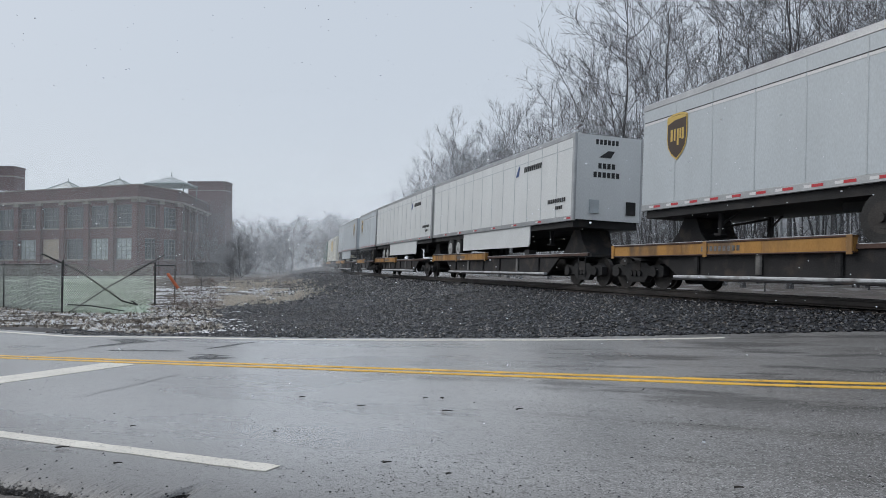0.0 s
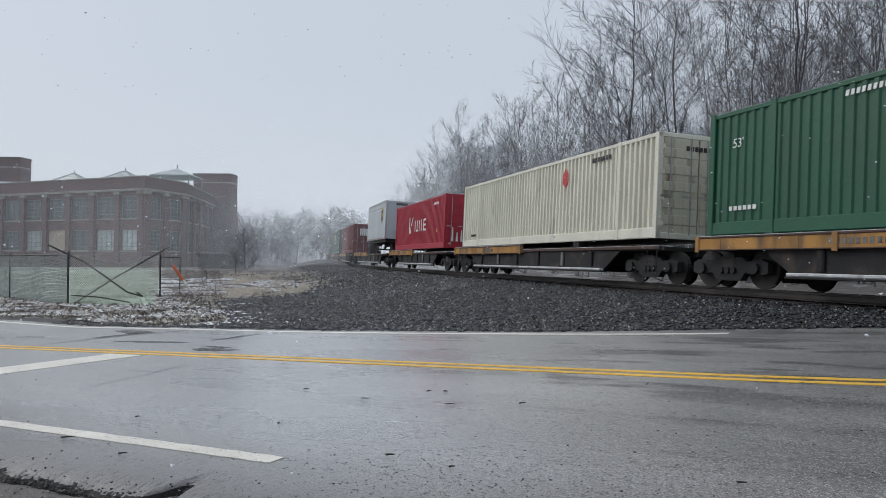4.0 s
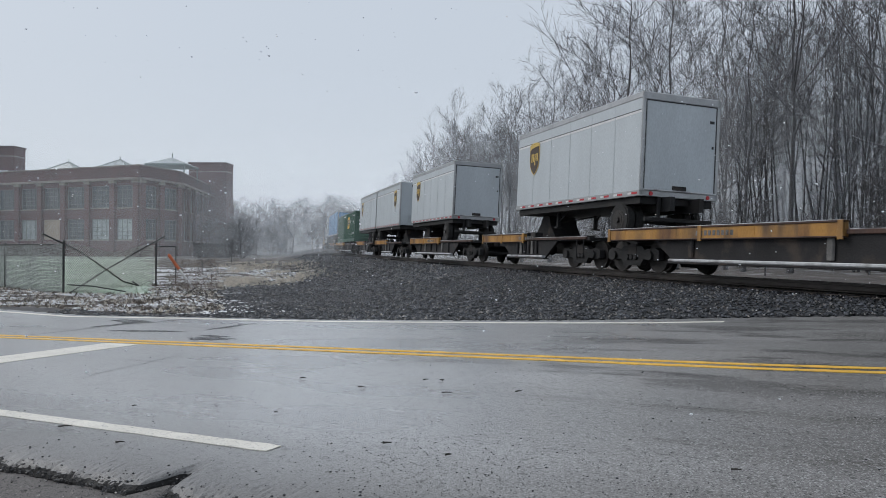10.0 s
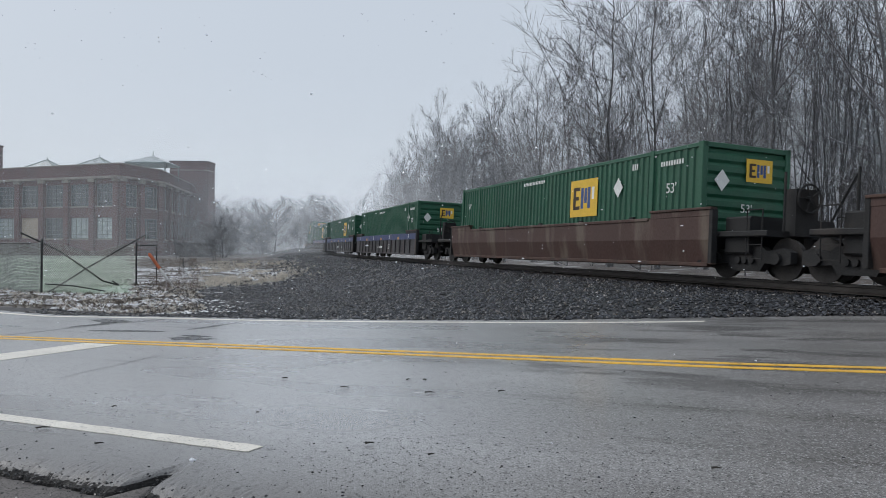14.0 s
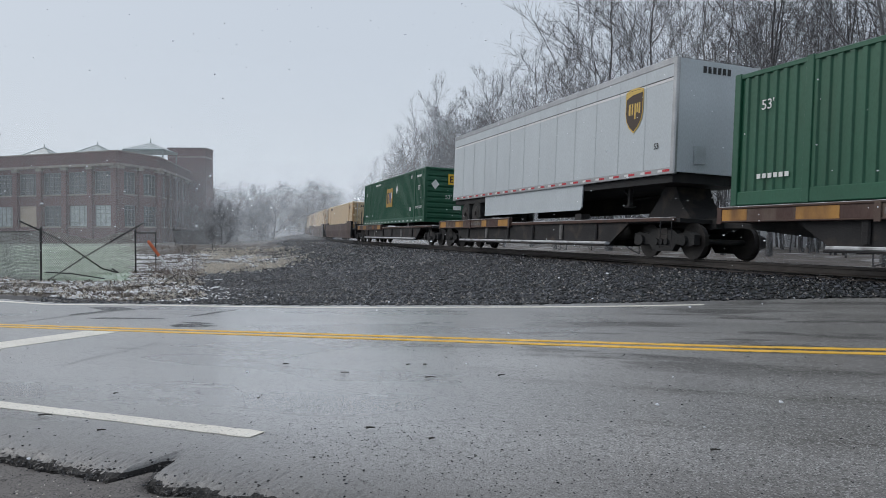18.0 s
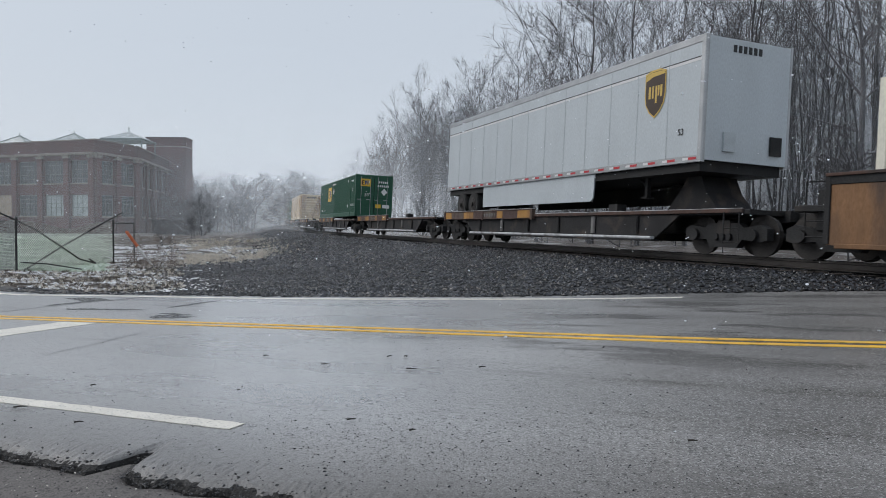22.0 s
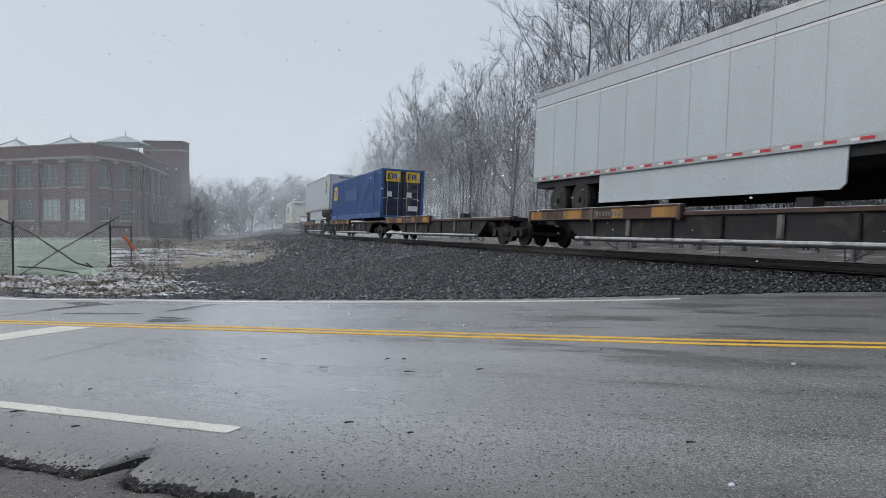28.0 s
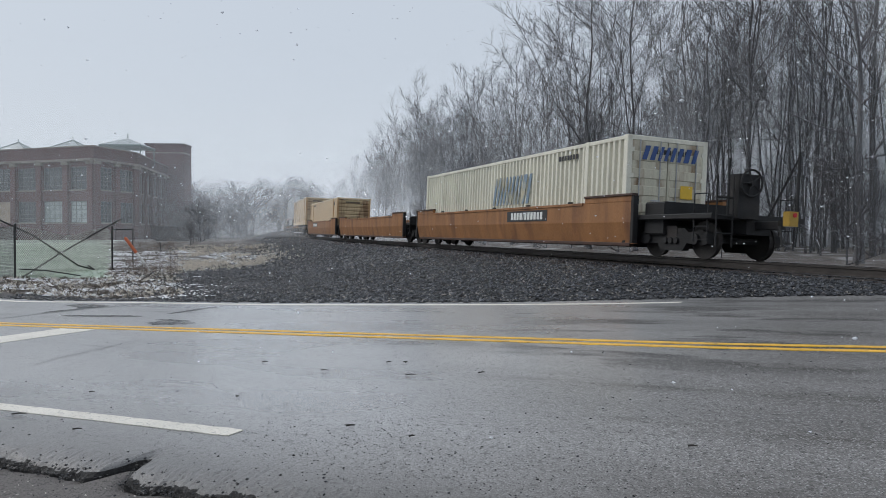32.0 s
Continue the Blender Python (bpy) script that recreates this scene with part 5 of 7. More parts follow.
def well_car(hf, hr, paint, label, ribs=False, band=None, marks=True, last=False, brake=False, panel=3.1):
    """A deep-well car: plated sides between two end platforms over the trucks."""
    c = thing("well_railcar", label, "railcar")
    w = 8.05         # half length of the well; hf and hr reach from its middle to the ends
    top, x0, x1 = 1.42, -w - 0.6, w + 0.8
    for s in (-1, 1):
        if ribs:
            prof = [(s * 1.40, top), (s * 1.47, top), (s * 1.47, 0.3), (s * 1.40, 0.3)]
        else:
            prof = [(s * 1.40, top), (s * 1.48, top), (s * 1.48, 0.86), (s * 1.36, 0.3), (s * 1.29, 0.3), (s * 1.40, 0.86)]
        side = part("well_side", Shape().prism("x", x0, x1, prof), paint, c)
        part("top_chord", Shape().bar("x", x0 + 2.4, x1 - 2.4, *sorted((s * 1.37, s * 1.51)), top - 0.07, top + 0.012, 0.01), band or paint, side)
        part("bottom_chord", Shape().bar("x", x0 + 0.2, x1 - 0.2, *sorted((s * (1.37 if ribs else 1.26), s * (1.50 if ribs else 1.39))), 0.24, 0.33, 0.01), paint if ribs else CAR_RUST, side)
        for k in (-1, 1):
            a, b = (x1 - 2.3, x1 + 0.03) if k > 0 else (x0 - 0.03, x0 + 2.3)
            part("end_plate", Shape().bar("x", a, b, *sorted((s * 1.39, s * 1.49)), top - 0.02, top + 0.14, 0.01), paint if not ribs else BLACK_STEEL, side)
            part("end_chord", Shape().bar("x", a, b, *sorted((s * 1.35, s * 1.53)), top + 0.13, top + 0.19, 0.01), CAR_RUST, side)
            if s > 0:
                e = x1 if k > 0 else x0
                part("end_post", Shape().bar("z", 0.32, top + 0.13, e - 0.06, e + 0.06, 1.34, 1.50, 0.01), BLACK_STEEL, side)
        if s > 0 and not ribs:
            for i in range(5):
                x = -w + 2.6 + i * (2 * w - 5.2) / 4
                part("lock_bracket", Shape().box(x - 0.09, x + 0.09, 1.40, 1.47, top, top + 0.07), BLACK_STEEL, side)
        if ribs:
            rib = Shape().bar("z", 0.32, 1.08, -0.05, 0.05, -0.035, 0.035, 0.008).mesh("rib", paint)
            for i in range(14):
                o = part("rib", rib, None, side)
                o.location = (-w + 0.7 + i * (2 * w - 1.4) / 13, s * 1.50, 0)
        if band and s > 0:
            part("band", Shape().box(x0 + 0.1, x1 - 0.1, 1.503, 1.509, 1.09, top - 0.01), band, side, "blue painted band along the upper side")
            for i in range(7):
                x = -w + 1.0 + i * (2 * w - 2) / 6
                plate("band_mark", rect(0.42 if i % 2 else 0.12, 0.15 if i % 2 else 0.22), LOGO_AMBER if i % 2 else INK_WHITE, side, on_side(x, 1.18 if i % 2 else 1.27, 1.512), 0.004)
            writing("53", 0.42, INK_WHITE, side, on_side(-2.2, 0.68, 1.5))
            bars("lettering", [0.1] * 10, 0.15, 0.05, INK_WHITE, side, on_side(0.2, 0.66, 1.5))
            bars("lettering", [0.07] * 9, 0.1, 0.04, STRUT, side, on_side(3.2, 0.74, 1.5))
            bars("lettering", [0.07] * 7, 0.1, 0.04, STRUT, side, on_side(3.2, 0.56, 1.5))
    part("well_floor", Shape().box(-w, w, -1.38, 1.38, 0.26, 0.31), BLACK_STEEL, c)
    for k, h in ((-1, hr), (1, hf)):
        a, b = sorted((k * (w + 0.1), k * (h - 0.1)))
        part("end_platform", Shape().bar("x", a, b, -1.35, 1.35, 0.92, 1.05, 0.02).bar("x", a, b, -0.35, 0.35, 0.6, 0.95, 0.02), BLACK_STEEL, c)
        part("bulkhead", Shape().prism("y", -1.38, 1.38, [(k * w, 0.3), (k * (w + 0.12), 0.3), (k * (w + 0.75), 1.0), (k * (w + 0.62), 1.0)]), BLACK_STEEL, c)
        q = (w + 0.75, min(h - 0.5, w + 1.5))
        part("end_box", Shape().bar("x", *sorted((k * q[0], k * q[1])), -1.2, 1.2, 0.55, 1.38, 0.04), BLACK_STEEL, c, "black end bulkhead over the truck")
        part("coupler", Shape().bar("x", *sorted((k * (h - 0.15), k * (h + 0.55))), -0.1, 0.1, 0.72, 0.92, 0.02), BLACK_STEEL, c)
        for y in (-1.28, 1.28):
            part("grab_iron", Shape().tube((k * (h - 0.3), y, 0.4), (k * (h - 0.3), y, 1.5), 0.016).tube((k * (h - 0.75), y, 0.4), (k * (h - 0.75), y, 1.5), 0.016).tube((k * (h - 0.75), y, 1.5), (k * (h - 0.3), y, 1.5), 0.016).tube((k * (h - 0.75), y, 0.75), (k * (h - 0.3), y, 0.75), 0.014).tube((k * (h - 0.75), y, 0.45), (k * (h - 0.3), y, 0.45), 0.014), BLACK_STEEL, c)
        truck(c, k * (h - 0.95 if h < 10.4 else h - 1.75))
    h = hr
    if brake or last:
        part("brake_stand", Shape().box(-h - 0.05, -h + 0.25, 0.15, 0.75, 0.95, 1.95).tube((-h + 0.1, 0.9, 1.0), (-h + 0.1, 0.9, 2.3), 0.03), BLACK_STEEL, c)
        part("brake_wheel", ring_wheel(-h - 0.11, 0.45, 1.75, 0.3), BLACK_STEEL, c)
        part("end_stanchion", Shape().tube((-h + 0.15, -1.2, 1.0), (-h + 0.15, -1.2, 2.6), 0.035).tube((-h + 0.15, -1.2, 2.5), (-h + 1.1, -1.2, 1.0), 0.03), BLACK_STEEL, c)
    if marks:
        p = plate("number_panel", rect(2.9, 0.36), INK_BLACK, c, on_side(panel, 1.12, 1.486), 0.004, "dark number panel")
        bars("lettering", [0.15, 0.15, 0.15, 0.17, 0.05, 0.15, 0.15, 0.15, 0.15, 0.15, 0.15], 0.24, 0.07, INK_WHITE, p, Matrix.Translation((0, 0, 0.004)))
    if last:
        part("end_ladder", Shape().tube((-h, 1.3, 0.3), (-h, 1.3, 1.9), 0.02).tube((-h, 0.85, 0.3), (-h, 0.85, 1.9), 0.02).tube((-h, 0.85, 0.6), (-h, 1.3, 0.6), 0.02).tube((-h, 0.85, 1.0), (-h, 1.3, 1.0), 0.02).tube((-h, 0.85, 1.4), (-h, 1.3, 1.4), 0.02), BLACK_STEEL, c)
        t = part("end_of_train_device", Shape().bar("z", 0.8, 1.12, -h - 0.9, -h - 0.7, -0.13, 0.13, 0.02), LOGO_DULL, c, "yellow box with a lamp on the rear coupler")
        part("lamp", Shape().drum("x", (0, 1.04), 0.05, -h - 0.93, -h - 0.9, 10), TAPE_RED, t)
        part("hose", Shape().tube((-h - 0.75, 0.25, 0.8), (-h - 0.9, 0.3, 0.35), 0.03), RUBBER, t)
    return c


# ---- the train: one list from its front to its rear ----
SPEED = 26.1
U53, U40, U28 = 16.15, 12.19, 8.53
LOADS = [
    # front end at t = 0 along the track, kind, and how it rides
    (112.0, "green53a", "flat"), (92.0, "cream53", "flat"), (73.2, "grey53_back", "flat"), (55.0, "pup", "flat"), (45.7, "white53", "flat"),
    (29.0, "white53", "flat"), (8.9, "pup", "flat"), (-9.9, "green53a", "flat"), (-29.8, "maroon40", "flat"), (-51.6, "pup_back", "flat"),
    (-64.4, "red40", "flat"), (-79.9, "cream53r", "flat"), (-98.1, "green53a", "flat"), (-122.9, "pup_back", "flat"), (-132.7, "tan53", "flat"),
    (-150.0, "white53", "flat"), (-169.0, "blue_trailer", "flat"), (-186.7, "green53b", "flat"), (-205.7, "pup", "flat"), (-214.6, "pup_back", "flat"),
    (-226.6, "pup", "flat"), (-243.4, "pup", "flat"), (-260.4, "green53a", "flat"), (-282.4, "green53b", "grey_well"), (-301.2, "green53b", "grey_well"),
    (-320.3, "green53n", "grey_well"), (-343.6, "green53b", "brown_well"), (-365.0, "tan53s", "brown_well"), (-385.0, "tan53s", "brown_well"), (-404.9, "tan53s", "brown_well"),
    (-426.2, "green53d", "flat"), (-446.9, "grey53_back", "flat"), (-465.1, "green53c", "flat"), (-483.3, "tan53", "flat"), (-500.6, None, "flat"),
    (-518.0, "green53c", "flat"), (-535.6, None, "flat"), (-553.0, "grey53_back", "flat"), (-573.5, "word53w", "ribbed_well"), (-595.6, "pup", "flat"),
    (-610.8, None, "flat"), (-628.6, "word53", "flat"), (-646.6, None, "flat"), (-664.7, "grey53_back", "flat"), (-682.5, "blue53", "flat"),
    (-700.3, None, "flat"), (-717.9, "grey53_back", "flat"), (-734.6, "grey53_back", "flat"), (-751.7, "tan53", "flat"), (-772.4, "tan53", "orange_well"),
    (-791.5, None, "orange_well"), (-811.3, "word53w", "orange_well"),
]
LENGTH = {"pup": U28, "pup_back": U28, "maroon40": U40, "red40": U40}


# ---- bare trees ----
def grow_tree(seed, height, limbs=11, per_limb=3, twigs=2, spread=0.36, low=0.28, leaders=2, lift=0.0, fine=0.0062):
    """Two meshes of a leafless tree: its trunk with its forks, and its crown of rising limbs, branches and twigs."""
    rng = random.Random(seed)
    trunk, crown = Shape(), Shape()
    r0 = height * 0.0082
    pts, p, lean_x, lean_y = [], Vector((0, 0, -0.25)), rng.uniform(-0.05, 0.05), rng.uniform(-0.05, 0.05)
    n = 12
    for i in range(n + 1):
        pts.append((p.copy(), r0 * (1.3 if i == 0 else 1.0) * (1 - 0.96 * (i / n) ** 0.62) + 0.012))
        w = 0.05 + 0.26 * (i / n) ** 2
        p = p + Vector((lean_x + rng.uniform(-w, w), lean_y + rng.uniform(-w, w), 1.0)) * (0.94 * height + 0.25) / n
    for (a, ra), (b, rb) in zip(pts, pts[1:]):
        trunk.tube(a, b, ra, rb, 7, False)

    def bough(start, direction, length, radius, depth):
        steps = (5, 3, 2)[depth]
        bend, pull = (0.22, 0.24, 0.22)[depth], (0.045, 0.03, 0.01)[depth]
        q, d, rr = start.copy(), direction.normalized(), radius
        for k in range(steps):
            d = (d + Vector((rng.uniform(-bend, bend), rng.uniform(-bend, bend), rng.uniform(-0.4 * bend, bend) + pull + 0.06 * lift))).normalized()
            e = q + d * length / steps
            r2 = max(0.008, rr * 0.70)
            if depth == 2:
                u = d.orthogonal().normalized()
                o = (u * math.cos(k + length * 900) + d.cross(u) * math.sin(k + length * 900)) * rr
                crown.add([q + o, q - o, e] if k else [q + o, q - o, e - o * 0.75, e + o * 0.75], [(0, 1, 2)] if k else [(0, 1, 2, 3)])
            else:
                crown.tube(q, e, rr, r2, (5, 3)[depth], False)
            if depth < 2:
                for _ in range(per_limb if depth == 0 else twigs):
                    if depth == 0 and k == 0 and rng.random() < 0.6:
                        continue
                    a = rng.uniform(0, 2 * math.pi)
                    u = d.orthogonal().normalized()
                    side = u * math.cos(a) + d.cross(u) * math.sin(a)
                    nd = d + side * rng.uniform(0.6, 1.25) + Vector((0, 0, 0.12))
                    bough(q + (e - q) * rng.uniform(0.2, 1), nd, length * (rng.uniform(0.30, 0.52) * (1.1 - 0.1 * k) if depth == 0 else rng.uniform(0.35, 0.85)), max(0.011, r2 * 0.5) if depth == 0 else fine, depth + 1)
            q, rr = e, r2

    def on_trunk(f):
        k = min(n - 1, int(f * n))
        (a, ra), (b, rb) = pts[k], pts[k + 1]
        return a + (b - a) * (f * n - k), ra

    for i in range(leaders):                      # forks that rise beside the main stem
        base, ra = on_trunk(rng.uniform(0.22, 0.5))
        ang = i * 2.9 + rng.uniform(-0.6, 0.6)
        bough(base, Vector((math.cos(ang), math.sin(ang), rng.uniform(1.0, 2.0))), height * rng.uniform(0.42, 0.58), ra * 0.72, 0)
    for i in range(limbs):
        f = low + (1 - low) * (i + rng.random()) / limbs * 0.97
        base, ra = on_trunk(f)
        ang = i * 2.4 + rng.uniform(-0.7, 0.7)
        rise = rng.uniform(0.25, 1.0) + 0.55 * f + lift
        bough(base, Vector((math.cos(ang), math.sin(ang), rise)), height * spread * (1.12 - 0.72 * f) * rng.uniform(0.7, 1.2), max(0.028, ra * 0.45), 0)
    return trunk.mesh("trunk", BARK, True), crown.mesh("crown", TWIG)


TREES = [grow_tree(11 + i, 17.0, 16, 3, 4, 0.45, 0.20 + 0.04 * i, 2 + i % 2, -0.2) for i in range(5)]
SLIM = [grow_tree(41 + i, 15.0, 11, 2, 4, 0.36, 0.25, 1) for i in range(4)]
FAR = [grow_tree(131 + i, 15.0, 9, 2, 3, 0.36, 0.15, 2) for i in range(3)]
BROOM = [grow_tree(161 + i, 17.0, 12, 2, 4, 0.42, 0.24, 3, 0.22, 0.0085) for i in range(4)]
SPARSE = [grow_tree(91 + i, 3.2, 6, 2, 2, 0.5, 0.05, 0) for i in range(2)]
SHRUBS = [grow_tree(71 + i, 3.2, 8, 2, 3, 0.6, 0.04, 0) for i in range(3)]


def plant(name, label, group, meshes, x, y, scale, wide=1.0, turn=None, z=None):
    t = thing(name, label, "tree" if name != "shrub" else "shrub", group=group)
    t.location = (x, y, ground_z(x, y) if z is None else z)
    t.rotation_euler = (random.uniform(-0.03, 0.03), random.uniform(-0.03, 0.03), random.uniform(0, 6.28) if turn is None else turn)
    t.scale = (scale * wide, scale * wide, scale)
    part("trunk", meshes[0], None, t)
    part("crown", meshes[1], None, t)
    return t


def build_woods():
    rnd = random.Random(5)
    label, group = "tall bare deciduous tree with snow on its twigs", "trees beside the track"
    s = -6.0
    while s < 130:                                # the edge of the woods
        d = rnd.uniform(12.5, 17)
        h = (18.0 if s < 34 else 17.0 if s < 60 else 17.0 - (s - 60) * 0.02) * rnd.uniform(0.80, 1.08)
        p = on_track(s, d, 0)
        plant("bare_tree", label, group, BROOM[rnd.randrange(4)] if s > 34 else TREES[rnd.randrange(5)], p.x, p.y, h / 17.0, rnd.uniform(0.85, 1.15))
        s += rnd.uniform(2.3, 4.2) if s < 34 else rnd.uniform(3.2, 5.6)
    for row, (d0, d1, step, low) in enumerate(((17, 24, 4.6, 16), (24, 34, 6.5, 16), (34, 48, 11.0, 16))):
        s = -4.0 + row * 3
        while s < 115 - row * 8:
            p = on_track(s, rnd.uniform(d0, d1), 0)
            if math.atan2(p.x, p.y) < 0.72:
                slim = rnd.random() < 0.45
                plant("slim_tree" if slim else "bare_tree", "slender bare tree in the woods" if slim else label, group, (SLIM if slim else TREES)[rnd.randrange(4)], p.x, p.y, low / 18.0 * rnd.uniform(0.85, 1.12))
            s += rnd.uniform(0.7, 1.3) * step * (0.95 if s < 28 else 1.5)
    for i in range(70):                           # saplings in front of the woods
        s = rnd.uniform(-2, 90)
        p = on_track(s, rnd.uniform(9.5, 30), 0)
        plant("shrub", "leafless brown undergrowth shrub", "undergrowth", SHRUBS[rnd.randrange(3)], p.x, p.y, rnd.uniform(0.6, 1.5))
    for i in range(75):                           # far trees where the track bends away
        y = rnd.uniform(135, 215)
        x = y * rnd.uniform(-0.30, -0.12)
        plant("bare_tree", "distant hazy bare tree", "far trees", FAR[i % 3], x, y, rnd.uniform(0.68, 0.9) * (y / 170), 1.4)
    for i in range(30):                           # brush below the far trees
        y = rnd.uniform(105, 150)
        plant("shrub", "distant leafless brown brush below bare trees", "far trees", SHRUBS[i % 3], y * rnd.uniform(-0.30, -0.13), y, rnd.uniform(1.2, 2.2), 1.5)
    for i in range(18):                           # bushes left of the track
        s = rnd.uniform(58, 125)
        p = on_track(s, rnd.uniform(-19, -9 - s * 0.03), 0)
        if p.x < -0.345 * p.y:
            continue
        plant("shrub", "leafless brown thicket shrub", "thicket by the factory", SHRUBS[i % 3], p.x, p.y, rnd.uniform(0.7, 1.5), 1.3)
    for i in range(12):
        s = 125 + i * 6
        p = on_track(s, rnd.uniform(9, 26), 0)
        plant("bare_tree", "distant hazy bare tree", "far trees", FAR[i % 3], p.x, p.y, rnd.uniform(0.7, 0.95), 1.2)
    for i in range(11):                           # thin thicket beside the factory
        y = rnd.uniform(34, 92)
        x = y * rnd.uniform(-0.35, -0.25)
        plant("shrub", "leafless brown thicket shrub", "thicket by the factory", SPARSE[i % 2], x, y, rnd.uniform(0.4, 0.7) * (0.6 if y < 50 else 1.1), 1.1)
    for x, y, h in ((-27.5, 92, 6), (-24, 84, 5)):
        plant("slim_tree", "slender bare tree by the brick wall", "thicket by the factory", SLIM[int(h) % 4], x, y, h / 15.0, 1.5)


build_woods()


def build_deep_woods():
    rnd = random.Random(15)
    sh = Shape()
    for i in range(1500):
        far = i >= 850
        p = on_track(rnd.uniform(-8, 128) if i > 300 else rnd.uniform(-8, 34), rnd.uniform(46, 100) if far else rnd.uniform(18, 48), 0)
        if math.atan2(p.x, p.y) > 0.72 or p.y < 12:
            continue
        h, r = rnd.uniform(9.5, 16.0) if i > 300 else rnd.uniform(12.0, 18.5), rnd.uniform(0.035, 0.09)
        top = Vector((p.x + rnd.uniform(-1.8, 1.8), p.y, h))
        base = Vector((p.x, p.y, -0.4))
        mid = base + (top - base) * 0.5 + Vector((rnd.uniform(-0.7, 0.7), 0, 0))
        sh.tube(base, mid, r, r * 0.65, 4, False).tube(mid, top, r * 0.65, 0.015, 4, False)
        for k in range(22 if far else 30):
            f = rnd.uniform(0.12, 0.98)
            q = base + (mid - base) * f * 2 if f < 0.5 else mid + (top - mid) * (f - 0.5) * 2
            a = rnd.uniform(0, 6.28)
            n = Vector((math.cos(a), math.sin(a), rnd.uniform(0.1, 1.3))).normalized() * rnd.uniform(1.2, 3.8) * (1.2 - 0.75 * f)
            w = Vector((-math.sin(a), math.cos(a), 0)) * (0.028 if far else 0.018)
            bend = q + n * 0.5 + Vector((0, 0, rnd.uniform(-0.1, 0.25)))
            sh.add([q + w, q - w, bend - w * 0.7, bend + w * 0.7, q + n], [(0, 1, 2, 3), (3, 2, 4)])
            for j in range(3 if far else 7):
                g = q + n * rnd.uniform(0.2, 0.95)
                e = Vector((rnd.uniform(-0.75, 0.75), rnd.uniform(-0.75, 0.75), rnd.uniform(0.0, 0.9)))
                sh.add([g + w * 0.5, g - w * 0.5, g + e], [(0, 1, 2)])
    me = bpy.data.meshes.new("deep_woods")
    me.from_pydata(sh.v, [], sh.f)
    me.materials.append(BARK)
    tagged(new("deep_woods", me), "dense grey leafless woods behind the first trees", "woods", kind="stuff")


build_deep_woods()


# ---- brick factory ----
def frame_of(a, b):
    """A wall's own axes: x from a to b, y outwards, z up."""
    d = Vector((b[0] - a[0], b[1] - a[1], 0))
    L = d.length
    d.normalize()
    out = Vector((d.y, -d.x, 0))
    m = Matrix(((d.x, out.x, 0, a[0]), (d.y, out.y, 0, a[1]), (0, 0, 1, 0), (0, 0, 0, 1)))
    return m, L


Z_BASE, Z_CORNICE, Z_TOP = -0.8, 10.0, 11.8
ROWS = ((1.9, 4.75), (6.25, 9.25))


def window(house, m, x, z0, z1, w, pane, cols=4, rows=5):
    win = part("window", Shape().box(-w / 2, w / 2, -0.3, -0.26, 0, z1 - z0), pane, house)
    win.matrix_basis = m @ Matrix.Translation((x, 0, z0))
    h = z1 - z0
    fr = Shape()
    for a, b, c, d in ((-w / 2, -w / 2 + 0.08, 0, h), (w / 2 - 0.08, w / 2, 0, h), (-w / 2, w / 2, 0, 0.08), (-w / 2, w / 2, h - 0.08, h)):
        fr.box(a, b, -0.26, -0.18, c, d)
    part("window_frame", fr, WIN_FRAME, win)
    for i in range(1, cols):
        u = -w / 2 + w * i / cols
        part("muntin", Shape().box(u - 0.025, u + 0.025, -0.26, -0.21, 0.08, h - 0.08), WIN_FRAME, win)
    for j in range(1, rows):
        v = h * j / rows
        part("muntin", Shape().box(-w / 2 + 0.08, w / 2 - 0.08, -0.26, -0.215, v - 0.025, v + 0.025), WIN_FRAME, win)
    part("window_sill", Shape().bar("x", -w / 2 - 0.15, w / 2 + 0.15, -0.28, 0.12, -0.16, 0.0, 0.02), LIMESTONE, win)


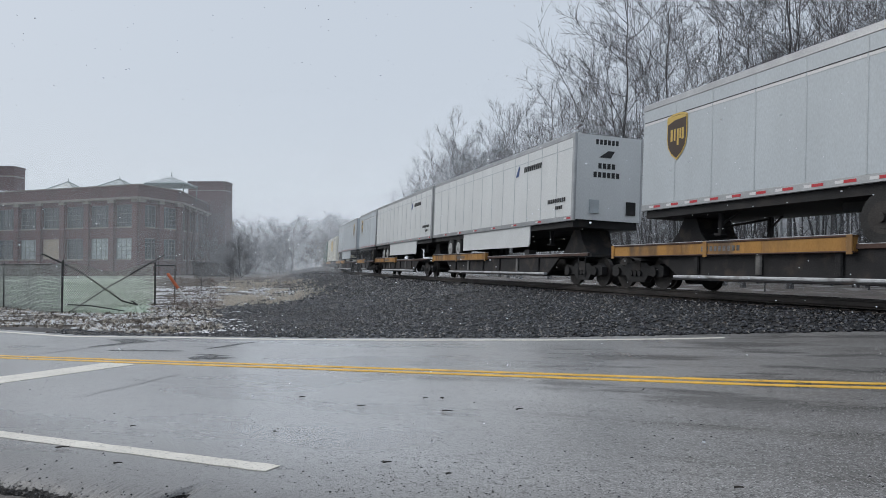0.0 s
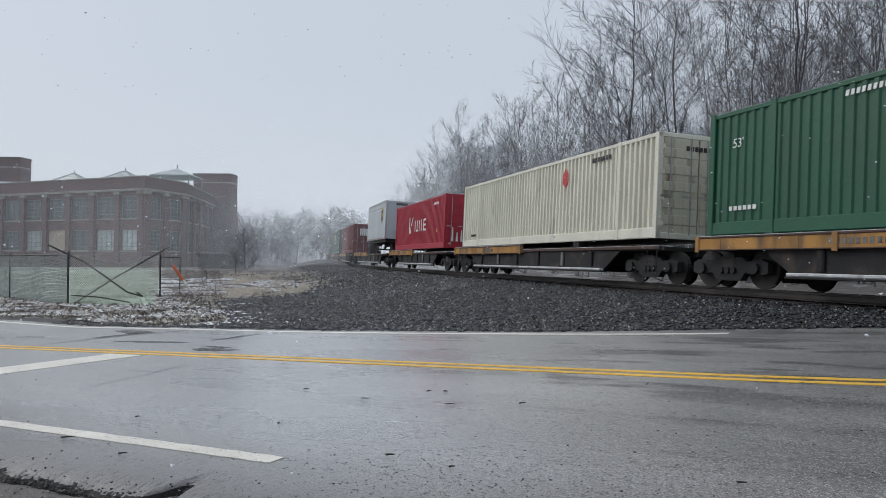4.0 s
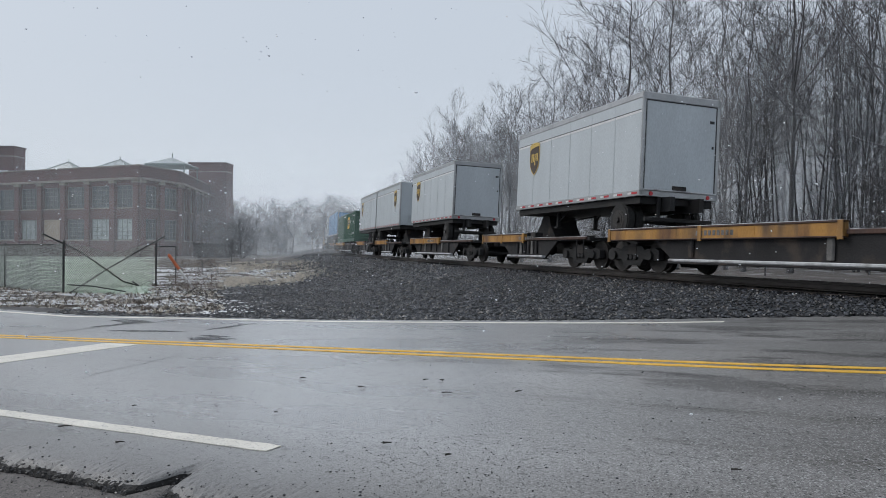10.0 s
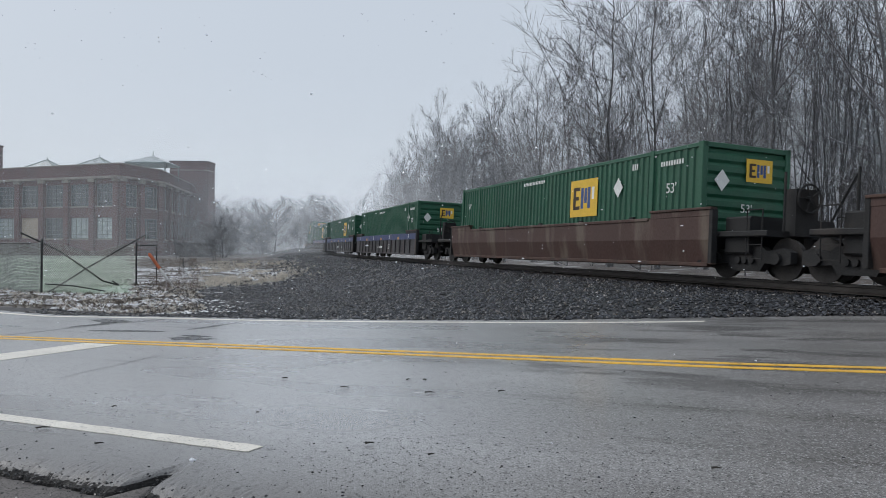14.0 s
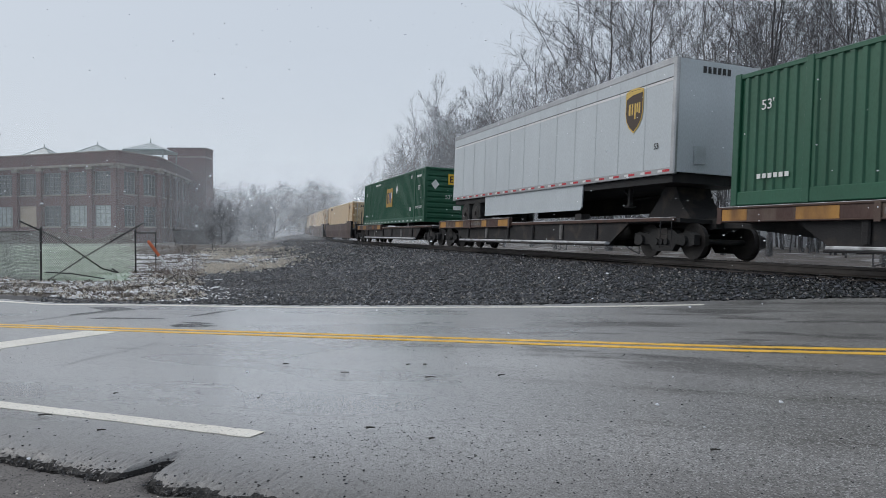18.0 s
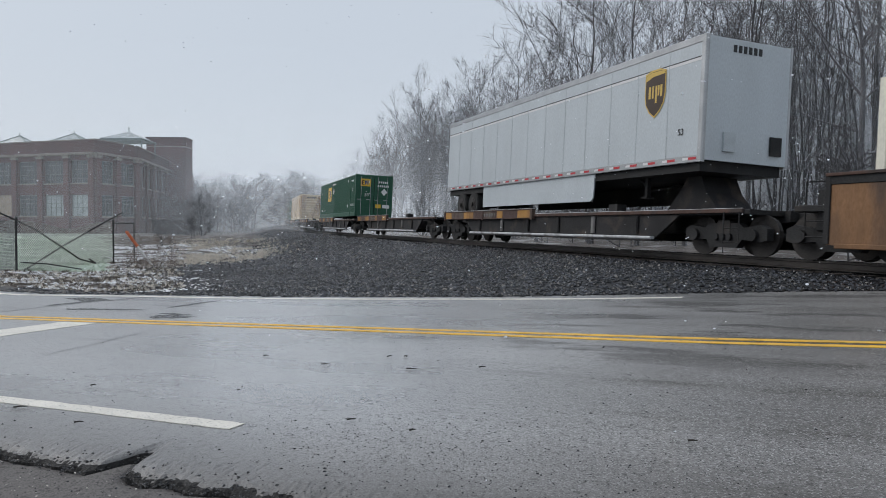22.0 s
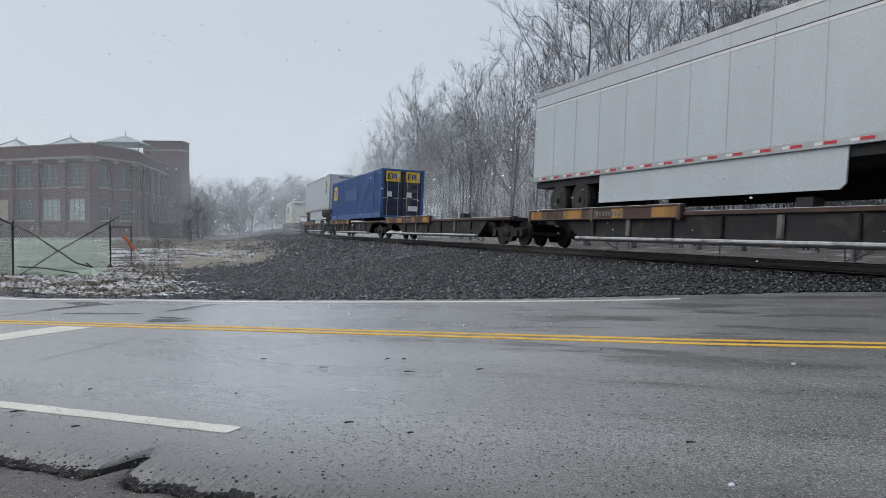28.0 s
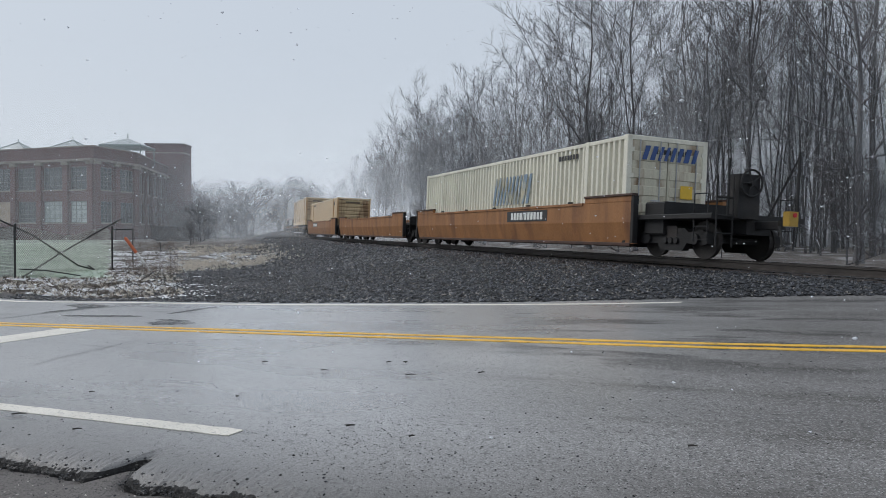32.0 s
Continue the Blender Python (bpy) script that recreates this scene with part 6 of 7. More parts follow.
def facade(house, a, b, bays, wide, special=None, brick=None, glazed=True):
    """A wall between two corners with piers, two rows of windows, a stone cornice and a parapet."""
    special = special or {}
    m, L = frame_of(a, b)
    bay = L / bays
    wall = Shape()
    for i in range(bays):
        x = (i + 0.5) * bay
        x0, x1 = i * bay, (i + 1) * bay
        wall.box(x0, x - wide / 2, -0.45, 0, Z_BASE, Z_TOP)
        wall.box(x + wide / 2, x1, -0.45, 0, Z_BASE, Z_TOP)
        z = Z_BASE
        for z0, z1 in ROWS:
            wall.box(x - wide / 2, x + wide / 2, -0.45, 0, z, z0)
            z = z1
        wall.box(x - wide / 2, x + wide / 2, -0.45, 0, z, Z_TOP)
        for r, (z0, z1) in enumerate(ROWS):
            kind = special.get((i, r), "dark")
            if kind == "board":
                o = part("boarded_opening", Shape().box(-wide / 2, wide / 2, -0.25, -0.12, 0, z1 - z0), BOARD, house, "tan plywood over an opening")
                o.matrix_basis = m @ Matrix.Translation((x, 0, z0))
            else:
                window(house, m, x, z0, z1, wide, PANE_LIGHT if kind == "light" else PANE)
    o = part("wall", wall, brick or BRICK, house)
    o.matrix_basis = m
    for i in range(bays + 1):
        x = min(max(i * bay, 0.45), L - 0.45)
        p = part("pier", Shape().bar("z", Z_BASE, Z_CORNICE - 0.1, x - 0.45, x + 0.45, 0.0, 0.32, 0.03), brick or BRICK, house)
        p.matrix_basis = m
        q = part("capital", Shape().bar("x", x - 0.55, x + 0.55, 0.0, 0.40, Z_CORNICE - 0.5, Z_CORNICE - 0.1, 0.05), LIMESTONE, p, "pale stone pier capital")
    for nm, z0, z1, y1, mat in (("cornice", Z_CORNICE - 0.1, Z_CORNICE + 0.22, 0.5, LIMESTONE), ("coping", Z_TOP, Z_TOP + 0.15, 0.1, LIMESTONE)):
        c = part(nm, Shape().bar("x", -0.1, L + 0.1, -0.5 if nm == "coping" else 0.0, y1, z0, z1, 0.02), mat, house)
        c.matrix_basis = m


def block(house, name, x0, x1, y0, y1, z0, z1, mat, band=True):
    o = part(name, Shape().box(x0, x1, y0, y1, z0, z1), mat, house)
    part("coping", Shape().box(x0 - 0.12, x1 + 0.12, y0 - 0.12, y1 + 0.12, z1, z1 + 0.22), BRICK_DARK, o)
    if band:
        part("stone_band", Shape().box(x0 - 0.04, x1 + 0.04, y0 - 0.04, y1 + 0.04, z1 - 1.5, z1 - 1.3), LIMESTONE, o)


def skylight(house, x, y, z, w, h):
    base = part("skylight", Shape().box(x - w, x + w, y - w, y + w, z - 1.2, z), ROOF_TAR, house)
    s = Shape()
    s.add([(x - w, y - w, z), (x + w, y - w, z), (x + w, y + w, z), (x - w, y + w, z), (x, y, z + h)], [(0, 1, 4), (1, 2, 4), (2, 3, 4), (3, 0, 4)])
    part("glazing", s, PANE_LIGHT, base, "pale pyramid glazing")
    for k in (-1, 1):
        for q in (-1, 1):
            part("glazing_bar", Shape().tube((x + k * w, y + q * w, z), (x, y, z + h), 0.09), COPPER, base)
    part("finial", Shape().tube((x, y, z + h - 0.1), (x, y, z + h + 0.55), 0.06), COPPER, base)


def build_factory():
    house = thing("brick_factory", "old two-storey red-brick factory with stone trim", "building")
    A, B, C = (-40.5, 95.0), (-38.1, 103.3), (-44.9, 152.0)
    P = (A[0] - 25.4 * 2.2, A[1] + 10.7 * 2.2)
    n = 13
    light = {(n - 1, 0): "light", (n - 2, 0): "light", (n - 5, 0): "light", (n - 4, 0): "board", (n - 8, 0): "light"}
    facade(house, P, A, n, 3.55, light)
    facade(house, A, B, 2, 2.9, brick=BRICK)
    facade(house, B, C, 10, 2.9, brick=BRICK_DARK)
    roof = Shape()
    roof.add([(P[0], P[1], Z_TOP - 0.6), (A[0], A[1], Z_TOP - 0.6), (B[0], B[1], Z_TOP - 0.6), (C[0], C[1], Z_TOP - 0.6), (-110, 165, Z_TOP - 0.6)], [(0, 1, 2, 3, 4)])
    part("roof", roof, ROOF_TAR, house)
    block(house, "stair_tower", -45.0, -38.4, 126.0, 130.0, -0.8, 15.7, BRICK)
    block(house, "stair_tower", -95.0, -68.0, 113.0, 116.0, -0.8, 16.6, BRICK)
    for x, y, z, w, h in ((-77.5, 126, 13.0, 3.0, 1.8), (-62.0, 118, 13.0, 3.0, 1.9), (-52.6, 116, 13.2, 3.2, 1.9)):
        skylight(house, x, y, z, w, h)
    cx, cy, cz, w = -42.6, 112.0, 13.7, 3.1
    can = part("roof_canopy", Shape().box(cx - w, cx + w, cy - w, cy + w, cz - 0.25, cz), COPPER, house, "greenish canopy on posts over the roof")
    s = Shape()
    s.add([(cx - w, cy - w, cz), (cx + w, cy - w, cz), (cx + w, cy + w, cz), (cx - w, cy + w, cz), (cx, cy, cz + 1.3)], [(0, 1, 4), (1, 2, 4), (2, 3, 4), (3, 0, 4)])
    part("canopy_roof", s, PANE_LIGHT, can)
    part("finial", Shape().tube((cx, cy, cz + 1.2), (cx, cy, cz + 2.0), 0.07), COPPER, can)
    for k in (-1, 1):
        for q in (-1, 1):
            part("canopy_post", Shape().tube((cx + k * (w - 0.2), cy + q * (w - 0.2), Z_TOP - 0.6), (cx + k * (w - 0.2), cy + q * (w - 0.2), cz - 0.2), 0.1), COPPER, can)
    for x, y, wv in ((-69, 113, 2.4), (-57, 108.5, 2.0), (-48.5, 106, 1.6)):
        part("roof_monitor", Shape().prism("x", x - wv, x + wv, [(y - 1.2, Z_TOP - 0.6), (y + 1.2, Z_TOP - 0.6), (y + 1.2, Z_TOP + 0.5), (y, Z_TOP + 1.1), (y - 1.2, Z_TOP + 0.5)]), ROOF_TAR, house)


build_factory()


def build_dumpster():
    t = thing("dumpster", "dark low steel container beside the thicket", "dumpster")
    m = Matrix.Translation((-26.4, 82, ground_z(-26.4, 82))) @ Matrix.Rotation(0.3, 4, "Z")
    t.matrix_world = m
    part("body", Shape().prism("y", -1.2, 1.2, [(-1.9, 0.15), (1.9, 0.15), (2.2, 1.5), (-2.2, 1.5)]), BLACK_STEEL, t)
    part("rim", Shape().box(-2.25, 2.25, -1.26, 1.26, 1.5, 1.6), BLACK_STEEL, t)
    part("skid", Shape().box(-1.7, 1.7, -0.9, -0.75, 0.0, 0.15), BLACK_STEEL, t)
    part("skid", Shape().box(-1.7, 1.7, 0.75, 0.9, 0.0, 0.15), BLACK_STEEL, t)


build_dumpster()


# ---- chain-link fence, half collapsed ----
def build_fence():
    f = thing("chain_link_fence", "sagging chain-link fence with bent top rails", "fence")
    corner, left, right = Vector((-13.46, 25.3, 0)), Vector((-26.0, 37.2, 0)), Vector((-12.72, 31.6, 0))

    def at(a, b, t, z):
        p = a + (b - a).normalized() * t
        return Vector((p.x, p.y, ground_z(p.x, p.y) + z))

    spots = [at(corner, left, 6.8 * i, 0) for i in range(3)] + [at(corner, right, (right - corner).length, 0)]
    for q in spots:
        p = part("post", Shape().tube(q + Vector((0, 0, -0.3)), q + Vector((0, 0, 1.86)), 0.038, n=8), FENCE_STEEL, f)
        part("post_cap", Shape().drum("z", (0, 0), 0.048, 0, 0.05, 8, 0.02), FENCE_STEEL, p).location = q + Vector((0, 0, 1.86))
    part("top_rail", Shape().tube(at(corner, left, 1.1, 1.80), at(corner, left, 14.0, 1.82), 0.026, n=6), FENCE_STEEL, f)

    def bent(points, r, label):
        sh = Shape()
        for p, q in zip(points, points[1:]):
            sh.tube(p, q, r, n=6)
        part("bent_rail", sh, FENCE_STEEL, f, label)

    bent([(-14.33, 25.5, 1.44), (-13.5, 26.6, 0.78), (-13.23, 28.0, 0.10), (-12.95, 28.9, -0.42), (-12.45, 29.2, -0.60), (-12.62, 29.0, -0.42)], 0.03, "bent fallen top rail")
    bent([(-12.3, 31.5, 1.46), (-12.75, 30.0, 0.85), (-13.28, 28.1, 0.08), (-13.45, 26.6, -0.45), (-13.5, 25.9, -0.66)], 0.03, "bent fallen top rail")
    bent([(-13.5, 25.6, -0.38), (-12.7, 25.9, -0.45), (-11.7, 26.3, -0.66)], 0.022, "rail lying in the weeds")
    bent([tuple(at(corner, right, 6.3, 1.74)), tuple(at(corner, right, 6.3, 1.74) + Vector((0.75, 0.4, 0))), tuple(at(corner, right, 6.3, 0.05) + Vector((0.75, 0.4, 0)))], 0.024, "bent end frame")

    def mesh_run(a, b, sag):
        wires = Shape()
        full, H, pitch = (b - a).length, 1.76, 0.10
        d = (b - a).normalized()
        t = -H
        while t < full:
            for k in (1, -1):
                u0, u1 = (t, t + H) if k > 0 else (t + H, t)
                prev = None
                for j in range(7):
                    z, u = H * j / 6, u0 + (u1 - u0) * j / 6
                    cur = None
                    if 0 <= u <= full:
                        dip = sag * math.exp(-((u - 3.0) / 1.5) ** 2)
                        bow = 0.05 * math.sin(u * 1.7) * (z / H) + 0.45 * dip * (z / H)
                        q = at(a, b, u, 0.03 + z * (H - dip) / H)
                        cur = Vector((q.x + d.y * bow, q.y - d.x * bow, q.z))
                    if prev is not None and cur is not None:
                        wires.tube(prev, cur, 0.008, n=3, caps=False)
                    prev = cur
            t += pitch
        part("wire_mesh", wires, FENCE_WIRE, f, "sagging galvanised wire mesh" if sag else "galvanised wire mesh")

    mesh_run(corner, left, 0.0)
    mesh_run(corner, right, 0.30)


build_fence()


def build_marker():
    t = thing("marker_post", "leaning orange and white plastic marker post", "marker post")
    base = Vector((-10.38, 29.8, ground_z(-10.38, 29.8) - 0.1))
    topp = Vector((-11.49, 29.9, 0.64))
    mid = base + (topp - base) * 0.6
    part("lower_tube", Shape().tube(base, mid, 0.055, n=10), WHITE_PLASTIC, t, "white lower tube")
    part("upper_tube", Shape().tube(mid, topp, 0.065, n=10), ORANGE, t, "orange upper tube")
    part("cap", Shape().tube(topp, topp + (topp - base).normalized() * 0.06, 0.067, 0.03, n=10), ORANGE, t)


build_marker()
kerb = thing("kerb_block", "white-painted concrete kerb block at the roadside", "kerb block")
kerb.matrix_world = Matrix.Translation((-14.25, 20.9, ground_z(-14.25, 20.9))) @ Matrix.Rotation(-0.5, 4, "Z")
part("block", Shape().prism("x", -0.9, 0.35, [(-0.1, -0.05), (0.1, -0.05), (0.08, 0.15), (-0.08, 0.15)]), WHITE_PLASTIC, kerb)


# ---- loose ground cover ----
def scatter_mesh(name, items, material, label, category, template, spin_at=None):
    """Many small pieces in one mesh: template(rng) gives vertices and faces, items their places and sizes."""
    verts, faces, k = [], [], 0
    for (x, y, z), size, spin in items:
        if spin_at is not None:
            spin = spin_at + (spin - 3.14) * 0.3
        v, f = template(random)
        c, s = math.cos(spin), math.sin(spin)
        verts += [(x + (p[0] * c - p[1] * s) * size, y + (p[0] * s + p[1] * c) * size, z + p[2] * size) for p in v]
        faces += [tuple(i + k for i in q) for q in f]
        k += len(v)
    me = bpy.data.meshes.new(name)
    me.from_pydata(verts, [], faces)
    me.materials.append(material)
    return tagged(new(name, me), label, category, kind="stuff")


def pebble(rng):
    j = lambda a: a * rng.uniform(0.55, 1.25)
    v = [(j(1), j(0.3) - 0.15, 0), (j(0.25) - 0.1, j(0.9), j(0.15)), (-j(0.95), j(0.3) - 0.1, 0), (j(0.2) - 0.1, -j(0.9), j(0.1)), (j(0.45), j(0.3) - 0.2, j(0.5)), (-j(0.45), j(0.3) - 0.1, j(0.55)), (0, 0, -0.5)]
    return v, [(0, 1, 4), (1, 5, 4), (1, 2, 5), (2, 3, 5), (3, 4, 5), (3, 0, 4), (1, 0, 6), (2, 1, 6), (3, 2, 6), (0, 3, 6)]


def tuft(rng):
    v, f = [], []
    for i in range(7):
        a, r, h, lean = rng.uniform(0, 6.28), rng.uniform(0, 0.5), rng.uniform(0.5, 1.2), rng.uniform(0.2, 0.9)
        x, y = r * math.cos(a), r * math.sin(a)
        b = rng.uniform(0, 6.28)
        w = 0.05
        k = len(v)
        v += [(x - w, y, -0.1), (x + w, y, -0.1), (x + lean * 0.4 * math.cos(b) + w * 0.6, y + lean * 0.4 * math.sin(b), h * 0.6), (x + lean * math.cos(b), y + lean * math.sin(b), h)]
        f += [(k, k + 1, k + 2), (k, k + 2, k + 3)]
    return v, f


def stone_items(count, x0, x1, y0, y1, size0, size1, keep):
    rng = random.Random(count)
    out = []
    tries = 0
    while len(out) < count and tries < count * 6:
        tries += 1
        x, y = rng.uniform(x0, x1), y0 + (y1 - y0) * rng.random() ** 1.5
        if keep(x, y, rng):
            out.append(((x, y, ground_z(x, y) + 0.005), rng.uniform(size0, size1), rng.uniform(0, 6.28)))
    return out


def in_gravel(x, y, rng):
    al, ac = road_uv(x, y)
    ac = past_edge(al, ac)
    s, d = beside(x, y)
    return ac > 11.35 and d < 2.0 and abs(d) > 0.0 and ground_kind(x, y) == 0 and (abs(x) < y * 0.75 + 2)


def in_verge(x, y, rng):
    al, ac = road_uv(x, y)
    ac = past_edge(al, ac)
    return ac > 11.6 and ground_kind(x, y) == 1 and abs(x) < y * 0.78 + 2


def near_gravel(x, y, rng):
    return in_verge(x, y, rng) and x > gravel_edge(y) - abs(rng.gauss(0, 1.3))


scatter_mesh("ballast_stones", stone_items(30000, -10, 14, 8.5, 32, 0.024, 0.060, in_gravel), STONE, "loose dark grey crushed ballast stones", "gravel", pebble)
scatter_mesh("ballast_stones", stone_items(6000, -10, 14, 8.5, 34, 0.045, 0.075, in_gravel), STONE, "loose dark grey crushed ballast stones", "gravel", pebble)
scatter_mesh("ballast_stones", stone_items(14000, -14, 6, 26, 72, 0.06, 0.12, in_gravel), STONE, "loose dark grey crushed ballast stones", "gravel", pebble)
scatter_mesh("ballast_stones", stone_items(3000, -14, 0, 12, 60, 0.04, 0.08, near_gravel), STONE, "dark stones strayed into the verge", "gravel", pebble)


def in_tan(x, y, rng):
    return (in_verge(x, y, rng) or ground_kind(x, y) == 0 and x < gravel_edge(y) + abs(rng.gauss(0, 0.9))) and x > -0.30 * y - abs(rng.gauss(0, 0.7)) and y > 29.5 + abs(rng.gauss(0, 1.0)) and noise.noise((x * 0.55, y * 0.28, 4.0)) + 0.5 * noise.noise((x * 1.7, y * 0.8, 6.0)) > rng.uniform(-0.25, 0.2)


scatter_mesh("dry_grass", stone_items(2600, -18, 2, 28, 62, 0.05, 0.19, in_tan), DRY_GRASS, "dry straw-coloured grass with a dusting of snow", "grass", tuft)
scatter_mesh("weeds", stone_items(2400, -24, -2, 13, 34, 0.04, 0.11, in_verge), WEED, "low brown weeds and dead grass on the verge", "weeds", tuft)
scatter_mesh("dry_grass", stone_items(1400, -24, -2, 13, 32, 0.04, 0.11, in_verge), DRY_GRASS, "dry pale grass among the weeds", "grass", tuft)


def brush(rng):
    """A clump of thin dead stems."""
    v, f = [], []
    for i in range(9):
        a, r, hh = rng.uniform(0, 6.28), rng.uniform(0, 0.35), rng.uniform(0.45, 1.15)
        x, y = r * math.cos(a), r * math.sin(a)
        lean = rng.uniform(0.1, 0.5)
        b = rng.uniform(0, 6.28)
        q = (x + lean * math.cos(b), y + lean * math.sin(b), hh)
        k = len(v)
        v += [(x - 0.007, y, -0.1), (x + 0.007, y, -0.1), q]
        f.append((k, k + 1, k + 2))
        for j in range(3):
            t = rng.uniform(0.35, 0.9)
            g = (x + (q[0] - x) * t, y + (q[1] - y) * t, hh * t)
            k = len(v)
            v += [(g[0] - 0.005, g[1], g[2]), (g[0] + 0.005, g[1], g[2]), (g[0] + rng.uniform(-0.25, 0.25), g[1] + rng.uniform(-0.25, 0.25), g[2] + rng.uniform(0.05, 0.3))]
            f.append((k, k + 1, k + 2))
    return v, f


def in_brush(x, y, rng):
    return in_verge(x, y, rng) and -0.385 * y < x < -0.315 * y and noise.noise((x * 0.4, y * 0.25, 2.0)) > -0.25


BRUSH = shade("dead_brown_stems", (0.23, 0.18, 0.155), 0.9, vary=0.3, scale=3, fine=20, bump=0, snow=0.15)
scatter_mesh("dead_brush", stone_items(260, -24, -6, 27, 66, 0.2, 0.65, in_brush), BRUSH, "thin brown dead brush beyond the fence", "brush", brush)


def in_lawn(x, y, rng):
    return ground_kind(x, y) == 2 and abs(x) < y * 0.85 + 2


LAWN_BLADE = shade("frosted_grass", (0.45, 0.55, 0.43), 0.9, vary=0.3, scale=2, fine=20, bump=0, snow=0.4)
scatter_mesh("lawn_grass", stone_items(2500, -34, -9, 24, 60, 0.05, 0.10, in_lawn), LAWN_BLADE, "short frosted green lawn grass", "grass", tuft)


# snow clods lying on the verge
def in_clod(x, y, rng):
    al, ac = road_uv(x, y)
    if not (in_verge(x, y, rng) or ac > 12 and ground_kind(x, y) == 0 and x < gravel_edge(y) + abs(rng.gauss(0, 0.8))):
        return False
    return noise.noise((al * 0.6, ac * 0.8, 9.0)) > -0.09


CLOD = shade("snow_clod", (0.80, 0.81, 0.83), 0.8, vary=0.1, scale=4, fine=30, bump=0.3)
scatter_mesh("snow_patches", stone_items(11000, -24, -2, 14, 52, 0.02, 0.10, in_clod), CLOD, "thin patches of wet snow on dead grass", "snow",
             lambda rng: ([(p[0] * 1.7, p[1] * 0.7, p[2] * 0.4) for p in pebble(rng)[0]], pebble(rng)[1]), spin_at=2.635)


# ---- on the road: cracks, tar, twigs, grit ----
def crack(name, points, width, material, label):
    sh = Shape()
    pts = []
    for (a0, c0), (a1, c1) in zip(points, points[1:]):
        n = max(2, int(math.hypot(a1 - a0, c1 - c0) / 0.15))
        for i in range(n):
            t = i / n
            al, ac = a0 + (a1 - a0) * t, c0 + (c1 - c0) * t
            pts.append((al + 0.06 * noise.noise((al * 3, ac * 3, 1)), ac + 0.07 * noise.noise((al * 3, ac * 3, 7))))
    v = []
    for i, (al, ac) in enumerate(pts):
        w = width * (0.5 + 0.8 * abs(noise.noise((al * 5, ac * 5, 3.0)))) * (1 if 0 < i < len(pts) - 1 else 0.2)
        nx = pts[min(i + 1, len(pts) - 1)][0] - pts[max(i - 1, 0)][0]
        ny = pts[min(i + 1, len(pts) - 1)][1] - pts[max(i - 1, 0)][1]
        q = math.hypot(nx, ny) or 1
        for k in (-1, 1):
            x, y = road_xy(al - k * ny / q * w, ac + k * nx / q * w)
            v.append((x, y, road_z(al) + 0.0035))
    sh.add(v, [(2 * i, 2 * i + 1, 2 * i + 3, 2 * i + 2) for i in range(len(pts) - 1)])
    return solid(name, sh, material, label, "road crack", kind="structure")


crack("tar_crack", [(11.90, 7.05), (11.95, 8.1), (11.98, 9.2), (11.66, 10.6)], 0.045, TAR, "dark tar-filled crack across the road")
crack("tar_crack", [(6.36, 4.3), (6.63, 5.15), (6.7, 5.4), (6.95, 6.2)], 0.010, TAR, "thin crack in the asphalt")
DAMP = shade("dark_damp_asphalt", (0.06, 0.06, 0.062), 0.2, vary=0.3, scale=2, fine=40, bump=0.3)


def damp_patch(al, ac, a, b, turn, seed):
    sh, n = Shape(), 140
    v = []
    for i in range(n):
        t = 2 * math.pi * i / n
        r = 1 + 0.6 * noise.noise((math.cos(t) * 1.5, math.sin(t) * 1.5, seed)) + 0.5 * noise.noise((math.cos(t) * 6, math.sin(t) * 6, seed)) + 0.3 * noise.noise((math.cos(t) * 15, math.sin(t) * 15, seed))
        u, w = a * r * math.cos(t), b * r * math.sin(t)
        x, y = road_xy(al + u * math.cos(turn) - w * math.sin(turn), ac + u * math.sin(turn) + w * math.cos(turn))
        v.append((x, y, road_z(al + u) + 0.004))
    sh.add(v, [tuple(range(n))])
    return solid("damp_patch", sh, DAMP, "dark damp patch of worn asphalt", "damp patch", kind="structure")


for q in ((10.35, 8.1, 0.85, 0.11, -0.08, 1.0), (8.0, 7.45, 0.42, 0.16, 0.1, 3.0), (8.25, 7.75, 0.4, 0.07, 0.1, 3.5), (9.3, 9.1, 0.09, 0.5, -0.1, 2.0), (12.8, 9.75, 0.9, 0.2, 0.25, 6.0), (12.2, 9.0, 0.14, 0.55, 0.0, 8.0)):
    damp_patch(*q)

rng = random.Random(77)
TWIG_WOOD = shade("wet_twig_wood", (0.03, 0.025, 0.02), 0.6, vary=0.4)
for al, ac, ln in ((2.12, 5.0, 0.07), (2.61, 4.77, 0.10), (3.39, 4.75, 0.09), (3.08, 5.24, 0.05), (2.94, 5.28, 0.05), (4.19, 4.97, 0.06), (2.19, 3.31, 0.06), (1.76, 3.23, 0.04), (0.41, 3.51, 0.06), (4.41, 2.87, 0.10),
                   (3.67, 2.73, 0.06), (4.57, 3.52, 0.04), (3.38, 3.73, 0.03)):
    x, y = road_xy(al, ac)
    a = rng.uniform(-0.5, 0.5)
    ln *= 0.8
    solid("twig", Shape().tube((x - ln / 2 * math.cos(a), y - ln / 2 * math.sin(a), road_z(al) + 0.012), (x, y, road_z(al) + 0.016), 0.0055, 0.005, 5).tube((x, y, road_z(al) + 0.016), (x + ln / 2 * math.cos(a), y + ln / 2 * math.sin(a) + 0.01, road_z(al) + 0.012), 0.005, 0.0025, 5),
          TWIG_WOOD, "small dark wet twig lying on the road", "twig", group="twigs on the road")
grit = []
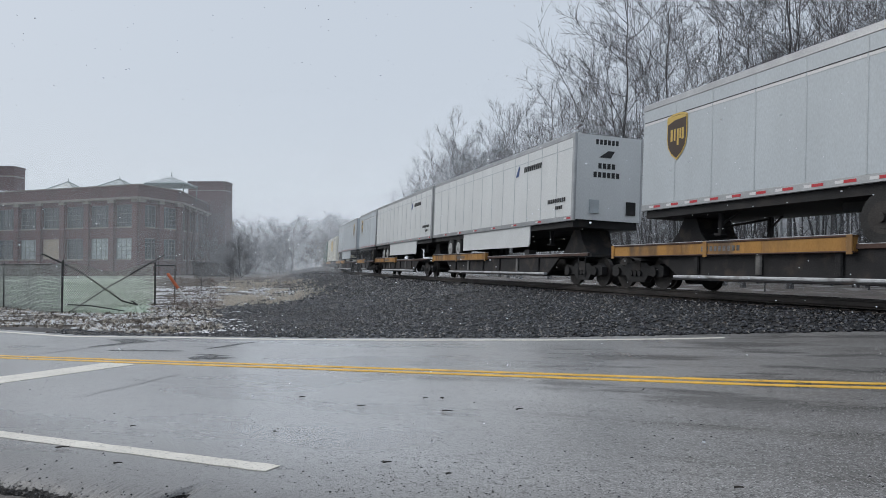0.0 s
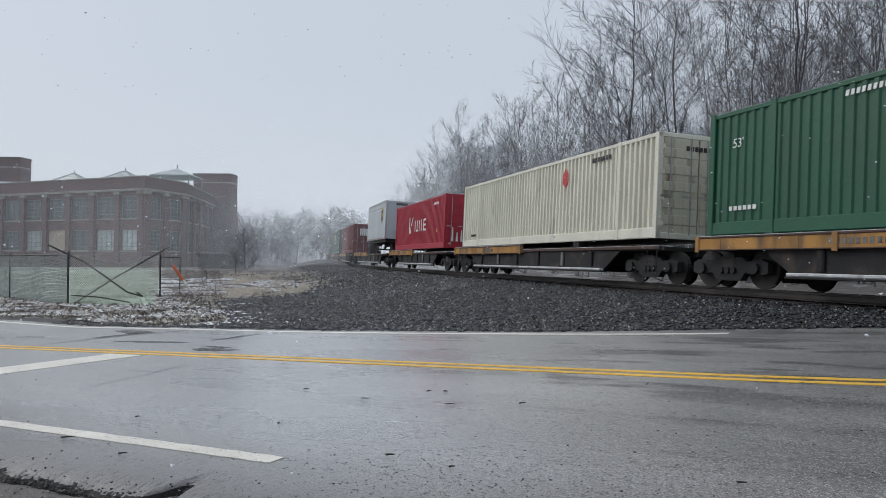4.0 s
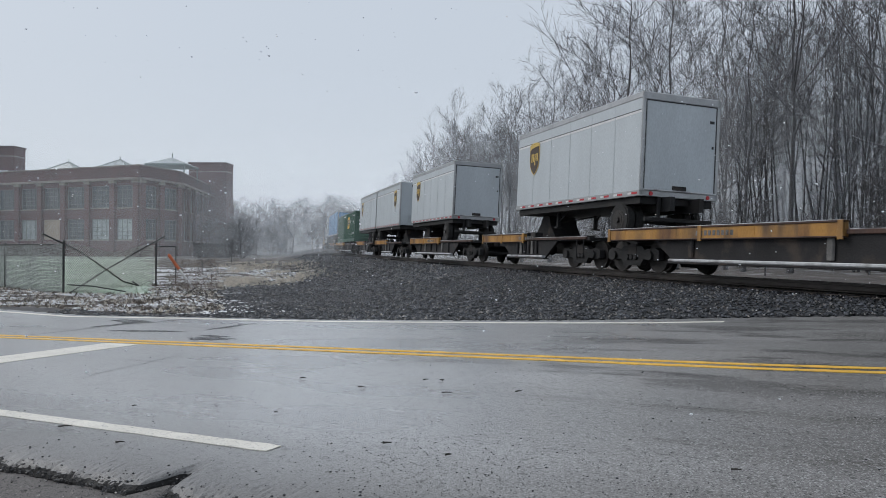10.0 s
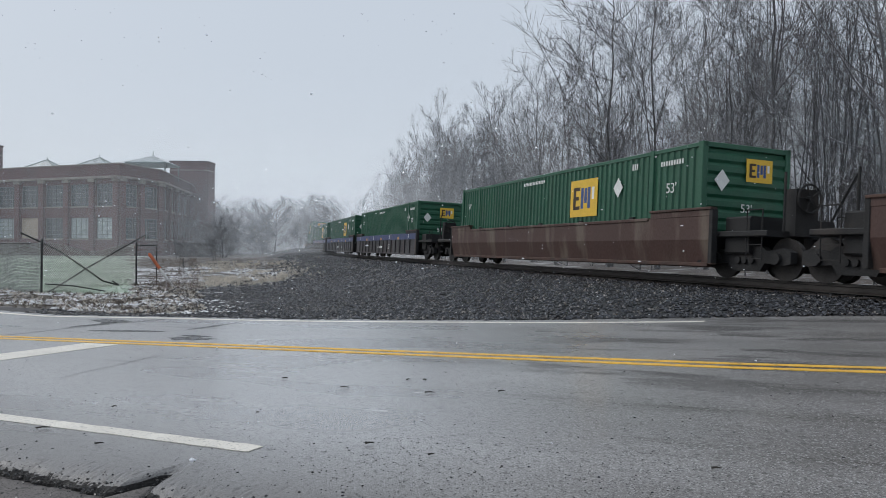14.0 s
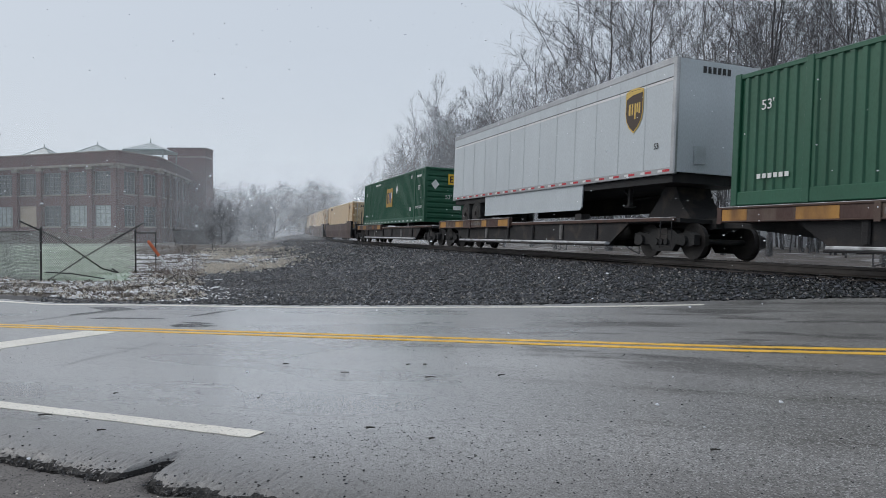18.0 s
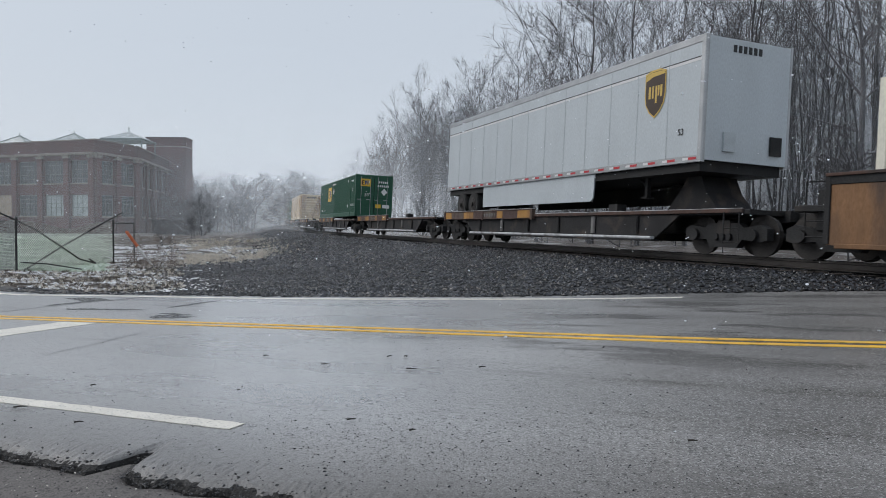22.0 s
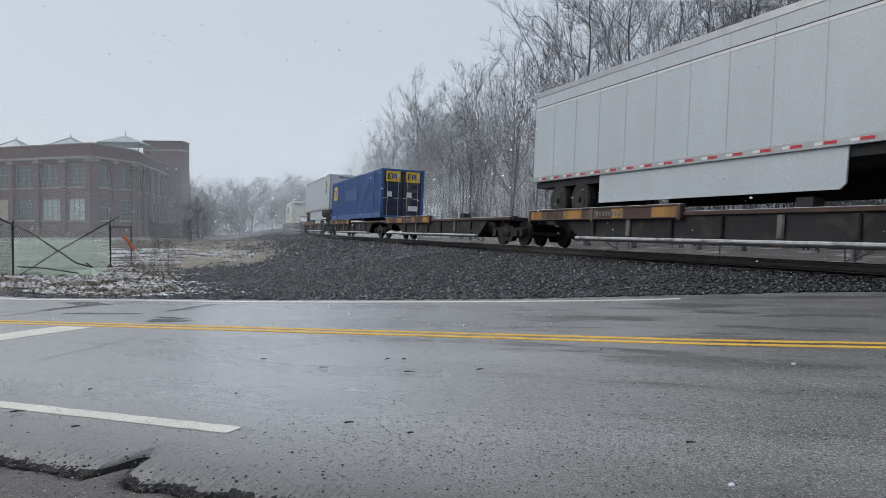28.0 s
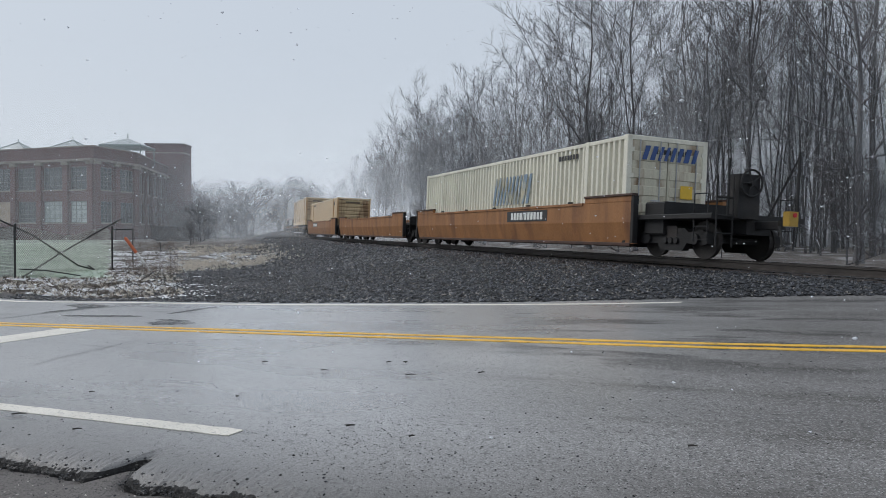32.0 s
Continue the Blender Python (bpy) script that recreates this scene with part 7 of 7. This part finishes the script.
for i in range(1500):
    al, ac = rng.uniform(-5, 9), 2.3 + 4.4 * rng.random() ** 1.9
    x, y = road_xy(al, ac)
    grit.append(((x, y, road_z(al) + 0.001), rng.choice((0.003, 0.003, 0.004, 0.005, 0.009)), rng.uniform(0, 6.28)))
scatter_mesh("road_grit", grit, STONE, "dark loose grit scattered over the asphalt", "grit", pebble)
grit = []
for i in range(900):                             # darker grit gathered past the end of the white line
    al, ac = rng.gauss(1.3, 0.9), 3.0 + rng.gauss(0, 0.45)
    x, y = road_xy(al, ac)
    grit.append(((x, y, road_z(al) + 0.001), rng.choice((0.003, 0.004, 0.005, 0.006)), rng.uniform(0, 6.28)))
scatter_mesh("road_grit", grit, TAR, "dark loose grit scattered over the asphalt", "grit", pebble)
grit = []
for i in range(5200):
    al, ac = rng.uniform(-4, 9), rng.uniform(0.8, 2.2)
    x, y = road_xy(al, ac)
    grit.append(((x, y, road_z(al) - 0.038), rng.choice((0.003, 0.004, 0.005, 0.008)), rng.uniform(0, 6.28)))
PALE_GRIT = shade("pale_grit", (0.30, 0.28, 0.26), 0.6, vary=0.4, scale=30, per_piece=0.8)
scatter_mesh("shoulder_grit", grit[:2600], PALE_GRIT, "pale and dark loose grit on the broken shoulder", "grit", pebble)
scatter_mesh("shoulder_grit", grit[2600:], STONE, "coarse loose grit on the broken shoulder", "grit", pebble)

grit = []
for i in range(2600):                            # crumbs along the broken edge
    al = rng.uniform(-3, 9)
    off = rng.gauss(0.0, 0.03)
    x, y = road_xy(al, broken_edge(al) + off - 0.005)
    grit.append(((x, y, road_z(al) - 0.045 + max(0.0, off) * 0.9), rng.choice((0.004, 0.005, 0.007, 0.011)), rng.uniform(0, 6.28)))
scatter_mesh("edge_crumbs", grit, TAR, "dark crumbs of asphalt along the broken edge", "asphalt crumbs", pebble)


# ---- falling snow and drifting snow mist ----
def flake_material():
    """White flakes that light passes through, so that they stay pale from below."""
    m = bpy.data.materials.new("snowflake")
    m.use_nodes = True
    n, l = m.node_tree.nodes, m.node_tree.links
    n.clear()
    out, both, df, tl = (n.new("ShaderNode" + k) for k in ("OutputMaterial", "AddShader", "BsdfDiffuse", "BsdfTranslucent"))
    df.inputs["Color"].default_value = (0.55, 0.56, 0.58, 1)
    tl.inputs["Color"].default_value = (0.42, 0.43, 0.45, 1)
    l.new(df.outputs["BSDF"], both.inputs[0])
    l.new(tl.outputs["BSDF"], both.inputs[1])
    l.new(both.outputs["Shader"], out.inputs["Surface"])
    return m


FLAKE = flake_material()


def snowfall(seed, count, x0, x1, y0, y1, size0, size1, drop):
    r = random.Random(seed)
    items = [((r.uniform(x0, x1), r.uniform(y0, y1), r.uniform(-1, 9 + drop)), r.uniform(size0, size1), r.uniform(0, 6)) for _ in range(count)]
    return scatter_mesh("falling_snow", items, FLAKE, "white snowflakes drifting down through the air", "snowflakes", pebble)


FLAKES = [(snowfall(1, 4200, -5, 24, 3.0, 9.0, 0.006, 0.013, 48), -0.45, -1.5), (snowfall(2, 8000, -12, 38, 9.0, 22.0, 0.011, 0.025, 45), -0.5, -1.4), (snowfall(3, 2200, -4, 20, 1.1, 3.0, 0.004, 0.0085, 48), -0.4, -1.5)]


def mist_material(name, density, scale, low, high, fade_x=None):
    m = bpy.data.materials.new(name)
    m.use_nodes = True
    n, l = m.node_tree.nodes, m.node_tree.links
    n.clear()
    out, mixs = n.new("ShaderNodeOutputMaterial"), n.new("ShaderNodeMixShader")
    tr, tl, df, ad = n.new("ShaderNodeBsdfTransparent"), n.new("ShaderNodeBsdfTranslucent"), n.new("ShaderNodeBsdfDiffuse"), n.new("ShaderNodeAddShader")
    for s in (tl, df):
        s.inputs["Color"].default_value = (0.80, 0.835, 0.875, 1)
    for s, z in ((df, 1), (tl, -1)):              # the flakes in it are lit by the whole sky above
        up = n.new("ShaderNodeCombineXYZ")
        up.inputs["Z"].default_value = z
        l.new(up.outputs["Vector"], s.inputs["Normal"])
    tc, nz, mr, sep, fade, mul = n.new("ShaderNodeTexCoord"), n.new("ShaderNodeTexNoise"), n.new("ShaderNodeMapRange"), n.new("ShaderNodeSeparateXYZ"), n.new("ShaderNodeMapRange"), n.new("ShaderNodeMath")
    nz.inputs["Scale"].default_value, nz.inputs["Detail"].default_value = scale, 3.0
    mr.inputs["From Min"].default_value, mr.inputs["From Max"].default_value = 0.3, 0.7
    mr.inputs["To Min"].default_value, mr.inputs["To Max"].default_value = density * 0.7, density * 1.3
    fade.inputs["From Min"].default_value, fade.inputs["From Max"].default_value = low, high
    fade.inputs["To Min"].default_value, fade.inputs["To Max"].default_value = 1.0, 0.0
    mul.operation = "MULTIPLY"
    l.new(tc.outputs["Object"], nz.inputs["Vector"])
    l.new(nz.outputs["Fac"], mr.inputs["Value"])
    l.new(tc.outputs["Object"], sep.inputs["Vector"])
    l.new(sep.outputs["Z"], fade.inputs["Value"])
    l.new(mr.outputs["Result"], mul.inputs[0])
    l.new(fade.outputs["Result"], mul.inputs[1])
    if fade_x:
        fx, m2 = n.new("ShaderNodeMapRange"), n.new("ShaderNodeMath")
        m2.operation = "MULTIPLY"
        fx.inputs["From Min"].default_value, fx.inputs["From Max"].default_value = fade_x
        l.new(sep.outputs["X"], fx.inputs["Value"])
        l.new(mul.outputs["Value"], m2.inputs[0])
        l.new(fx.outputs["Result"], m2.inputs[1])
        mul = m2
    l.new(mul.outputs["Value"], mixs.inputs["Fac"])
    l.new(tl.outputs["BSDF"], ad.inputs[0])
    l.new(df.outputs["BSDF"], ad.inputs[1])
    l.new(tr.outputs["BSDF"], mixs.inputs[1])
    l.new(ad.outputs["Shader"], mixs.inputs[2])
    l.new(mixs.outputs["Shader"], out.inputs["Surface"])
    return m


def mist(points, height, material, label="thin veil of drifting snow mist"):
    """A thin upright veil of snow mist along a line on the ground."""
    sh = Shape()
    v = [(x, y, z) for x, y in points for z in (-1.5, height)]
    sh.add(v, [(2 * i, 2 * i + 2, 2 * i + 3, 2 * i + 1) for i in range(len(points) - 1)])
    o = solid("snow_mist", sh, material, label, "mist", kind="stuff")
    o.visible_shadow = False
    return o


MIST_THIN = mist_material("thin_snow_mist", 0.10, 0.06, 6.0, 20.0)
MIST_WOODS = mist_material("woods_snow_mist", 0.18, 0.06, 7.0, 24.0)
MIST_EDGE = mist_material("mist_before_the_woods", 0.13, 0.06, 5.0, 18.0)
MIST_MID = mist_material("factory_snow_mist", 0.12, 0.05, 6.0, 20.0)
MIST_FAR = mist_material("far_snow_mist", 0.17, 0.03, 5.0, 24.0)
mist([tuple(on_track(s, 9.5, 0)[:2]) for s in range(-30, 200, 12)], 30, MIST_EDGE)
mist([tuple(on_track(s, 27, 0)[:2]) for s in range(-30, 200, 12)], 30, MIST_WOODS)
mist([tuple(on_track(s, 42, 0)[:2]) for s in range(-30, 200, 12)], 30, MIST_WOODS)
mist([(-140, 70), (-40, 72), (-14, 76), (60, 95)], 40, MIST_MID)
mist([(-200, 140), (-30, 132), (120, 160)], 40, MIST_FAR)
mist([(-200, 118), (-31, 112), (90, 130)], 40, MIST_THIN)
MIST_TRACK = mist_material("mist_over_the_far_track", 0.11, 0.08, 3.0, 14.0, (-27.0, -17.0))
MIST_NEAR = mist_material("mist_over_the_track", 0.05, 0.12, 2.0, 16.0, (-21.0, -13.0))
mist([(-36, 92), (-10, 88), (60, 92)], 24, MIST_TRACK)
mist([(-24, 62), (-5, 58), (30, 60)], 18, MIST_NEAR)
MAKERS = {
    "green53a": lambda: container(U53, GREEN, "green corrugated container with yellow panel at mid-side", "wall", marks=green_marks(0.4, "amber")),
    "green53d": lambda: container(U53, GREEN, "green corrugated container with white dashes along its foot", "wall", marks=dashed_marks),
    "green53b": lambda: container(U53, GREEN, "green corrugated container with yellow panel towards its rear", "wall", marks=green_marks(-2.6)),
    "green53n": lambda: container(U53, GREEN, "plain green corrugated container with white placard", "wall", marks=green_marks(None)),
    "green53c": lambda: container(U53, GREEN, "green corrugated container with yellow panel towards its front", "door", marks=green_marks(3.0, "door")),
    "tan53": lambda: container(U53, TAN, "tan corrugated container with rust-streaked end", "wall", marks=tan_marks, rail_paint=TAN, end_paint=TAN_END, post_paint=TAN_POST),
    "tan53s": lambda: container(U53, TAN, "tan corrugated container sunk in a well car", "door", marks=tan_marks, rail_paint=TAN, end_paint=TAN_END, post_paint=TAN_POST),
    "cream53": lambda: container(U53, CREAM, "cream corrugated container with pale yellow panel", "door", end_paint=CREAM_END, marks=yellow_logo_marks),
    "cream53r": lambda: container(U53, CREAM, "cream corrugated container with small red emblem", "door", end_paint=CREAM_END, marks=cream_marks),
    "word53": lambda: container(U53, CREAM, "cream corrugated container with blue lettering strokes", "door", end_paint=CREAM_END, marks=blue_word(-0.2, 1.75, 0.85)),
    "word53w": lambda: container(U53, CREAM, "cream container with blue lettering strokes in a well car", "door", end_paint=CREAM_END, marks=blue_word(-1.0, 1.75, 1.0, False)),
    "blue53": lambda: container(U53, BLUE, "blue corrugated container with yellow logo panels", "door", marks=blue_marks, end_paint=NAVY_DOOR),
    "maroon40": lambda: container(U40, MAROON, "dark maroon forty-foot container", "door", marks=maroon_marks),
    "red40": lambda: container(U40, RED, "bright red container with large white strokes", "door", marks=white_word),
    "pup": lambda: trailer(U28, TRAILER_GREY, "short light grey trailer with brown shield emblem", False, rims=False),
    "pup_back": lambda: trailer(U28, TRAILER_GREY, "short light grey trailer, nose to the rear", True, rims=False),
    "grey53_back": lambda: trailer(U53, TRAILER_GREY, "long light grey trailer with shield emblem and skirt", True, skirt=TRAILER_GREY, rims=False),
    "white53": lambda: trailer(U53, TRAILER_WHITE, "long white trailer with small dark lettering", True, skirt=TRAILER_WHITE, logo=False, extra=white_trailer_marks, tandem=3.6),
    "blue_trailer": lambda: trailer(U53, TRAILER_BLUE, "long sky-blue trailer with dark side skirt", False, skirt=BLACK_STEEL, logo=False, extra=blue_trailer_marks, tandem=4.18),
}
TRAILERS = ("pup", "pup_back", "grey53_back", "white53", "blue_trailer")


def vapour_material(name, density, seed):
    """Thin vapour, densest in its middle and torn by noise."""
    m = mist_material(name, density, 3.2, 60.0, 90.0)
    n, l = m.node_tree.nodes, m.node_tree.links
    mixs = [x for x in n if x.type == "MIX_SHADER"][0]
    src = mixs.inputs["Fac"].links[0].from_socket
    tc, mp, ball, soft, wisps, torn, m1, m2 = (n.new("ShaderNode" + k) for k in ("TexCoord", "Mapping", "VectorMath", "MapRange", "TexNoise", "MapRange", "Math", "Math"))
    mp.inputs["Scale"].default_value = (1 / 0.56, 1.0, 1 / 0.26)
    ball.operation = "LENGTH"
    soft.interpolation_type = "SMOOTHSTEP"
    soft.inputs["From Min"].default_value, soft.inputs["From Max"].default_value = 0.1, 1.0
    soft.inputs["To Min"].default_value, soft.inputs["To Max"].default_value = 1.0, 0.0
    wisps.inputs["Scale"].default_value, wisps.inputs["Detail"].default_value, wisps.inputs["Distortion"].default_value = 4.2, 5.0, 0.15 * seed
    torn.inputs["From Min"].default_value, torn.inputs["From Max"].default_value = 0.25, 0.75
    m1.operation = m2.operation = "MULTIPLY"
    l.new(tc.outputs["Object"], mp.inputs["Vector"])
    l.new(mp.outputs["Vector"], ball.inputs[0])
    l.new(ball.outputs["Value"], soft.inputs["Value"])
    l.new(tc.outputs["Object"], wisps.inputs["Vector"])
    l.new(wisps.outputs["Fac"], torn.inputs["Value"])
    l.new(soft.outputs["Result"], m1.inputs[0])
    l.new(torn.outputs["Result"], m1.inputs[1])
    l.new(m1.outputs["Value"], m2.inputs[0])
    l.new(src, m2.inputs[1])
    l.new(m2.outputs["Value"], mixs.inputs["Fac"])
    return m


def build_vapour():
    """A puff of vapour that the wind sweeps past: a thin bowed veil."""
    puff = thing("vapour_puff", "pale puff of vapour swept along by the wind", "vapour", kind="stuff")
    sh, nx, nz = Shape(), 8, 5
    v = [(-0.6 + 1.2 * i / nx, 0.05 * math.sin(3 * i / nx), -0.3 + 0.6 * j / nz) for j in range(nz + 1) for i in range(nx + 1)]
    sh.add(v, [(j * (nx + 1) + i, j * (nx + 1) + i + 1, (j + 1) * (nx + 1) + i + 1, (j + 1) * (nx + 1) + i) for j in range(nz) for i in range(nx)])
    o = part("veil", sh, vapour_material("vapour", 0.62, 1), puff)
    o.visible_shadow = False
    return puff


VAPOUR = build_vapour()


def rail_pose(s, up=0.0):
    """The pose of a vehicle whose middle is s metres along the track."""
    x, y, th = track(s)
    return Matrix.Translation((x, y, RAIL_Z)) @ Matrix.Rotation(th + math.pi / 2, 4, "Z") @ Matrix.Rotation(LEAN, 4, "X") @ Matrix.Translation((0, 0, up))


def ride(ob, u, up=0.0):
    """Carries a vehicle along the track at the train's speed; u is its middle at the start."""
    times = {0.0, 32.0}
    for i in range(129):
        t = i * 0.25
        s = u + SPEED * t
        if -14 < s < 170 or (i % 8 == 0 and -60 < s < 320):
            times.add(t)
    walk(ob, [(t, rail_pose(u + SPEED * t, up)) for t in sorted(times)])


RIDES = []
CUTS = {6: -8.3, 8: -43.6, 15: -170.2, 21: -249.9, 39: -611.9}    # where two cars meet away from the middle between their loads; the key is the load ahead


def build_train():
    made = {}
    spans = []
    for u, kind, car in LOADS:
        L = LENGTH.get(kind, U53)
        spans.append((u, u - L))
    for i, (u, kind, car) in enumerate(LOADS):
        front, rear = spans[i]
        ahead = spans[i - 1][1] if i else front + 2
        behind = spans[i + 1][0] if i + 1 < len(LOADS) else rear - 3.6
        a, b = CUTS.get(i - 1, (front + ahead) / 2), CUTS.get(i, (rear + behind) / 2)
        hitch = 0.0
        if "well" in car:
            mid = (front + rear) / 2
            hf, hr = round(min(a - mid - 0.4, 11.6), 1), round(min(mid - b - 0.4, 12.0), 1)
            key = (car, hf, hr, kind is None)
        else:
            mid, L = (a + b) / 2, round(a - b - 0.9, 1)
            if kind in TRAILERS:
                nose = rear + 1.1 if kind.endswith("back") or kind == "white53" else front - 1.1
                hitch = round(nose - mid, 1)
            elif kind is None:
                hitch = round(L / 2 - 2.4, 1) if i == 42 else 0.0
            ahead_sill = {16: 5.2, 40: 6.3, 20: 1.8}.get(i, 0.3)
            amber = i < 23 and i not in (15, 16)
            key = (car, L, amber, hitch, ahead_sill)
        if i == len(LOADS) - 1:
            ob = well_car(hf, 11.5, CAR_ORANGE, "orange-brown rearmost well car with yellow end device", last=True, panel=-2.7)
        elif key in made:
            ob = copy_thing(made[key], Matrix.Identity(4))
        elif car == "flat":
            ob = spine_car(L, CAR_YELLOW if amber else CAR_BROWN, "low flat railcar with " + ("faded yellow" if amber else "rusty brown") + " side sills", (-1, 1) if L > 17.8 else (-1,), hitch, kind is None, ahead_sill)
        elif car == "grey_well":
            ob = well_car(hf, hr, CAR_GREY, "ribbed dark grey well car with blue band", True, CAR_BLUE, marks=False, brake=hr > 10.5)
        elif car == "brown_well":
            ob = well_car(hf, hr, CAR_BROWN, "dark red-brown plated well car", marks=False, brake=hr > 10)
        elif car == "ribbed_well":
            ob = well_car(hf, hr, CAR_RIBBED, "rusty brown ribbed well car with yellowed edges", True, marks=False, brake=True)
        else:
            ob = well_car(hf, hr, CAR_ORANGE, "orange-brown plated well car with dark number panel" if kind else "empty orange-brown plated well car", marks=kind is not None)
        made.setdefault(key, ob)
        tagged(ob, group="railcars of the train")
        RIDES.append((ob, mid, 0.0))
        if kind is None:
            continue
        if kind not in made:
            box = made[kind] = MAKERS[kind]()
        else:
            box = copy_thing(made[kind], Matrix.Identity(4))
        tagged(box, group="trailers on the train" if kind in TRAILERS else "containers on the train")
        up = 0.99 if kind in TRAILERS else 0.32 if "well" in car else 1.24
        RIDES.append((box, (front + rear) / 2, up))


build_train()


def motions():
    for ob, drift, fall in FLAKES:
        walk(ob, [(0.0, pose(0, 0, 0)), (32.0, pose(drift * 32, 0, fall * 32))])
    walk(VAPOUR, [(0.0, pose(2.6, -1.6, 1.0)), (1.8, pose(2.5, -1.4, 1.0)), (1.9, pose(1.6, 0.1, 1.05, 0, 8)), (2.0, pose(0.46, 1.5, 1.24, 0, 16)),
                  (2.1, pose(-0.2, 2.6, 3.1, 0, 24)), (2.2, pose(-0.4, 3.2, 6.0, 0, 30)), (32.0, pose(-1.0, 5.0, 30.0, 0, 40))])
    for ob, u, up in RIDES:
        ride(ob, u, up)


motions()
